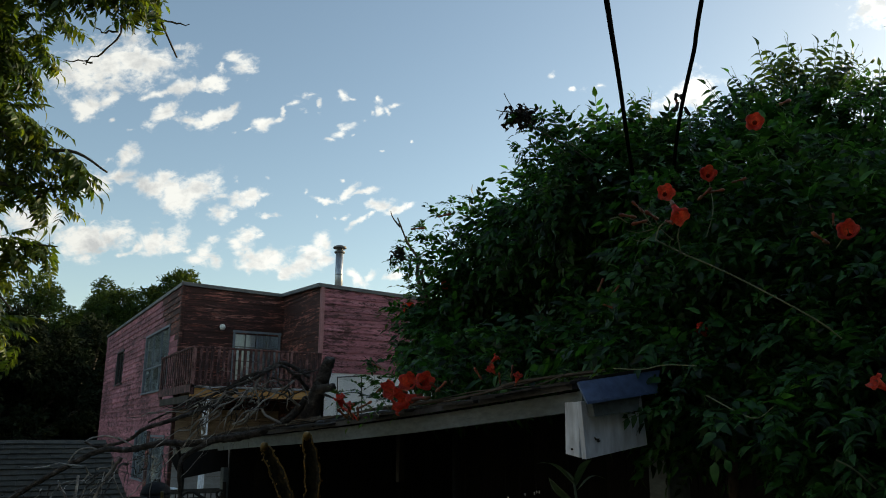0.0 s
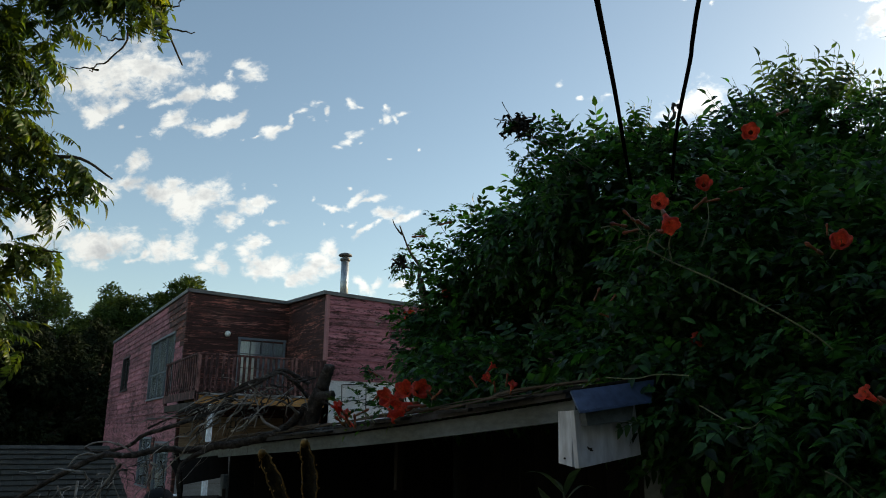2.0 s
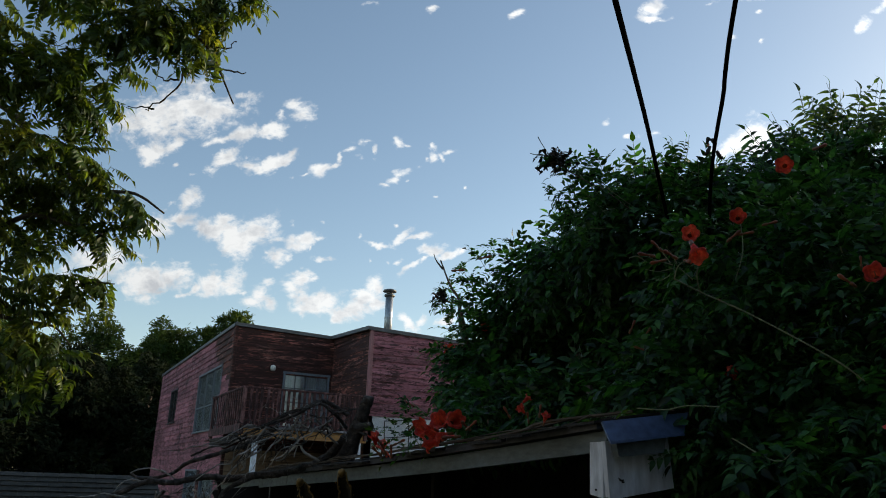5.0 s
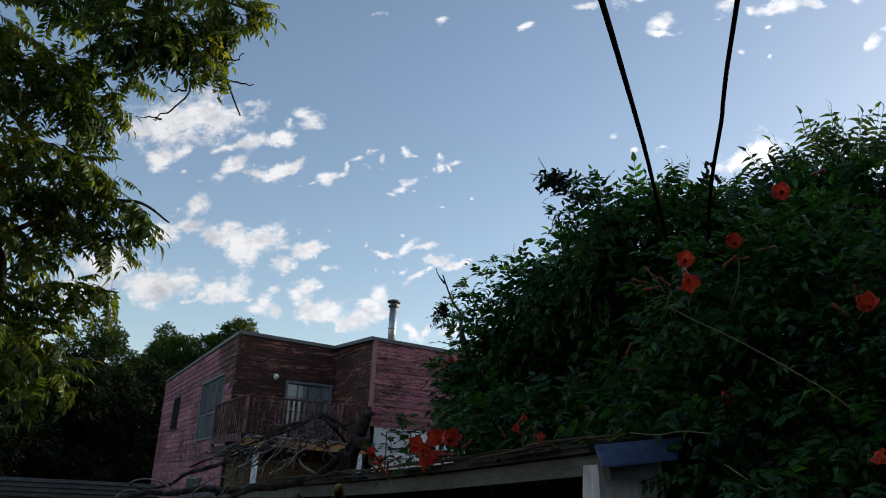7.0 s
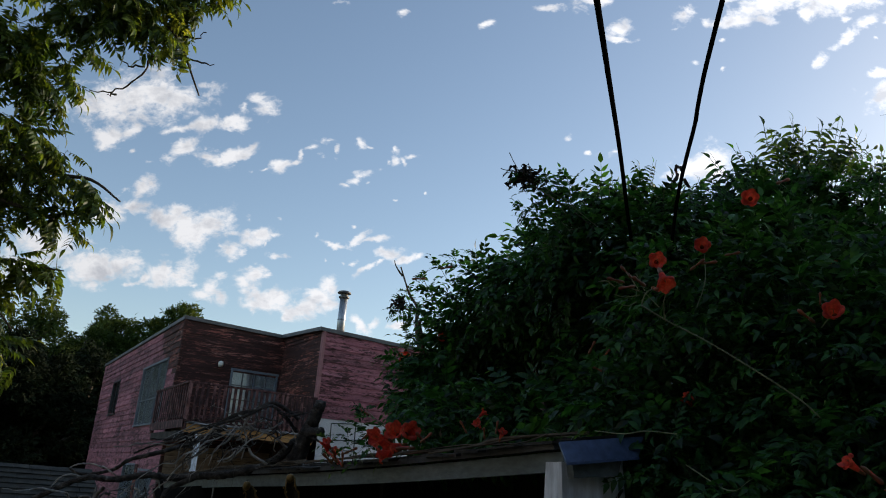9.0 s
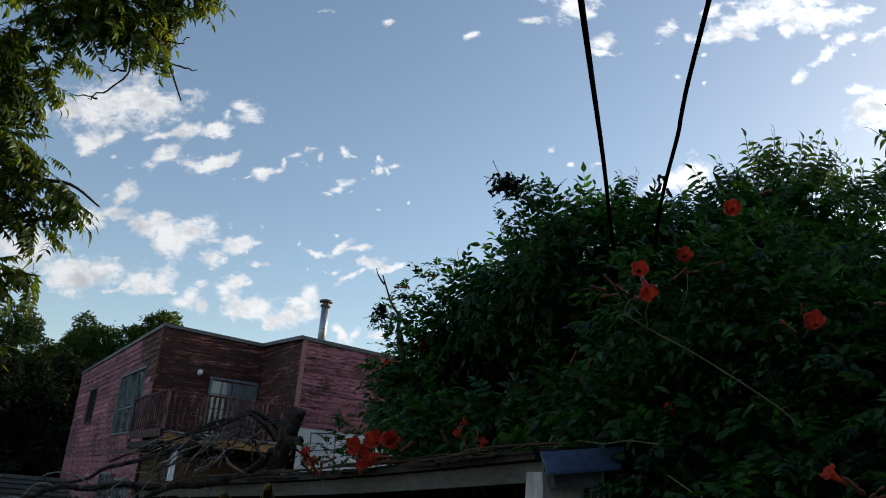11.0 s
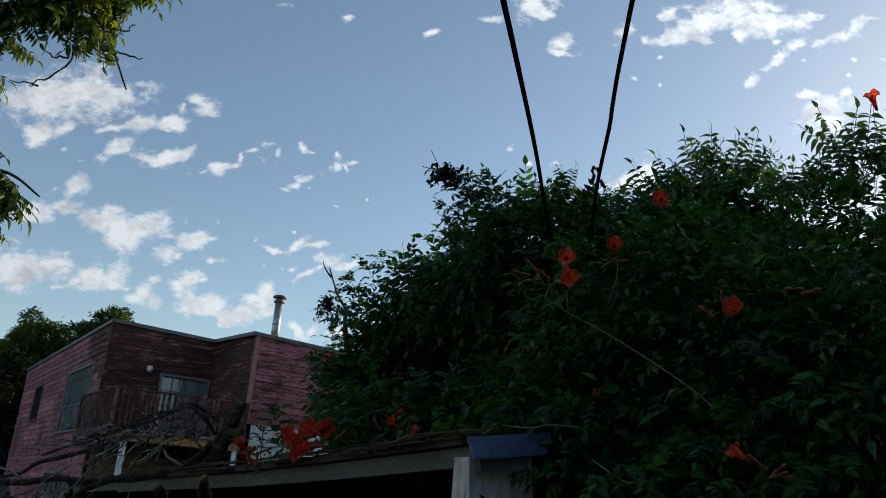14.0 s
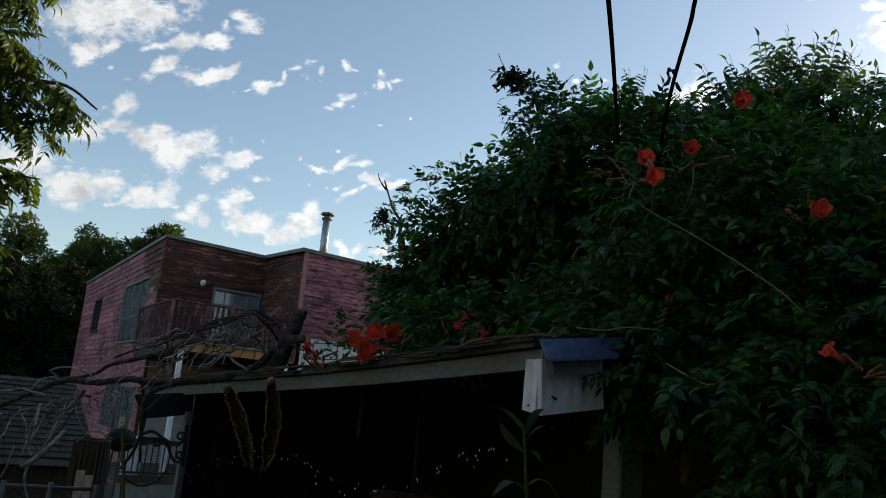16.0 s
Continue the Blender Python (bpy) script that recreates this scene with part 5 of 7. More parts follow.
rising((2.47, 3.088, 2.766), (2.296, 3.113, 2.83), 6, 0.6, M_LEAF)
rising((2.436, 3.088, 2.838), (2.247, 3.122, 2.904), 6, 0.6, M_LEAF)
rising((2.206, 2.648, 2.764), (2.037, 2.655, 2.884), 7, 0.5, M_LEAF)
rising((2.786, 3.742, 2.745), (2.565, 3.771, 2.899), 8, 0.7, M_LEAF)
rising((2.809, 3.953, 2.797), (2.599, 3.994, 2.881), 8, 0.75, M_LEAF)
rising((2.805, 4.21, 2.738), (2.571, 4.261, 2.834), 8, 0.8, M_LEAF)
rising((2.797, 4.338, 2.724), (2.534, 4.42, 2.767), 8, 0.8, M_LEAF)
rising((3.41, 2.698, 3.043), (3.308, 2.636, 3.271), 8, 0.7, M_LEAF)
rising((3.272, 2.771, 3.073), (3.264, 2.657, 3.289), 8, 0.7, M_LEAF)
rising((3.566, 1.948, 2.946), (3.485, 1.857, 3.159), 8, 0.8, M_LEAF)
rising((3.628, 1.904, 2.952), (3.544, 1.815, 3.164), 8, 0.75, M_LEAF)
rising((3.568, 1.816, 2.956), (3.488, 1.717, 3.186), 9, 0.8, M_YOUNG)
rising((3.437, 1.66, 2.932), (3.34, 1.556, 3.206), 10, 0.75, M_YOUNG)
rising((3.486, 1.636, 2.911), (3.398, 1.535, 3.161), 9, 0.7, M_LEAF)
rising((3.306, 1.516, 2.878), (3.213, 1.387, 3.211), 13, 0.72, M_YOUNG)
rising((3.308, 1.458, 2.862), (3.211, 1.324, 3.212), 13, 0.72, M_YOUNG)
rising((3.472, 1.407, 2.869), (3.338, 1.309, 3.193), 12, 0.75, M_YOUNG)
rising((3.515, 1.5, 2.881), (3.412, 1.39, 3.183), 10, 0.75, M_LEAF)
shoot([(2.854, 5.233, 2.377), (2.777, 5.232, 2.546), (2.754, 5.219, 2.643)], 0.005, 6, 0.7, rv, M_YOUNG)
shoot([(2.95, 5.223, 2.208), (2.761, 5.288, 2.377), (2.661, 5.333, 2.427)], 0.005, 8, 0.8, rv, M_YOUNG)
shoot([(2.915, 5.291, 2.039), (2.802, 5.357, 2.039), (2.749, 5.353, 2.165)], 0.005, 7, 0.8, rv, M_LEAF)
shoot([(1.683, 3.13, 1.691), (1.631, 3.257, 1.772), (1.606, 3.375, 1.832)], 0.005, 4, 0.55, rv, M_LEAF)
shoot([(1.935, 1.692, 1.617), (1.805, 1.43, 1.544), (1.765, 1.327, 1.57)], 0.005, 6, 0.8, rv, M_LEAF)
shoot([(1.953, 2.024, 1.669), (1.78, 2.001, 1.69), (1.712, 2.066, 1.685)], 0.004, 4, 0.5, rv, M_YOUNG)
shoot([(2.544, 2.794, 2.81), (2.243, 2.668, 2.828), (2.032, 2.608, 2.847), (1.946, 2.596, 2.857)], 0.005, 11, 0.55, rv, M_LEAF)
shoot([(2.257, 2.667, 2.802), (2.162, 2.649, 2.853), (2.111, 2.666, 2.901)], 0.004, 7, 0.5, rv, M_LEAF)
shoot([(2.4, 2.885, 2.787), (2.222, 2.857, 2.834), (2.108, 2.864, 2.837)], 0.004, 8, 0.5, rv, M_LEAF)
shoot([(2.299, 2.711, 2.704), (2.153, 2.71, 2.803), (2.042, 2.694, 2.862)], 0.004, 7, 0.6, rv, M_LEAF)
shoot([(2.243, 2.715, 2.788), (2.153, 2.728, 2.766), (2.095, 2.78, 2.75)], 0.004, 6, 0.6, rv, M_LEAF)
shoot([(2.315, 2.702, 2.834), (2.2, 2.695, 2.891), (2.143, 2.706, 2.95)], 0.004, 6, 0.6, rv, M_LEAF)
shoot([(2.352, 2.715, 2.748), (2.245, 2.751, 2.714), (2.17, 2.814, 2.701)], 0.004, 6, 0.6, rv, M_LEAF)
shoot([(2.367, 2.704, 2.878), (2.305, 2.721, 2.943), (2.27, 2.728, 2.981)], 0.004, 6, 0.6, rv, M_LEAF)
shoot([(2.366, 2.807, 2.675), (2.281, 2.876, 2.672), (2.233, 2.923, 2.647)], 0.004, 6, 0.6, rv, M_LEAF)
# withered seed head at the end of the upper runner
ms = []
HUSK = [tuple(np.array(q) if k == 0 else q for k, q in enumerate(leaflet(0.05, 0.03, 0.5, 0.5))) for _ in range(1)]
for k in range(170):
    c = Vector((1.928, 2.605, 2.864)) + Vector((rv.gauss(0, 0.034), rv.gauss(0, 0.03), rv.gauss(0, 0.024)))
    ms.append(leaf_pose(c, Vector((rv.gauss(0, 1), rv.gauss(0, 1), rv.gauss(0, 1))), rv, 0.62, 0.2, 1.5))
joined("seed_head", HUSK, ms, M_WITHERED, vine, "dark withered seed head")
part("runner", tube(curve([(2.546, 2.799, 2.788), (2.257, 2.667, 2.802), (2.047, 2.608, 2.815), (1.924, 2.608, 2.862)], 6), 0.003, 5), M_WOODSTEM, vine)
for x, y, dx, dz in ((0, 0, -0.02, -0.03), (0.02, 0.02, 0.0, 0.02), (-0.015, 0.01, 0.015, 0.025), (0.035, -0.01, 0.02, -0.02)):
    c = Vector((2.263, 2.013, 2.782)) + Vector((x, 0, y))
    part("withered_flower", tube([c, c + Vector((dx * 0.6, 0, dz * 0.9)), c + Vector((dx * 1.4, 0, dz * 1.1 - 0.008))], [0.006, 0.009, 0.006], 6), M_WITHERED, vine, "", True)
# the long bare runner across the front
part("runner", tube(curve([(1.467, 1.411, 1.99), (1.549, 1.395, 1.959), (1.628, 1.338, 1.912), (1.714, 1.259, 1.841), (1.793, 1.195, 1.775), (1.847, 1.175, 1.734)], 6), 0.0021, 6), M_STEM, vine, "long pale bare runner")
part("runner", tube(curve([(1.679, 1.114, 1.445), (1.714, 1.099, 1.426), (1.814, 1.113, 1.38)], 6), 0.002, 6), M_STEM, vine)
# open twiggy edge beside the house
shoot([(2.804, 4.659, 2.644), (2.701, 4.786, 2.831), (2.64, 4.785, 2.945)], 0.006, 7, 0.85, rv, M_LEAF, stem=M_WOODSTEM)
shoot([(2.829, 4.492, 2.768), (2.748, 4.616, 2.917), (2.672, 4.627, 3.016)], 0.006, 7, 0.85, rv, M_LEAF, stem=M_WOODSTEM)
shoot([(2.827, 4.63, 2.706), (2.765, 4.748, 2.838), (2.679, 4.787, 2.869)], 0.005, 6, 0.85, rv, M_LEAF, stem=M_WOODSTEM)
shoot([(2.836, 4.337, 2.865), (2.758, 4.414, 2.964), (2.699, 4.478, 3.059)], 0.006, 7, 0.85, rv, M_LEAF, stem=M_WOODSTEM)
shoot([(2.82, 4.788, 2.56), (2.747, 4.863, 2.661), (2.689, 4.881, 2.716)], 0.005, 6, 0.85, rv, M_LEAF, stem=M_WOODSTEM)
shoot([(2.858, 4.24, 2.933), (2.809, 4.247, 3.004), (2.756, 4.265, 3.044)], 0.005, 6, 0.85, rv, M_LEAF, stem=M_WOODSTEM)
shoot([(2.814, 4.995, 2.415), (2.731, 5.049, 2.364), (2.651, 5.084, 2.397)], 0.004, 9, 0.9, rv, M_LEAF, stem=M_WOODSTEM)
rising((2.754, 5.022, 2.441), (2.655, 5.038, 2.613), 4, 0.8, M_LEAF)
rising((2.785, 4.999, 2.474), (2.712, 5.018, 2.569), 4, 0.8, M_LEAF)
rising((2.808, 4.921, 2.511), (2.721, 4.944, 2.625), 4, 0.8, M_LEAF)
part("bare_twig", tube(curve([(3.123, 5.657, 2.601), (3.068, 5.642, 2.805), (3.051, 5.62, 2.934), (2.967, 5.632, 3.051), (2.861, 5.624, 3.258)], 5), [0.02 - 0.0007 * i for i in range(21)], 6, knots=0.15, rng=rv), M_WOODSTEM, vine, "dark bare twig")
part("bare_twig", tube(curve([(3.297, 5.531, 2.736), (3.141, 5.59, 2.86), (3.008, 5.626, 2.995)], 5), [0.014 - 0.0006 * i for i in range(11)], 6, knots=0.15, rng=rv), M_WOODSTEM, vine)
part("bare_twig", tube(curve([(2.891, 5.632, 3.183), (2.852, 5.639, 3.224), (2.82, 5.641, 3.267), (2.802, 5.637, 3.307)], 5), [0.009 - 0.0004 * i for i in range(16)], 5, knots=0.15, rng=rv), M_WOODSTEM, vine)
part("bare_twig", tube(curve([(2.904, 5.25, 2.867), (2.865, 5.045, 2.841), (2.877, 4.809, 2.815)], 5), 0.008, 5, knots=0.15, rng=rv), M_WOODSTEM, vine)
part("bare_twig", tube(curve([(2.937, 5.353, 2.853), (2.858, 5.395, 2.848), (2.77, 5.431, 2.882), (2.714, 5.448, 2.92)], 5), 0.008, 5, knots=0.15, rng=rv), M_WOODSTEM, vine)
ms = []
for k in range(60):
    c = Vector((2.759, 5.379, 2.881)) + Vector((rv.gauss(0, 0.03), rv.gauss(0, 0.03), rv.gauss(0, 0.03)))
    ms.append(leaf_pose(c, Vector((rv.gauss(0, 1), rv.gauss(0, 1), rv.gauss(0, 1))), rv, 0.9, 0.2, 1.5))
joined("seed_head", HUSK, ms, M_WITHERED, vine, "dark withered seed head")
shoot([(2.947, 5.361, 2.581), (3.034, 5.694, 2.92), (3.057, 5.865, 3.117)], 0.006, 14, 0.75, rv, M_LEAF, stem=M_WOODSTEM)
shoot([(2.901, 5.328, 2.8), (2.839, 5.454, 2.909), (2.786, 5.5, 2.855)], 0.005, 8, 0.7, rv, M_LEAF, stem=M_WOODSTEM)
for pts in (((2.6, 3.187, 1.693), (3.004, 3.878, 2.219), (2.952, 4.163, 2.592)), ((2.564, 2.145, 1.224), (2.632, 2.163, 1.882), (3.303, 2.503, 2.682)), ((2.644, 1.611, 1.262), (2.823, 1.818, 1.859), (4.115, 2.629, 3.088)), ((2.51, 3.965, 1.655), (2.838, 4.858, 2.043), (2.596, 4.724, 2.614))):
    part("woody_stem", tube(curve(pts, 6), [0.022] * 9 + [0.014] * 4, 7, knots=0.2, rng=rv), M_WOODSTEM, vine, "dark twisted woody stem")


shoot([(1.584, 3.155, 1.596), (1.547, 3.21, 1.69), (1.519, 3.203, 1.777)], 0.004, 10, 0.5, rv, M_LEAF)
shoot([(1.565, 3.23, 1.579), (1.524, 3.296, 1.643), (1.507, 3.292, 1.693)], 0.004, 8, 0.45, rv, M_LEAF)
shoot([(1.698, 2.954, 1.648), (1.724, 2.975, 1.734), (1.697, 2.978, 1.782)], 0.004, 9, 0.5, rv, M_LEAF)
shoot([(1.703, 3.14, 1.612), (1.645, 3.222, 1.656), (1.597, 3.291, 1.721)], 0.004, 7, 0.55, rv, M_YOUNG)
shoot([(1.673, 3.645, 1.575), (1.607, 3.672, 1.615), (1.562, 3.68, 1.684)], 0.004, 5, 0.5, rv, M_YOUNG)
# dry runners lying along the eave
for k in range(16):
    y = rv.uniform(SY0 + 0.1, SY1 - 1.6)
    line = [Vector((SX - 0.03 + rv.uniform(0, 0.25), y + j * 0.32, eave(y + j * 0.32) + 0.045 + rv.uniform(0, 0.025))) for j in range(5)]
    for v in line:
        v.z += RISE * (v.x - SX)
    part("dry_runner", tube(curve(line, 3), rv.uniform(0.003, 0.007), 5, knots=0.2, rng=rv), M_WOODSTEM, vine)


# ---- flowers: a tube opening into five rounded lobes ----
def corolla(rng, size):
    bm = bmesh.new()
    sides, rings = 20, []
    prof = [(0.006, 0.0), (0.009, 0.012), (0.012, 0.03), (0.0165, 0.048), (0.021, 0.058)]
    for r, x in prof:
        rings.append([bm.verts.new((x, r * math.cos(2 * math.pi * k / sides), r * math.sin(2 * math.pi * k / sides))) for k in range(sides)])
    lean = [rng.uniform(-0.9, 1.0) for _ in range(5)]
    for step, (r, x) in enumerate(((0.027, 0.063), (0.033, 0.063), (0.0355, 0.059))):
        ring = []
        for k in range(sides):
            a = 2 * math.pi * k / sides
            lobe = 0.5 + 0.5 * math.cos(5 * a)
            rr = r * (1 - (0.22 if step else 0.08) * (1 - lobe) ** 2) * rng.uniform(0.97, 1.03)
            tip = lean[int(k / sides * 5 + 0.5) % 5] * lobe * step
            rr *= 1 - 0.07 * abs(tip)
            ring.append(bm.verts.new((x + 0.009 * tip + 0.004 * math.sin(5 * a + 1) + rng.uniform(-0.002, 0.002), rr * math.cos(a), rr * math.sin(a))))
        rings.append(ring)
    for a, b in zip(rings, rings[1:]):
        for k in range(sides):
            bm.faces.new((a[k], a[(k + 1) % sides], b[(k + 1) % sides], b[k]))
    bmesh.ops.solidify(bm, geom=bm.faces[:], thickness=0.0012)
    bmesh.ops.scale(bm, vec=(size,) * 3, verts=bm.verts)
    return bm


def placed(bm, p, toward, up=(0, 0, 1)):
    d = Vector(toward).normalized()
    y = Vector(up).cross(d).normalized()
    m = Matrix((d, y, d.cross(y))).transposed().to_4x4()
    m.translation = p
    bm.transform(m)
    return bm


def flower(mouth, toward, size=1.0):
    """An open flower whose mouth is at the given point."""
    d = Vector(toward).normalized()
    root = Vector(mouth) - d * 0.06 * size
    f = part("flower", placed(corolla(rv, size), root, d), M_PETAL, vine, "open orange-red trumpet flower", True)
    part("calyx", placed(swept([(0.002, -0.022), (0.006, -0.016), (0.0075, 0.0), (0.0085, 0.008)], size), root, d), M_CALYX, f, "", True)
    part("stamen", tube([root + d * 0.02 * size, root + d * 0.055 * size + Vector((0, 0, 0.004))], 0.0012, 4), M_STEM, f)
    return f


def swept(profile, size, sides=10):
    bm = bmesh.new()
    rings = [[bm.verts.new((x * size, r * size * math.cos(2 * math.pi * k / sides), r * size * math.sin(2 * math.pi * k / sides))) for k in range(sides)] for r, x in profile]
    for a, b in zip(rings, rings[1:]):
        for k in range(sides):
            bm.faces.new((a[k], a[(k + 1) % sides], b[(k + 1) % sides], b[k]))
    bm.faces.new(rings[0][::-1])
    bm.faces.new(rings[-1])
    return bm


def bud(root, toward, size=1.0, label="closed orange flower bud"):
    d = Vector(toward).normalized()
    b = part("bud", placed(swept([(0.003, 0.0), (0.004, 0.015), (0.0058, 0.035), (0.0085, 0.05), (0.0065, 0.057), (0.002, 0.062)], size), root, d), M_TUBE, vine, label, True)
    part("calyx", placed(swept([(0.002, -0.018), (0.006, -0.012), (0.0075, 0.004), (0.0065, 0.01)], size), root, d), M_CALYX, b, "", True)


EYE0 = Vector((0.04, -0.05, 1.49))


def facing(p, turn=(0, 0, 0)):
    return (EYE0 - Vector(p)).normalized() + Vector(turn)


def open_flower(p, turn, size):
    flower(p, facing(p, turn), size)


open_flower((2.061, 1.257, 2.063), (0, 0.1, 0.35), 0.95)
open_flower((1.739, 1.618, 2.218), (0.1, 0, 0.15), 0.85)
open_flower((1.499, 1.354, 2.043), (0.5, 0.1, -0.55), 0.85)
open_flower((2.208, 1.631, 2.555), (0, 0, 0.1), 0.98)
open_flower((2.128, 1.781, 2.396), (0, 0, 0.2), 0.92)
open_flower((1.627, 2.917, 1.717), (0.3, 0, 0.25), 1.3)
open_flower((1.575, 2.973, 1.714), (-0.25, 0.2, 0.3), 1.35)
open_flower((1.531, 2.937, 1.636), (-0.6, 0.8, -0.2), 1.3)
open_flower((1.523, 3.048, 1.682), (-1.5, 0.4, 0.2), 1.35)
open_flower((1.543, 3.635, 1.671), (-1.2, 0.5, 1.3), 0.8)
open_flower((1.747, 2.599, 1.753), (-1.5, 0, 1.3), 0.62)
open_flower((1.726, 2.384, 1.713), (0.4, -0.2, 1.7), 0.6)
open_flower((2.787, 5.257, 2.436), (-0.6, 0, 0.1), 1.7)
open_flower((2.752, 4.905, 2.054), (0, 0, 0.2), 1.0)
open_flower((2.705, 4.572, 2.499), (0.2, 0, 0.3), 1.0)
open_flower((2.18, 1.898, 1.861), (0.9, 0, 0.2), 0.9)
open_flower((1.934, 2.827, 1.826), (1.3, 0, 1.2), 0.6)
open_flower((3.201, 1.324, 3.229), (0.5, 0.3, 0.7), 1.0)
open_flower((3.135, 1.916, 2.573), (0.2, 0, 0.4), 0.7)
open_flower((2.604, 2.028, 2.435), (0.3, 0, 0.4), 0.5)
bud((1.494, 1.394, 2.039), (-0.3, -0.5, -0.2), 0.72)
bud((1.482, 1.421, 2.053), (-0.8, -0.1, 0.2), 0.72)
bud((1.457, 1.438, 2.044), (-0.7, 0.2, -0.2), 0.64)
bud((1.454, 1.443, 2.076), (-0.5, 0.3, 0.6), 0.56)
bud((1.43, 1.451, 2.056), (-0.9, 0.3, 0.1), 0.64)
bud((2.078, 1.778, 2.298), (0.3, -0.4, 0.4), 0.80)
bud((2.109, 1.755, 2.317), (0.5, -0.4, 0.1), 0.72)
bud((2.253, 1.771, 2.383), (0.6, -0.5, 0.2), 0.72)
bud((2.058, 1.324, 2.042), (-0.7, 0.3, 0.5), 0.80)
bud((2.116, 1.331, 2.108), (-0.2, -0.2, 0.9), 0.48)
bud((2.148, 2.393, 2.079), (0.3, -0.2, 0.8), 0.80)
bud((2.2, 2.367, 2.061), (0.2, -0.4, 0.5), 0.80)
bud((2.176, 2.394, 2.015), (0.5, -0.3, -0.2), 0.72)
bud((1.581, 3.447, 1.623), (0.5, -0.3, 0.3), 0.88)
bud((1.577, 3.318, 1.67), (0.6, -0.3, 0.6), 0.88)
bud((1.628, 2.809, 1.675), (0.4, -0.4, 0.5), 0.80)
bud((1.689, 2.584, 1.715), (-0.4, 0.1, 0.6), 0.72)
bud((1.705, 2.397, 1.711), (0, -0.2, 0.9), 0.64)
bud((1.7, 2.465, 1.691), (-0.3, -0.3, 0.7), 0.64)
bud((3.108, 1.821, 2.542), (0.7, -0.3, 0.1), 0.72)
bud((2.984, 1.892, 2.551), (-0.5, -0.3, 0.5), 0.72)
bud((1.928, 0.998, 2.04), (0.7, -0.2, 0.1), 0.80)
bud((1.966, 0.975, 2.034), (0.8, -0.4, 0.3), 0.80)
bud((1.657, 0.949, 1.594), (0.6, -0.2, -0.4), 0.76)
bud((2.781, 1.926, 2.86), (0.8, -0.2, 0.4), 1.04)
bud((1.671, 3.461, 1.814), (-0.6, 0.2, 0.3), 0.80)
bud((1.586, 3.574, 1.586), (-0.5, -0.2, 0.8), 1.04)
bud((1.594, 3.513, 1.572), (-0.2, -0.3, 0.7), 0.96)
bud((1.583, 3.637, 1.579), (-0.7, -0.2, 0.5), 1.04)
bud((1.617, 2.884, 1.643), (-0.9, 0.1, -0.1), 1.12)
bud((1.679, 2.897, 1.68), (-0.7, -0.3, 0.4), 0.96)
bud((2.261, 2.019, 2.765), (0.1, 0.1, 0.7), 0.64)
bud((2.548, 4.37, 2.923), (0.7, -0.4, 0.2), 1.20)
bud((2.415, 4.502, 2.847), (0.8, -0.4, 0.1), 1.20)
# side-on flowers: a bent tube with a ruffled mouth
for mouth, d, root, s in (((1.64, 0.98, 1.611), (-0.8, 0.35, 0.55), (1.708, 0.948, 1.574), 0.6), ((1.511, 2.957, 1.604), (-0.9, 0.4, -0.35), (1.611, 2.887, 1.645), 1.15), ((1.544, 3.635, 1.668), (-0.4, -0.1, 0.9), (1.597, 3.572, 1.567), 0.9), ((1.579, 3.564, 1.637), (0.1, -0.4, 0.9), (1.617, 3.562, 1.559), 0.8)):
    f = flower(mouth, d, s)
    back = Vector(mouth) - Vector(d).normalized() * 0.055 * s
    part("tube", tube(curve([back, back.lerp(Vector(root), 0.45) + Vector((0, 0, 0.008)), root], 4), [0.0075 * s] * 5 + [0.0055 * s] * 4, 8), M_PETAL, f, "", True)
for p, d in (((1.725, 0.937, 1.57), (0.6, -0.3, 0.5)), ((1.724, 0.929, 1.561), (0.8, -0.5, 0.0)), ((1.714, 0.936, 1.56), (0.2, -0.6, 0.2))):
    bud(p, d, 0.55)
for a, b, c in (((1.467, 1.411, 1.99), (1.473, 1.398, 2.025), (1.512, 1.382, 2.045)), ((1.543, 1.399, 1.959), (1.516, 1.38, 1.997), (1.517, 1.372, 2.025)),
                ((2.132, 1.342, 2.035), (2.125, 1.317, 2.054), (2.118, 1.293, 2.07)), ((2.111, 1.795, 2.164), (2.159, 1.797, 2.274), (2.341, 1.959, 2.467)),
                ((1.952, 2.647, 2.876), (1.872, 2.62, 2.929), (1.834, 2.6, 2.953)), ((1.889, 2.623, 2.881), (1.834, 2.632, 2.88), (1.813, 2.632, 2.881)),
                ((1.419, 1.461, 2.04), (1.398, 1.47, 2.054), (1.38, 1.482, 2.05)), ((2.308, 1.529, 2.278), (2.315, 1.533, 2.251), (2.328, 1.533, 2.223))):
    part("flower_stalk", tube(curve((a, b, c), 4), 0.0018, 5), M_STEM, vine)

# pale dry stalks round the middle cluster, and a runner over the flashing
part("flower_stalk", tube(curve([(1.486, 1.434, 2.036), (1.455, 1.459, 2.049), (1.411, 1.467, 2.059)], 4), [0.0016 - 0.0001 * i for i in range(9)], 5), M_STEM, vine)
part("flower_stalk", tube(curve([(1.481, 1.437, 2.041), (1.461, 1.444, 2.069), (1.435, 1.435, 2.079)], 4), [0.0016 - 0.0001 * i for i in range(9)], 5), M_STEM, vine)
part("flower_stalk", tube(curve([(1.488, 1.436, 2.027), (1.463, 1.464, 2.021), (1.424, 1.47, 2.022)], 4), [0.0016 - 0.0001 * i for i in range(9)], 5), M_STEM, vine)
part("flower_stalk", tube(curve([(1.494, 1.426, 2.037), (1.478, 1.428, 2.065), (1.452, 1.419, 2.077)], 4), [0.0016 - 0.0001 * i for i in range(9)], 5), M_STEM, vine)
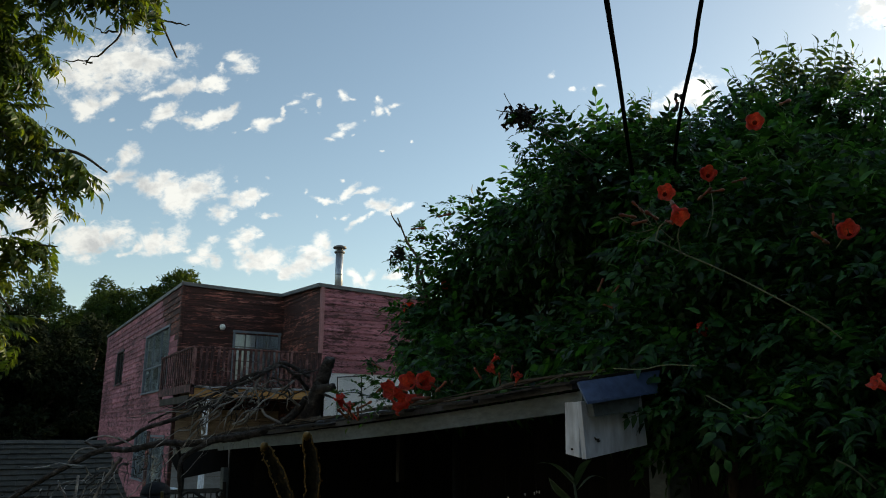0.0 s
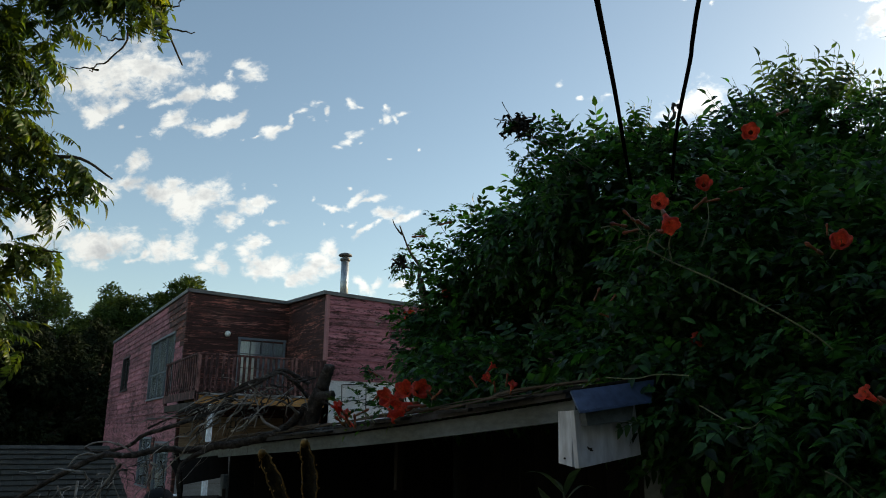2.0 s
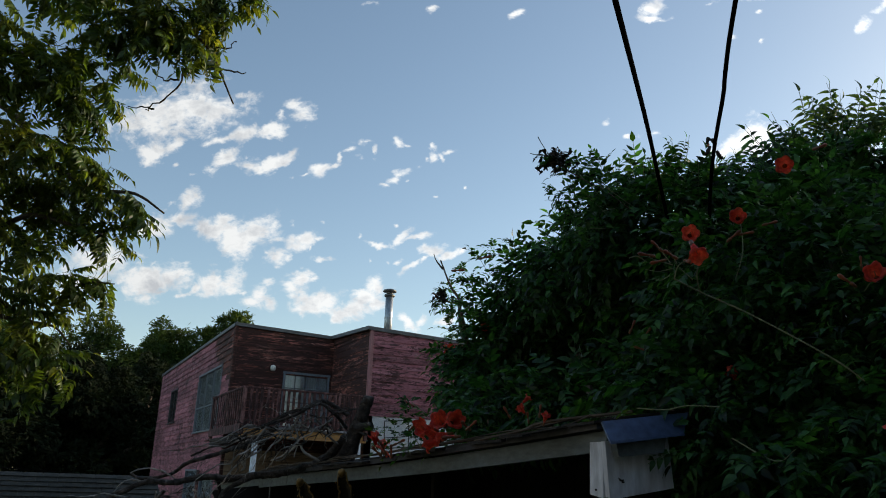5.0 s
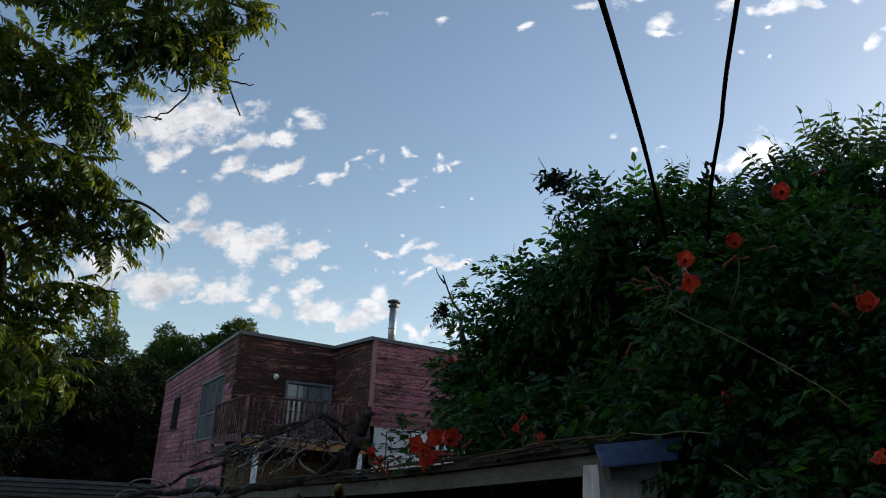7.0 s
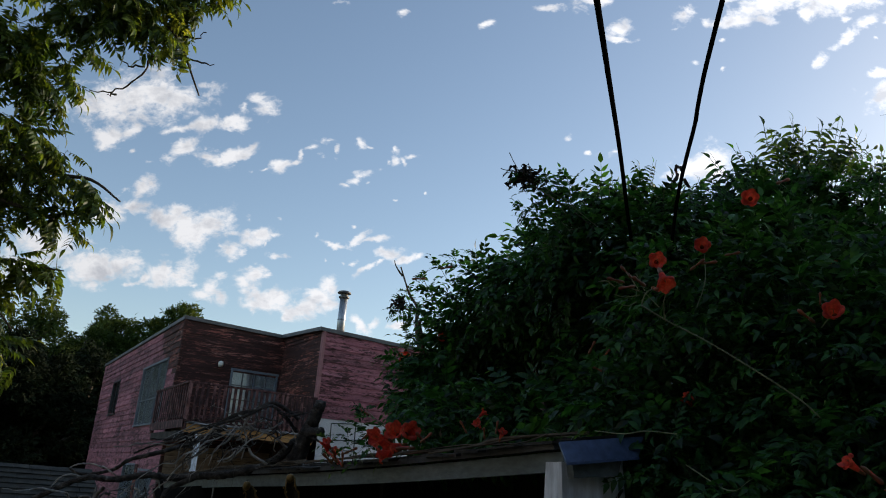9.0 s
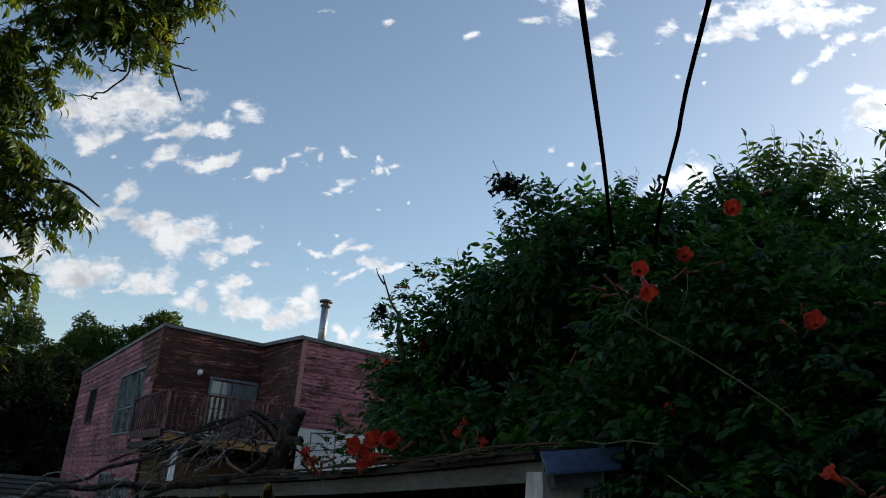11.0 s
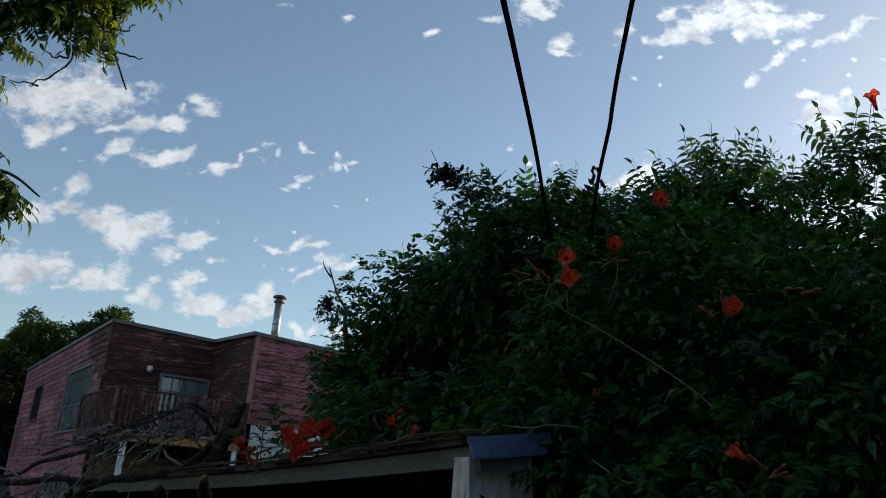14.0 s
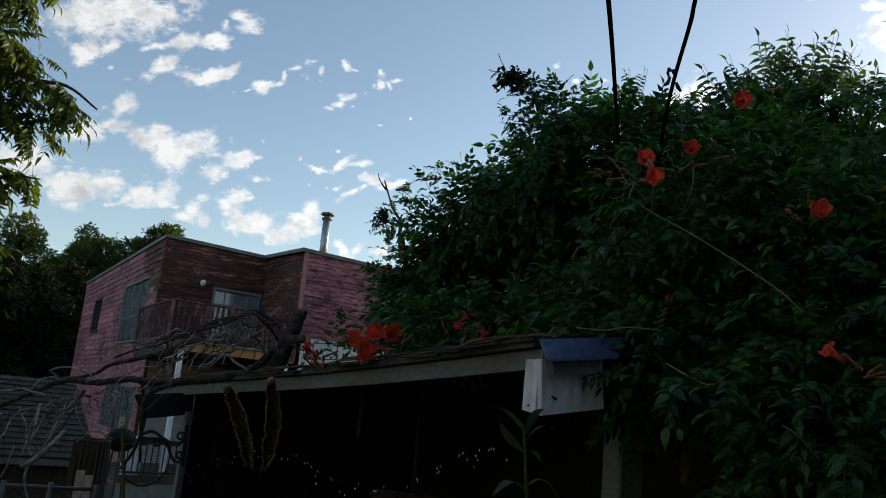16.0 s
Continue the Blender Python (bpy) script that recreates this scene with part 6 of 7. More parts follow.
part("flower_stalk", tube(curve([(1.486, 1.447, 2.009), (1.47, 1.466, 1.998), (1.44, 1.465, 2.0)], 4), [0.0016 - 0.0001 * i for i in range(9)], 5), M_STEM, vine)
part("flower_stalk", tube(curve([(1.529, 1.408, 1.996), (1.509, 1.419, 2.017), (1.492, 1.428, 2.036)], 4), [0.0016 - 0.0001 * i for i in range(9)], 5), M_STEM, vine)
part("runner", tube(curve([(1.655, 1.796, 1.694), (1.69, 1.71, 1.687), (1.707, 1.636, 1.695), (1.738, 1.546, 1.688)], 5), 0.0016, 5), M_STEM, vine)

# ---- dead tree limb lying across the shed roof ----
dead = thing("dead_limb", "grey dead tree limb with bare tangled twigs on the shed roof", "branch")
rd = random.Random(17)


def limb(pts, r0, r1, mat=M_BARK, name="branch", sides=9, knots=0.2, label=""):
    line = curve(pts, 9)
    n = len(line)
    line = [p + Vector((rd.gauss(0, 1), rd.gauss(0, 1), rd.gauss(0, 1))) * 0.06 * (r0 + (r1 - r0) * i / n) for i, p in enumerate(line)]
    part(name, tube(line, [r0 + (r1 - r0) * i / (n - 1) for i in range(n)], sides, knots=knots, rng=rd), mat, dead, label, True)
    return line


limb([(1.927, 4.698, 1.968), (1.901, 4.746, 1.848), (1.87, 4.807, 1.693), (1.838, 4.865, 1.552)], 0.034, 0.062, name="trunk_stub", sides=14, knots=0.07, label="thick broken grey trunk stub")
limb([(1.86, 4.769, 1.77), (1.926, 4.632, 1.779)], 0.035, 0.025, name="cut_stub")
limb([(1.833, 4.822, 1.718), (1.725, 4.924, 1.576), (1.564, 5.042, 1.495), (1.381, 5.159, 1.459), (1.197, 5.275, 1.43), (1.061, 5.293, 1.437), (0.872, 5.356, 1.395), (0.712, 5.391, 1.392), (0.509, 5.482, 1.281), (0.315, 5.632, 1.145), (0.041, 5.85, 0.941)], 0.027, 0.014, label="long grey main limb")
limb([(1.551, 5.445, 1.791), (1.364, 5.588, 1.668), (1.151, 5.619, 1.578), (1.009, 5.718, 1.522), (0.919, 5.791, 1.446), (0.758, 5.896, 1.408), (0.672, 5.939, 1.438)], 0.018, 0.008)
limb([(1.35, 5.177, 1.458), (1.194, 5.236, 1.361), (1.155, 5.222, 1.279), (1.183, 5.254, 1.099), (1.21, 5.284, 0.934)], 0.017, 0.01)
limb([(1.848, 4.848, 1.852), (1.777, 4.871, 1.898), (1.68, 4.902, 1.939), (1.582, 4.938, 1.894), (1.452, 4.982, 1.831), (1.337, 5.071, 1.753), (1.245, 5.147, 1.711)], 0.016, 0.006, M_BARK, knots=0.3)
limb([(1.843, 4.855, 1.773), (1.718, 4.788, 1.865), (1.622, 4.817, 1.913), (1.505, 4.861, 1.84), (1.391, 4.95, 1.785), (1.276, 5.036, 1.729), (1.205, 5.158, 1.675), (1.079, 5.29, 1.627), (0.967, 5.363, 1.563)], 0.012, 0.006, M_BARK, knots=0.3)
limb([(1.781, 4.829, 1.664), (1.678, 4.811, 1.731), (1.56, 4.848, 1.764), (1.456, 4.876, 1.839)], 0.009, 0.004, M_TWIG, knots=0.3)
limb([(1.551, 4.843, 1.887), (1.5, 4.866, 1.781), (1.526, 4.863, 1.687), (1.513, 4.87, 1.573)], 0.008, 0.004, M_TWIG, knots=0.3)
limb([(1.664, 4.82, 1.557), (1.57, 4.851, 1.608), (1.541, 4.859, 1.653), (1.503, 4.872, 1.632), (1.448, 4.89, 1.563), (1.41, 4.901, 1.549)], 0.009, 0.004, M_TWIG, knots=0.3)
limb([(1.461, 4.879, 1.763), (1.418, 4.896, 1.676), (1.357, 4.915, 1.623), (1.331, 4.923, 1.521)], 0.007, 0.003, M_TWIG, knots=0.3)
limb([(1.344, 4.965, 1.756), (1.3, 4.98, 1.686), (1.248, 4.995, 1.63), (1.238, 4.999, 1.504)], 0.007, 0.003, M_TWIG, knots=0.3)
limb([(1.648, 4.808, 1.924), (1.562, 4.787, 1.883), (1.44, 4.828, 1.85), (1.329, 4.916, 1.774), (1.194, 5.056, 1.721)], 0.006, 0.003, M_BARK, knots=0.3)
limb([(1.719, 4.788, 1.855), (1.801, 4.757, 1.874), (1.874, 4.78, 1.896)], 0.008, 0.005, M_BARK, knots=0.3)
limb([(1.858, 4.743, 1.751), (1.899, 4.673, 1.732), (1.927, 4.609, 1.709)], 0.01, 0.005, M_BARK, knots=0.3)
limb([(0.834, 5.409, 1.346), (0.737, 5.449, 1.18), (0.678, 5.473, 0.987), (0.594, 5.442, 0.835), (0.643, 5.457, 0.654)], 0.011, 0.007, M_TWIG, knots=0.35)
limb([(0.612, 5.572, 1.234), (0.601, 5.497, 1.082), (0.586, 5.479, 0.947)], 0.009, 0.004, M_TWIG)
limb([(0.461, 4.878, 1.023), (0.445, 4.918, 0.9), (0.418, 4.95, 0.837)], 0.006, 0.005, M_TWIG)
limb([(0.71, 4.942, 1.119), (0.647, 4.945, 1.036), (0.609, 4.945, 0.983), (0.523, 4.946, 0.906)], 0.012, 0.016, M_TWIG, "twig", 6, 0.35)
limb([(0.589, 4.961, 1.194), (0.561, 4.959, 1.108), (0.538, 4.956, 1.029), (0.559, 4.949, 0.972)], 0.004, 0.003, M_TWIG, "twig", 6, 0.35)
limb([(0.527, 4.964, 1.141), (0.525, 4.96, 1.067), (0.512, 4.955, 0.992), (0.469, 4.954, 0.938)], 0.003, 0.002, M_TWIG, "twig", 6, 0.35)
limb([(0.834, 5.026, 1.114), (0.898, 5.016, 1.119), (0.938, 5.008, 1.097), (0.976, 5.0, 1.084)], 0.006, 0.003, M_TWIG, "twig", 6, 0.35)
limb([(0.545, 5.57, 1.318), (0.59, 5.568, 1.38), (0.649, 5.561, 1.404), (0.72, 5.502, 1.387)], 0.005, 0.006, M_TWIG, "twig", 6, 0.35)
limb([(0.629, 5.564, 1.442), (0.676, 5.559, 1.467), (0.758, 5.548, 1.477), (0.818, 5.439, 1.457)], 0.004, 0.006, M_TWIG, "twig", 6, 0.35)
limb([(0.804, 5.441, 1.471), (0.853, 5.433, 1.443), (0.901, 5.425, 1.415)], 0.005, 0.004, M_TWIG, "twig", 6, 0.35)
limb([(0.79, 5.441, 1.339), (0.783, 5.439, 1.261), (0.743, 5.442, 1.21), (0.733, 5.441, 1.17)], 0.005, 0.003, M_TWIG, "twig", 6, 0.35)
limb([(0.638, 5.256, 1.261), (0.616, 5.257, 1.229), (0.593, 5.259, 1.217)], 0.004, 0.003, M_TWIG, "twig", 6, 0.35)
limb([(0.547, 4.96, 1.185), (0.533, 4.959, 1.149), (0.51, 4.957, 1.09)], 0.005, 0.004, M_TWIG, "twig", 6, 0.35)
limb([(1.495, 4.874, 1.652), (1.447, 4.89, 1.583), (1.378, 4.91, 1.549)], 0.007, 0.005, M_TWIG, "twig", 6, 0.35)
limb([(1.237, 5.05, 1.597), (1.227, 5.053, 1.555), (1.25, 5.048, 1.504), (1.229, 5.053, 1.48)], 0.012, 0.006, M_TWIG, "twig", 6, 0.35)
limb([(1.278, 5.04, 1.573), (1.307, 5.031, 1.625), (1.358, 5.017, 1.653)], 0.006, 0.004, M_TWIG, "twig", 6, 0.35)
for k in range(105):
    # curled brittle twigs in the tangle over the roof, the last ones under the limb
    over, along = k < 70, rd.random()
    if over:
        base = Vector((1.209, 5.106, 1.688)).lerp(Vector((1.771, 4.824, 1.834)), along)
    else:
        base = Vector((0.315, 5.631, 1.152)).lerp(Vector((1.186, 5.223, 1.423)), along)
    base += Vector((rd.gauss(0, 0.04), rd.gauss(0, 0.1), rd.gauss(-0.02, 0.035) if over else -0.02))
    pts, q = [base], base.copy()
    rt0 = rd.choice((0.0025, 0.003, 0.004, 0.007))
    step = Vector((rd.gauss(-0.03, 0.045), rd.gauss(0, 0.05), rd.gauss(0, 0.035) - (0.035 if over else 0.05)))
    for j in range(4):
        q = q + step + Vector((rd.gauss(0, 0.032), rd.gauss(0, 0.03), rd.gauss(0, 0.038)))
        pts.append(q.copy())
    line = [p + Vector((rd.gauss(0, 0.006), rd.gauss(0, 0.006), rd.gauss(0, 0.006))) for p in curve(pts, 3)]
    part("twig", tube(line, [rt0 * (1 - 0.75 * i / 13) * rd.uniform(0.7, 1.3) for i in range(13)], 5), M_TWIG if rd.random() < 0.35 else M_BARK, dead)

# ---- tree with feather leaves over the yard ----
rt = random.Random(44)
TREE_T = [pinnate(rt, 0.52, rt.choice((7, 8, 9)), 0.14, 0.05, 0.5, 0.0, rt.uniform(0.1, 0.4), 4, 0.35, (1.0, 1.35)) for _ in range(7)]
tree = thing("yard_tree", "tree with drooping yellow-green feather leaves and a dark trunk", "tree")
TX, TY = -3.9, 9.6
part("trunk", tube(curve([(TX, TY, ground_height(TX, TY) - 0.1), (TX + 0.1, TY, 1.2), (TX - 0.1, TY + 0.1, 3.2), (TX + 0.3, TY - 0.1, 5.6), (TX + 0.2, TY, 8.0)], 4), [0.24] * 5 + [0.2] * 4 + [0.15] * 4 + [0.1] * 4, 12, knots=0.08, rng=rt), M_TREEBARK, tree, "", True)
ORIGIN = Vector((TX + 0.2, TY, 4.2))
limbs = []
def tree_limb(r, *pts):
    line = curve([ORIGIN] + list(pts) if pts[0][0] < -2.4 else pts, 5)
    limbs.append(line)
    n = len(line)
    part("limb", tube(line, [r * (1 - 0.85 * i / n) for i in range(n)], 7, knots=0.1, rng=rt), M_TREEBARK, tree, "", True)


tree_limb(0.06, (-1.371, 10.212, 2.565), (-0.666, 9.469, 3.048), (-0.628, 9.267, 3.578), (-0.699, 9.222, 3.808), (-0.406, 8.897, 4), (-0.015, 8.729, 3.936), (0.328, 8.595, 3.84))
tree_limb(0.03, (-0.666, 9.469, 3.048), (-0.319, 9.334, 2.951), (0.017, 9.185, 2.912), (0.218, 9.154, 2.719))
tree_limb(0.03, (-0.644, 9.397, 3.225), (-0.091, 9.239, 2.906), (0.05, 8.967, 3.158), (0.259, 8.801, 3.343), (0.524, 8.564, 3.32))
tree_limb(0.022, (-0.189, 9.309, 2.841), (-0.026, 9.328, 2.558), (0.137, 9.348, 2.274))
tree_limb(0.05, (-1.701, 9.623, 5.398), (-0.862, 9.039, 5.235), (-0.302, 8.86, 4.63), (0.19, 8.609, 4.329), (0.58, 8.432, 4.293), (0.889, 8.347, 4.106))
tree_limb(0.04, (-1.769, 9.53, 5.762), (-0.795, 8.818, 5.779), (-0.314, 8.537, 5.579), (0.049, 8.467, 5.274))
tree_limb(0.045, (-1.86, 9.193, 6.862), (-0.552, 8.424, 6.573), (0.278, 8.011, 6.265), (0.761, 7.849, 6.056), (1.052, 7.784, 5.836), (1.376, 7.816, 5.291))
tree_limb(0.035, (-0.574, 8.394, 6.692), (0.443, 7.825, 6.572), (1.134, 7.537, 6.434), (1.49, 7.408, 6.306))
tree_limb(0.04, (-1.175, 9.572, 4.472), (-0.631, 9.027, 4.611), (-0.07, 8.66, 4.548), (0.277, 8.525, 4.451))
for pts in (((0.865, 7.94, 5.647), (0.811, 8.019, 5.496), (0.679, 8.148, 5.31), (0.529, 8.251, 5.224), (0.373, 8.325, 5.227)), ((0.794, 8.018, 5.524), (0.668, 8.081, 5.517), (0.553, 8.109, 5.599)),
            ((1.167, 7.788, 5.665), (1.283, 7.741, 5.636), (1.444, 7.672, 5.61)), ((1.101, 7.749, 5.868), (1.211, 7.694, 5.875), (1.294, 7.633, 5.933)), ((0.616, 8.215, 5.206), (0.574, 8.23, 5.221), (0.544, 8.251, 5.202)),
            ((-0.075, 9.363, 2.526), (0.034, 9.359, 2.386), (0.14, 9.352, 2.257))):
    part("bare_twig", tube([q + Vector((rt.gauss(0, 0.012), 0, rt.gauss(0, 0.012))) for q in curve(pts, 4)], [0.012 - 0.007 * i / (4 * len(pts) - 3) for i in range(4 * len(pts) - 3)], 5, knots=0.3, rng=rt), M_TREEBARK, tree, "dark bare twig")
TCL = []
clump(TCL, (-0.69, 8.11, 5.41), 0.198)
clump(TCL, (-0.43, 7.97, 5.37), 0.227)
clump(TCL, (-0.26, 8.06, 5.57), 0.165)
clump(TCL, (-0.44, 8.11, 5.18), 0.195)
clump(TCL, (-0.64, 8.10, 5.14), 0.195)
clump(TCL, (-0.17, 8.25, 5.17), 0.185)
clump(TCL, (0.04, 8.54, 5.30), 0.136)
clump(TCL, (-0.18, 8.63, 5.04), 0.136)
clump(TCL, (0.11, 8.51, 5.08), 0.108)
clump(TCL, (0.17, 8.00, 5.23), 0.090)
clump(TCL, (-0.22, 8.24, 5.42), 0.133)
clump(TCL, (-0.05, 7.80, 5.77), 0.227)
clump(TCL, (0.24, 7.67, 5.71), 0.217)
clump(TCL, (0.51, 7.51, 5.73), 0.214)
clump(TCL, (0.78, 7.50, 5.76), 0.189)
clump(TCL, (0.99, 7.79, 6.13), 0.186)
clump(TCL, (1.11, 7.60, 6.21), 0.145)
clump(TCL, (1.34, 7.44, 6.27), 0.078)
clump(TCL, (1.00, 7.89, 5.80), 0.105)
clump(TCL, (0.20, 7.59, 5.88), 0.256)
clump(TCL, (0.63, 7.48, 5.99), 0.255)
clump(TCL, (0.99, 7.39, 6.32), 0.259)
clump(TCL, (-0.04, 8.25, 5.62), 0.121)
clump(TCL, (0.23, 8.25, 5.67), 0.094)
clump(TCL, (1.38, 7.36, 6.45), 0.105)
clump(TCL, (0.31, 7.31, 6.12), 0.284)
clump(TCL, (-0.14, 7.79, 6.24), 0.299)
clump(TCL, (-0.59, 7.99, 6.17), 0.271)
clump(TCL, (-0.89, 8.14, 5.78), 0.135)
clump(TCL, (-0.52, 8.42, 4.60), 0.262)
clump(TCL, (-0.26, 8.54, 4.72), 0.186)
clump(TCL, (-0.01, 8.25, 4.58), 0.154)
clump(TCL, (-0.48, 9.04, 4.42), 0.278)
clump(TCL, (-0.19, 8.92, 4.45), 0.274)
clump(TCL, (0.07, 8.64, 4.42), 0.200)
clump(TCL, (0.24, 8.40, 4.45), 0.117)
clump(TCL, (0.42, 8.84, 4.38), 0.109)
clump(TCL, (0.26, 8.69, 4.20), 0.173)
clump(TCL, (-0.04, 9.02, 4.13), 0.206)
clump(TCL, (-0.32, 9.04, 4.16), 0.234)
clump(TCL, (0.56, 8.57, 4.19), 0.092)
clump(TCL, (0.71, 8.47, 4.13), 0.052)
clump(TCL, (0.41, 8.74, 3.99), 0.120)
clump(TCL, (0.52, 8.64, 3.83), 0.065)
clump(TCL, (0.19, 8.51, 3.88), 0.090)
clump(TCL, (0.08, 8.66, 3.83), 0.065)
clump(TCL, (-0.42, 9.14, 3.82), 0.152)
clump(TCL, (-0.36, 8.66, 3.53), 0.130)
clump(TCL, (-0.14, 8.58, 3.64), 0.052)
clump(TCL, (-0.07, 9.05, 3.43), 0.122)
clump(TCL, (0.14, 8.76, 3.38), 0.131)
clump(TCL, (0.36, 8.88, 3.41), 0.106)
clump(TCL, (0.48, 8.82, 3.36), 0.046)
clump(TCL, (0.17, 8.83, 3.24), 0.059)
clump(TCL, (-0.21, 9.36, 3.37), 0.098)
clump(TCL, (-0.30, 8.87, 3.11), 0.145)
clump(TCL, (-0.24, 9.04, 2.94), 0.147)
clump(TCL, (-0.10, 8.86, 2.96), 0.066)
clump(TCL, (0.05, 9.17, 2.79), 0.095)
clump(TCL, (0.16, 8.93, 2.57), 0.079)
clump(TCL, (0.25, 8.98, 2.44), 0.046)
clump(TCL, (-0.09, 9.29, 2.73), 0.123)
clump(TCL, (-0.21, 9.02, 2.68), 0.166)
clump(TCL, (0.04, 9.16, 2.56), 0.067)
clump(TCL, (-0.19, 9.47, 2.44), 0.125)
clump(TCL, (-0.06, 8.91, 2.20), 0.078)
clump(TCL, (-1.02, 8.09, 5.13), 0.326)
clump(TCL, (-0.91, 8.47, 4.54), 0.396)
clump(TCL, (-0.81, 9.06, 3.96), 0.412)
clump(TCL, (-0.66, 9.12, 3.27), 0.306)
clump(TCL, (-0.53, 8.97, 2.56), 0.297)
clump(TCL, (-1.14, 8.02, 5.68), 0.333)
clump(TCL, (-1.88, 9.654, 6.232), 0.8)
clump(TCL, (-1.508, 10.054, 4.558), 0.8)
clump(TCL, (-1.24, 10.419, 3.129), 0.7)
clump(TCL, (-0.812, 8.722, 7.424), 0.7)
clump(TCL, (0.524, 7.88, 7.307), 0.6)
clump(TCL, (-2.796, 10.839, 5.107), 1.0)



def feather_pose(p, d, size):
    """A hanging feather leaf whose middle is at p; it grows outwards and droops."""
    out = Vector((d.x + 0.25, d.y * 0.7, d.z * 0.4 - 0.15)).normalized()
    return leaf_pose(p - out * 0.24 * size, out, rt, size, 0.15, 0.5)


spots = []
for c in TCL:
    for _ in range(int(3 + 20 * (min(c.r, 0.9) / 0.24) ** 1.9)):
        d = Vector((rt.gauss(0, 1), rt.gauss(0, 1), rt.gauss(0, 1))).normalized()
        spots.append((c.c + d * c.r * (1 - 0.8 * rt.random() ** 1.5), d))
single = sorted(range(len(spots)), key=lambda i: (spots[i][0] - Vector((2.0, 7.6, 4.2))).length)[:220]
chosen = set(single)
joined("foliage", TREE_T, [feather_pose(p, d, 0.8) for i, (p, d) in enumerate(spots) if i not in chosen], M_TREELEAF, tree, "yellow-green feather leaves")
tree_meshes = [template_mesh("leaf", t, M_TREELEAF) for t in TREE_T]
for i in single:
    ob = new("leaf", tree_meshes[i % len(tree_meshes)])
    ob.parent, ob.matrix_basis = tree, feather_pose(*spots[i], 0.78)

# leaves along the crown's open edge, each from its twig to its tip
def edge_leaf(base, tip):
    for k in range(1):
        b = Vector(base) + Vector((rt.gauss(0, 0.05), rt.gauss(0, 0.1), rt.gauss(0, 0.05))) * k
        t = Vector(tip) + Vector((rt.gauss(0, 0.1), rt.gauss(0, 0.1), rt.gauss(0, 0.1))) * k
        ob = new("leaf", tree_meshes[rt.randrange(len(tree_meshes))])
        ob.parent, ob.matrix_basis = tree, grown(b, t, 0.56, rt, rt.gauss(0, 0.35))


edge_leaf((0.266, 8.561, 4.362), (0.968, 8.247, 3.946))
edge_leaf((0.284, 8.484, 4.557), (0.544, 8.269, 4.478))
edge_leaf((0.369, 8.499, 4.398), (0.829, 8.257, 4.112))
edge_leaf((0.228, 8.661, 4.126), (0.564, 8.597, 3.506))
edge_leaf((0.174, 8.739, 3.976), (0.448, 8.639, 3.546))
edge_leaf((0.076, 8.758, 4.058), (0.221, 8.7, 3.689))
edge_leaf((-0.373, 9.037, 3.886), (-0.066, 8.839, 3.689))
edge_leaf((-0.297, 9.161, 3.421), (0.173, 8.784, 3.512))
edge_leaf((0.028, 8.996, 3.44), (0.598, 8.643, 3.323))
edge_leaf((-0.07, 9.066, 3.376), (0.459, 8.754, 3.199))
edge_leaf((-0.221, 9.163, 3.308), (0.187, 8.904, 3.148))
edge_leaf((-0.254, 9.322, 2.896), (0.122, 9.065, 2.774))
edge_leaf((-0.113, 9.311, 2.729), (0.339, 9.112, 2.335))
edge_leaf((-0.145, 9.368, 2.61), (0.213, 9.12, 2.489))
edge_leaf((-0.243, 9.438, 2.545), (0.127, 9.223, 2.311))
edge_leaf((1.11, 7.483, 6.287), (1.526, 7.186, 6.226))
edge_leaf((1.202, 7.457, 6.234), (1.438, 7.286, 6.059))
edge_leaf((1.018, 7.662, 5.901), (1.064, 7.737, 5.284))
edge_leaf((0.921, 7.731, 5.837), (0.854, 7.791, 5.422))
edge_leaf((1.045, 7.648, 5.902), (1.179, 7.633, 5.424))
edge_leaf((-0.298, 8.45, 5.473), (0.162, 8.229, 5.127))
edge_leaf((-0.336, 8.5, 5.383), (0.145, 8.326, 4.872))
edge_leaf((-0.428, 8.475, 5.582), (-0.088, 8.308, 5.252))
edge_leaf((-0.754, 8.538, 5.856), (-0.399, 8.285, 5.755))
edge_leaf((-1.123, 8.542, 6.363), (-0.641, 8.315, 6.007))
edge_leaf((-0.005, 8.647, 4.493), (0.51, 8.343, 4.314))
edge_leaf((0.461, 8.472, 4.345), (0.724, 8.335, 4.037))
edge_leaf((0.331, 8.7, 3.868), (0.506, 8.618, 3.526))
edge_leaf((-0.59, 9.167, 3.815), (-0.272, 8.979, 3.573))
edge_leaf((1.116, 7.44, 6.405), (1.432, 7.197, 6.325))
edge_leaf((0.742, 7.741, 6.061), (0.745, 7.762, 5.659))
edge_leaf((0.547, 7.88, 5.932), (0.547, 7.892, 5.561))
edge_leaf((0.276, 8.017, 5.916), (0.391, 7.961, 5.581))
edge_leaf((-0.254, 9.017, 3.775), (-0.036, 8.88, 3.529))
edge_leaf((-0.449, 9.36, 3.061), (-0.121, 9.084, 3.061))
edge_leaf((-0.362, 9.58, 2.304), (-0.057, 9.373, 2.138))
edge_leaf((-0.394, 9.738, 1.892), (-0.196, 9.483, 2.014))



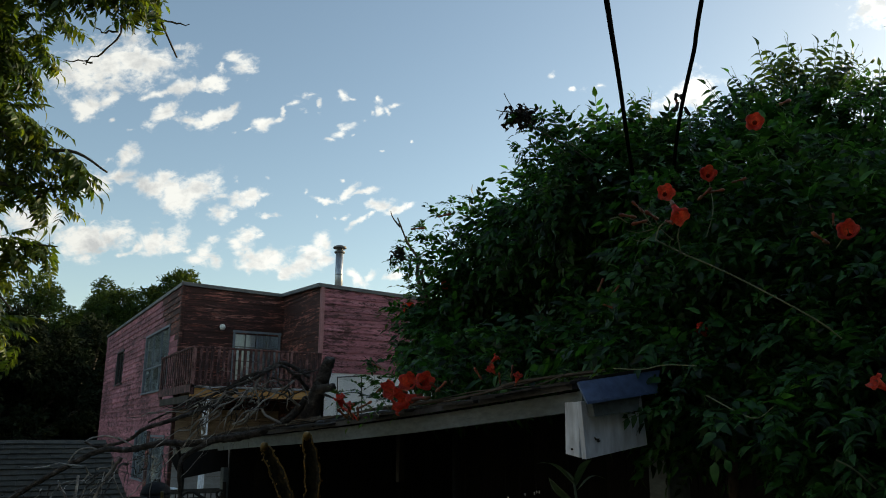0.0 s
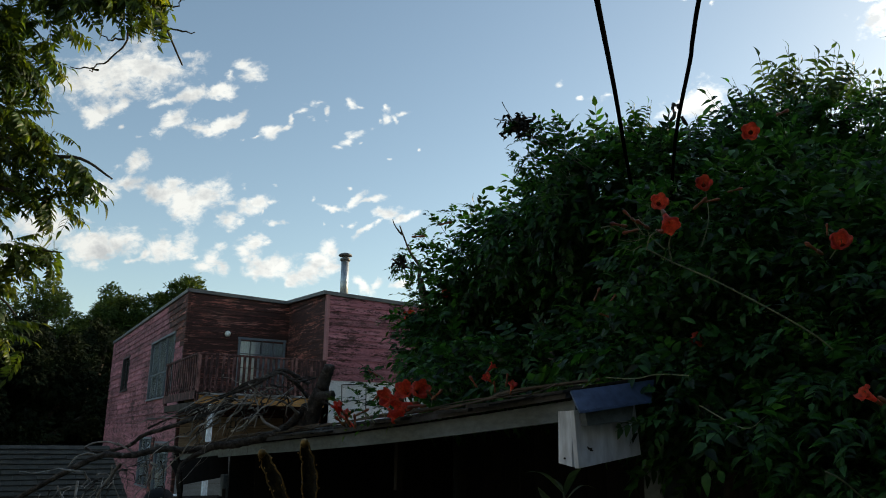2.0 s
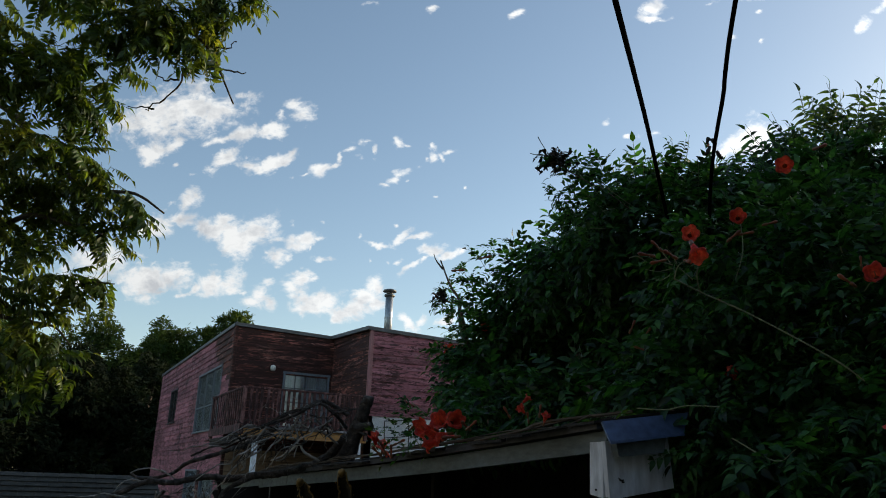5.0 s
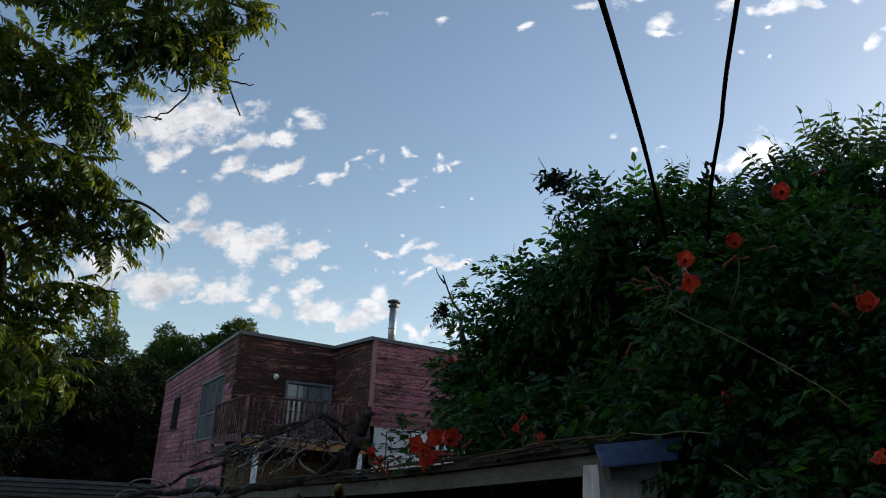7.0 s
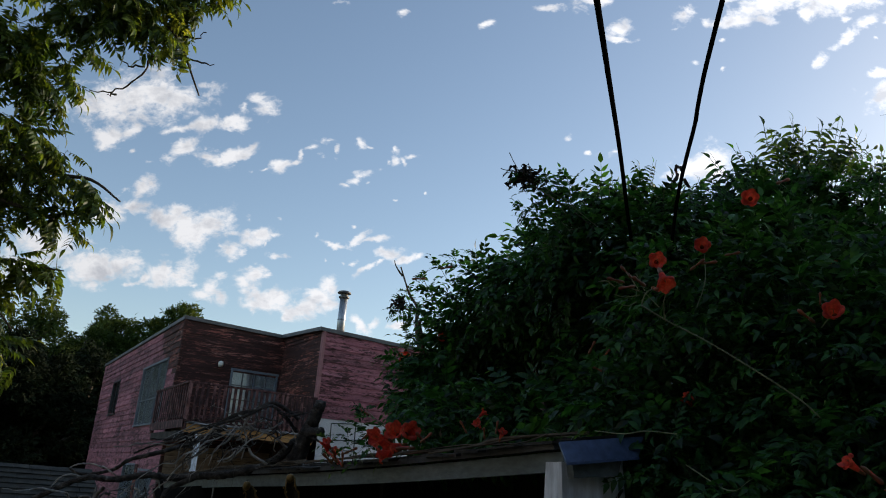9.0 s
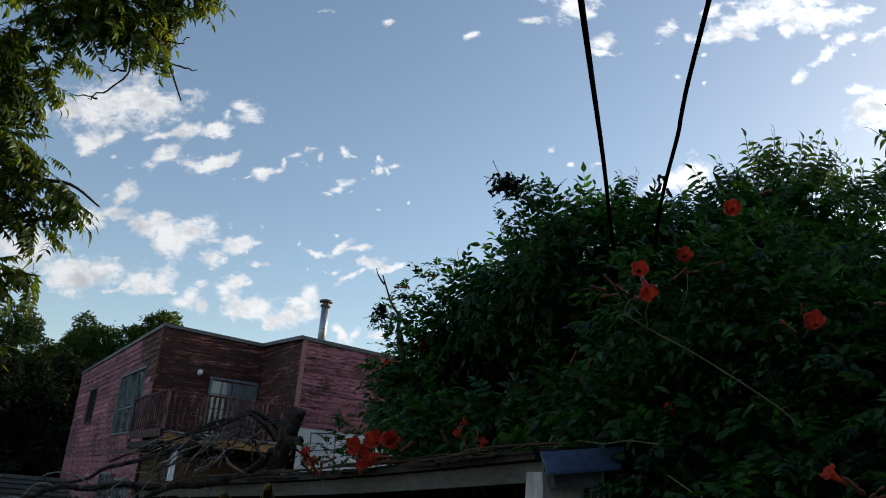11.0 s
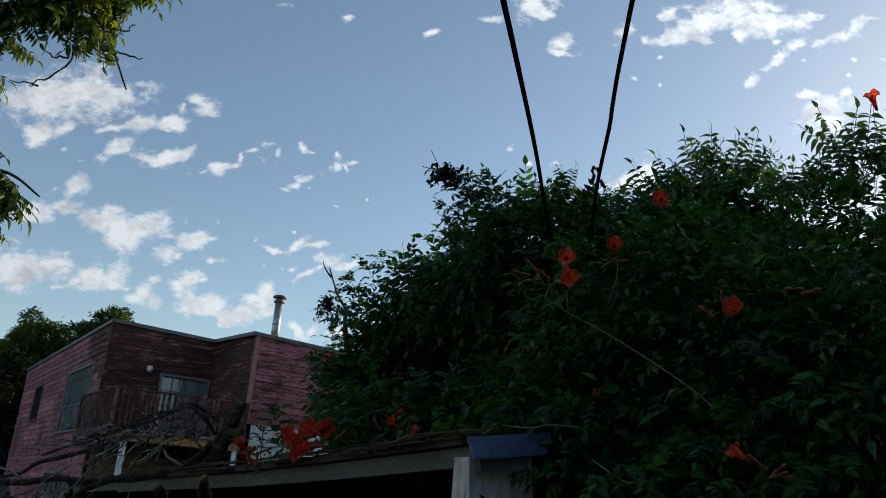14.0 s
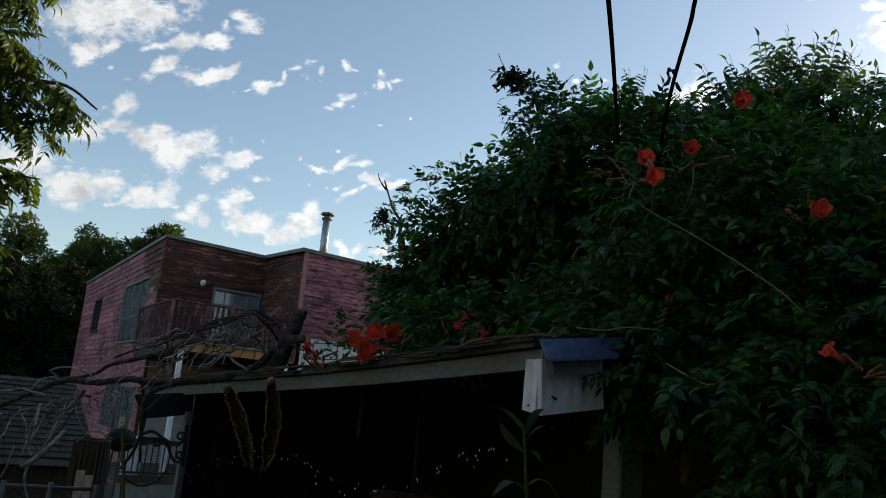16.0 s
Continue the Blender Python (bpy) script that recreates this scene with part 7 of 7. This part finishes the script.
# ---- trees behind the house ----
def far_tree(x, y, top, spread, seed, label, leaf=None, full=1.0):
    rng = random.Random(seed)
    t = thing("background_tree", label, "tree", group="trees behind the house")
    base = ground_height(x, y)
    part("trunk", tube(curve([(x, y, base - 0.2), (x + 0.2, y, base + 3), (x, y, top * 0.55), (x + 0.3, y, top * 0.8)], 4), [0.45] * 5 + [0.3] * 4 + [0.16] * 4, 10, knots=0.1, rng=rng), M_TREEBARK, t, "", True)
    ms = []
    lobes = []
    for k in range(46):
        # boughs on a broad dome, the highest near the middle
        a, f = rng.uniform(0, 6.28), math.sqrt(rng.random())
        r = spread * rng.uniform(0.2, 0.34)
        crest = base + (top - base) * (1 - 0.34 * f * f) - r * 0.85
        h = crest - (top - base) * 0.62 * rng.random() ** 2.0
        lobes.append((Vector((x + spread * f * math.cos(a), y + spread * f * math.sin(a) * 0.8, h)), r))
    for k in range(7):
        c = lobes[rng.randrange(len(lobes))][0]
        part("limb", tube(curve([(x, y, base + 0.3 * top), ((x + c.x) / 2, (y + c.y) / 2, (base + c.z) / 2 + 1), c], 4), [0.2] * 4 + [0.12] * 4 + [0.05], 6), M_TREEBARK, t)
    for c, r in lobes:
        for _ in range(int((360 * (r / 1.5) ** 2 + 60) * full)):
            d = Vector((rng.gauss(0, 1), rng.gauss(0, 1), rng.gauss(0, 1))).normalized()
            p = c + d * r * (0.75 + 0.35 * noise.noise(c + d * 2.2)) * (1 - 0.5 * rng.random() ** 2)
            ms.append(leaf_pose(p, d, rng, 1.0, 0.3, 1.4))
    joined("crown", FAR_T, ms, leaf or M_FARLEAF, t, "dense dark green crown with ragged gaps")
    return t


rf = random.Random(9)
FAR_T = []
for _ in range(6):
    vs, fs = [], []
    for k in range(6):
        p, a, s = Vector((rf.uniform(0, 0.42), rf.gauss(0, 0.1), rf.gauss(0, 0.06))), rf.gauss(0, 0.9), rf.uniform(0.1, 0.17)
        d, e = Vector((math.cos(a), math.sin(a), rf.gauss(-0.3, 0.3))) * s, Vector((-math.sin(a), math.cos(a), rf.gauss(0, 0.4))) * s * 0.32
        n = len(vs)
        vs += [(p - d)[:], (p + e)[:], (p + d)[:], (p - e)[:]]
        fs.append((n, n + 1, n + 2, n + 3))
    FAR_T.append((np.array(vs), fs))
far_tree(2.9, 62, 12.7, 5.2, 1, "tall hidden tree added to shade the low trees")
far_tree(-4.0, 64, 12.0, 5.6, 2, "broad dark leafy tree at the yard's end")
far_tree(7.4, 63, 12.9, 4.2, 3, "rounded hidden tree added to shade the low trees")
far_tree(12.3, 61, 13.9, 3.9, 4, "tall lit tree rising above the house roof")
far_tree(-10.5, 60, 12.0, 5.6, 5, "broad dark leafy tree at the yard's end")
# low trees wear the darkened leaf, so their shade is in the colour
far_tree(1.5, 52, 8.6, 4.6, 6, "low bushy tree beside the house, darkened as in shade", M_SHADELEAF)
far_tree(-4.5, 50, 8.4, 4.8, 7, "low bushy tree beside the house, darkened as in shade", M_SHADELEAF)
far_tree(5.5, 56, 9.0, 4.2, 11, "low bushy tree beside the house, darkened as in shade", M_SHADELEAF)
# two added trees, hidden by the house, that keep sun off the low ones
far_tree(13.0, 50, 8.6, 4.5, 9, "hidden tree added to shade the low trees", None, 0.3)
far_tree(21.0, 51, 8.4, 5.0, 10, "hidden tree added to shade the low trees", None, 0.3)
far_tree(30.0, 60, 9.5, 5.5, 8, "dark leafy tree beyond the house", None, 0.3)

# ---- overhead cables ----
for i, pts in enumerate((((0.615, 0.697, 2.421), (0.893, 0.976, 2.545), (1.334, 1.407, 2.637), (1.803, 1.857, 2.686), (2.25, 2.286, 2.683), (2.652, 2.659, 2.635), (3.142, 3.11, 2.551)),
                         ((1.438, 1.027, 2.932), (1.751, 1.382, 2.923), (1.925, 1.581, 2.909), (2.034, 1.706, 2.874), (2.093, 1.773, 2.85), (2.314, 2.042, 2.785), (2.571, 2.323, 2.731), (3.035, 2.811, 2.566)))):
    c = tagged(finish("cable", tube(curve(pts, 5), 0.0078, 8), M_CABLE, None, "", True), "black overhead cable dropping into the vine", "cable", "overhead cables")
far_line = thing("utility_cable", "thin slack cable crossing in front of the far trees", "cable")
part("wire", tube(curve([(-6, 44, 1.6), (0.5, 43, 1.3), (4.0, 42.5, 1.15), (HX + 0.1, HB - 0.02, 1.2)], 6), 0.018, 5), M_CABLE, far_line)

# ---- hanging gold wing ornament ----
orn = thing("wing_ornament", "pair of tarnished gold wing ornaments with beads hanging under the eave", "ornament")
ro = random.Random(6)
for top, tip, name, bow in (((1.336, 4.122, 1.435), (1.508, 4.118, 1.029), "wing", 0.02), ((1.503, 3.947, 1.489), (1.557, 4.028, 1.029), "wing", 0.03)):
    a, b = Vector(top), Vector(tip)
    ax = (b - a)
    side = Vector((0.86, -0.5, 0))
    n = 18
    bm = bmesh.new()
    rows3 = []
    for i in range(n + 1):
        t = i / n
        w = 0.013 + 0.026 * math.sin(math.pi * min(1, t * 0.9 + 0.08)) ** 0.8
        c = a + ax * t + side * (bow * math.sin(math.pi * t))
        rows3.append([bm.verts.new(c + side * (w * s) + Vector((0, 0.02 * (1 - s * s), 0))) for s in (-1, -0.5, 0, 0.5, 1)])
    for r0, r1 in zip(rows3, rows3[1:]):
        for k in range(4):
            bm.faces.new((r0[k], r0[k + 1], r1[k + 1], r1[k]))
    rims = [[v.co.copy() for v in (r[0] for r in rows3)], [v.co.copy() for v in (r[4] for r in rows3)]]
    bmesh.ops.solidify(bm, geom=bm.faces[:], thickness=0.006)
    wing = part(name, bm, M_GOLDDARK, orn, "dull gold wing panel", True)
    for rim in rims:
        rim = [p + Vector((ro.gauss(0, 0.004), 0, ro.gauss(0, 0.003))) for p in rim]
        part("rim", tube(rim, 0.0042, 6, knots=0.5, rng=ro), M_GOLD, wing, "tarnished gold rim", True)
        for k in range(1, n):
            q = rim[k] + Vector((-0.004 + ro.gauss(0, 0.006), -0.01, ro.gauss(0, 0.006)))
            part("bead", lathe([(0.001, -0.005), (0.0032, -0.002), (0.0032, 0.002), (0.001, 0.005)], 7, at=q), M_AMBER, wing, "", True)
    part("crest", lathe([(0.002, -0.03), (0.016, -0.02), (0.022, -0.002), (0.016, 0.014), (0.003, 0.02)], 12, at=a), M_GOLD, wing, "tarnished gold crest", True)
    part("hook", tube([a + Vector((0, 0, 0.0)), a + Vector((0.0, 0.01, 0.025))], 0.003, 5), M_IRON, orn)

# ---- string of small bulbs inside the shed ----
lights = thing("string_lights", "drooping string of small clear bulbs inside the shed", "string lights")
line = curve([(1.592, 5.559, 0.807), (1.519, 4.46, 1.07), (1.565, 3.816, 1.139), (1.596, 3.45, 1.09), (1.689, 3.161, 1.06), (1.777, 2.844, 1.155), (1.819, 2.551, 1.269), (1.844, 2.408, 1.303)], 8)
part("cord", tube(line, 0.0014, 5), M_CABLE, lights)
for i in range(1, len(line)):
    q = line[i] + Vector((ro.gauss(0, 0.03), ro.gauss(0, 0.05), -0.02 + ro.gauss(0, 0.012)))
    part("bulb", lathe([(0.0008, 0.006), (0.002, 0.004), (0.003, 0.0), (0.002, -0.003), (0.0008, -0.005)], 8, at=q), M_BULB, lights, "", True)

# ---- wrought-iron plant bracket on the shed's end post ----
iron = thing("iron_bracket", "black wrought-iron scroll bracket fixed to the shed post", "bracket")


def scroll(c, r, turns, start, flip, depth=5.4):
    """A spiral in the bracket's plane."""
    u, v = Vector((0.9, -0.4, 0)).normalized(), Vector((0, 0, 1))
    pts = []
    for k in range(int(14 * turns) + 1):
        a = start + flip * 2 * math.pi * k / 14
        rr = r * (1 - 0.75 * k / (14 * turns))
        pts.append(Vector(c) + u * rr * math.cos(a) + v * rr * math.sin(a))
    return pts


part("back_plate", prism([(1.576, 5.658, 1.168), (1.556, 5.671, 1.166), (1.584, 5.725, 0.879), (1.604, 5.712, 0.881)], (0, 0.012, 0)), M_IRON, iron)
part("bar", tube(curve([(1.293, 5.795, 1.071), (1.361, 5.746, 1.102), (1.443, 5.707, 1.056), (1.516, 5.67, 1.025), (1.56, 5.631, 1.077)], 6), 0.011, 6), M_IRON, iron)
part("bar", tube(curve([(1.304, 5.794, 1.049), (1.438, 5.712, 1.048), (1.511, 5.697, 0.931), (1.551, 5.677, 0.912), (1.573, 5.653, 0.954)], 6), 0.010, 6), M_IRON, iron)
for c, r, s, f in (((1.532, 5.646, 1.085), 0.036, -1.2, 1), ((1.548, 5.666, 0.963), 0.036, 1.2, -1), ((1.402, 5.739, 1.028), 0.034, 0.5, 1), ((1.321, 5.789, 1.028), 0.03, 2.5, -1)):
    part("scroll", tube(scroll(c, r, 1.4, s, f), 0.0085, 6), M_IRON, iron)
part("hanger", tube(curve([(1.142, 5.264, 1.414), (1.199, 5.332, 1.239), (1.25, 5.574, 1.102), (1.25, 5.729, 0.96), (1.197, 5.791, 0.84)], 5), 0.012, 6), M_IRON, iron)
part("hanger", tube(curve([(1.206, 5.797, 0.795), (1.325, 5.738, 0.74), (1.416, 5.672, 0.78), (1.466, 5.622, 0.862)], 5), 0.008, 6), M_IRON, iron)

cane = thing("bamboo_cane", "yellow bamboo cane standing upright in the yard", "cane")
b0, b1 = Vector((1.099, 5.42, 1.131)), Vector((1.188, 5.477, 0.68))
b1 = b0 + (b1 - b0) * ((ground_height(1.3, 5.2) - b0.z) / (b1.z - b0.z))
part("culm", tube([b0.lerp(b1, k / 9) for k in range(10)], 0.011, 7, knots=0.1, rng=ro), M_BAMBOO, cane)

# ---- yard clutter beyond the fence ----
drum = thing("wicker_hamper", "dark brown slatted hamper standing in the yard", "basket")
DX, DY, DZ = (1.767, 10.55, 0.525)
gz = ground_height(DX, DY)
for k in range(22):
    a = 2 * math.pi * k / 22
    part("stave", tube([(DX + 0.17 * math.cos(a), DY + 0.17 * math.sin(a), gz), (DX + 0.21 * math.cos(a), DY + 0.21 * math.sin(a), (gz + DZ) / 2), (DX + 0.19 * math.cos(a), DY + 0.19 * math.sin(a), DZ + 0.17)], [0.026, 0.031, 0.026], 5), M_WICKER, drum)
part("rim", tube([(DX + 0.195 * math.cos(a), DY + 0.195 * math.sin(a), DZ + 0.18) for a in (k * math.pi / 12 for k in range(25))], 0.018, 6), M_WICKER, drum)
part("liner", lathe([(0.14, 0.0), (0.175, 0.4), (0.16, DZ + 0.1 - gz)], 16, at=(DX, DY, gz)), M_WICKER, drum)
chair = thing("plank_chair", "pale plank garden chair back seen over the fence", "chair")
PX, PY, PZ = (1.582, 9.525, 0.286)
gz = ground_height(PX, PY)
for k in range(2):
    part("back_slat", block(PX - 0.09 + k * 0.09, PY, gz + 0.35, PX - 0.005 + k * 0.09, PY + 0.025, PZ + 0.16 - 0.05 * k, 0.004), M_PALEPLANK, chair)
part("seat", block(PX - 0.22, PY - 0.45, gz + 0.33, PX + 0.24, PY - 0.002, gz + 0.36), M_PALEPLANK, chair)
for dx, dy in ((-0.2, -0.42), (0.18, -0.42), (-0.2, -0.06), (0.18, -0.06)):
    part("leg", block(PX + dx, PY + dy, gz - 0.01, PX + dx + 0.04, PY + dy + 0.04, gz + 0.328), M_PALEPLANK, chair)

# ---- chain-link fence along the lower yard ----
fence = thing("chain_link_fence", "grey galvanised chain-link fence with a round top rail", "fence")
f0, f1 = Vector((0.289, 5.943, 0.7)), Vector((1.084, 5.793, 0.7))
top_z = (f0.z + f1.z) / 2
f0.z = f1.z = top_z
part("top_rail", tube([f0, f1], 0.013, 8), M_DULLSTEEL, fence, "", True)
fl = (f1 - f0)
for k in range(3):
    q = f0 + fl * (0.3 + 0.34 * k)
    part("post", tube([(q.x, q.y, ground_height(q.x, q.y) - 0.1), (q.x, q.y, top_z + 0.03)], 0.017, 8), M_DULLSTEEL, fence, "", True)
bm = bmesh.new()
u = fl.normalized()
low = ground_height(f0.x, f0.y) + 0.02
hgt = top_z - low
pitch_ = 0.065
nn = int(fl.length / pitch_)
for k in range(-int(hgt / pitch_), nn):
    for sgn in (1, -1):
        a0, a1 = k * pitch_, k * pitch_ + hgt
        s0, s1 = max(a0, 0.0), min(a1, fl.length)
        if s1 - s0 < 0.05:
            continue
        za = low + (s0 - a0) if sgn > 0 else top_z - (s0 - a0)
        zb = low + (s1 - a0) if sgn > 0 else top_z - (s1 - a0)
        tube([(*(f0 + u * s0).xy, za), (*(f0 + u * s1).xy, zb)], 0.0018, 3, bm)
tagged(part("mesh_wire", bm, M_DULLSTEEL, fence, "woven diamond wire mesh"), kind="stuff")

# ---- young sunflower in front of the shed ----
weed = thing("sunflower_plant", "young green sunflower plant with broad drooping leaves before the shed", "plant")
s0, s1 = Vector((1.341, 1.618, 1.379)), Vector((1.393, 1.654, 1.204))
root = s1 + (s1 - s0).normalized() * ((s1.z + 0.46) / abs((s1 - s0).normalized().z))
part("stalk", tube([s0, s1, root], [0.003, 0.0045, 0.008], 7), M_WEED, weed, "", True)


def broad_leaf(base, tip, width, droop):
    b, t = Vector(base), Vector(tip)
    d = t - b
    side = d.cross(Vector((0, 0, 1))).normalized() if d.cross(Vector((0, 0, 1))).length > 1e-3 else Vector((1, 0, 0))
    bm = bmesh.new()
    rows4 = []
    for i in range(8):
        s = i / 7
        w = width * 0.5 * math.sin(math.pi * min(1, 0.06 + s * 0.93)) ** 0.8
        c = b + d * s + Vector((0, 0, droop * math.sin(math.pi * s)))
        rows4.append([bm.verts.new(c + side * w * k + Vector((0, 0, 0.12 * w * abs(k)))) for k in (-1, -0.5, 0, 0.5, 1)])
    for a, c in zip(rows4, rows4[1:]):
        for k in range(4):
            bm.faces.new((a[k], a[k + 1], c[k + 1], c[k]))
    bmesh.ops.solidify(bm, geom=bm.faces[:], thickness=0.0012)
    part("leaf", bm, M_WEED, weed, "", True)


for base, tip, w, dr in (((1.342, 1.619, 1.375), (1.236, 1.635, 1.427), 0.045, 0.02), ((1.345, 1.618, 1.371), (1.359, 1.569, 1.437), 0.055, 0.015), ((1.349, 1.627, 1.325), (1.253, 1.608, 1.393), 0.05, -0.01),
                         ((1.354, 1.624, 1.326), (1.373, 1.581, 1.305), 0.05, 0.012), ((1.341, 1.618, 1.382), (1.334, 1.651, 1.411), 0.03, 0.0), ((1.35, 1.617, 1.361), (1.424, 1.59, 1.386), 0.03, 0.02), ((1.343, 1.616, 1.382), (1.374, 1.624, 1.42), 0.03, 0.0),
                         ((1.375, 1.635, 1.227), (1.272, 1.643, 1.21), 0.07, 0.03), ((1.373, 1.633, 1.241), (1.45, 1.593, 1.214), 0.07, 0.03)):
    broad_leaf(base, tip, w * 0.75, dr)

# ---- lap siding, board by board ----
bare = random.Random(77)
siding(*LW, BASE, HZ - 0.04, left_open, M_PINK, tops=lambda z: LW[2] - 0.5 - 2.6 * max(0.0, min(1.0, (z - 4.2) / 1.1)) + bare.uniform(-0.5, 0.4) if z > 3.3 else -1.0,
       mats=lambda u, z: M_BROWN if z > 3.3 and u > LW[2] - 0.5 - 2.4 * max(0.0, min(1.0, (z - 4.2) / 1.1)) else M_PINK)
siding(*FW, DECK + 0.0, HZ - 0.06, front_open, M_BROWN)
siding(*IW, DECK + 0.0, 5.77, [], M_BROWN)
siding(*WW, 3.25, 5.8, [], M_PINK)
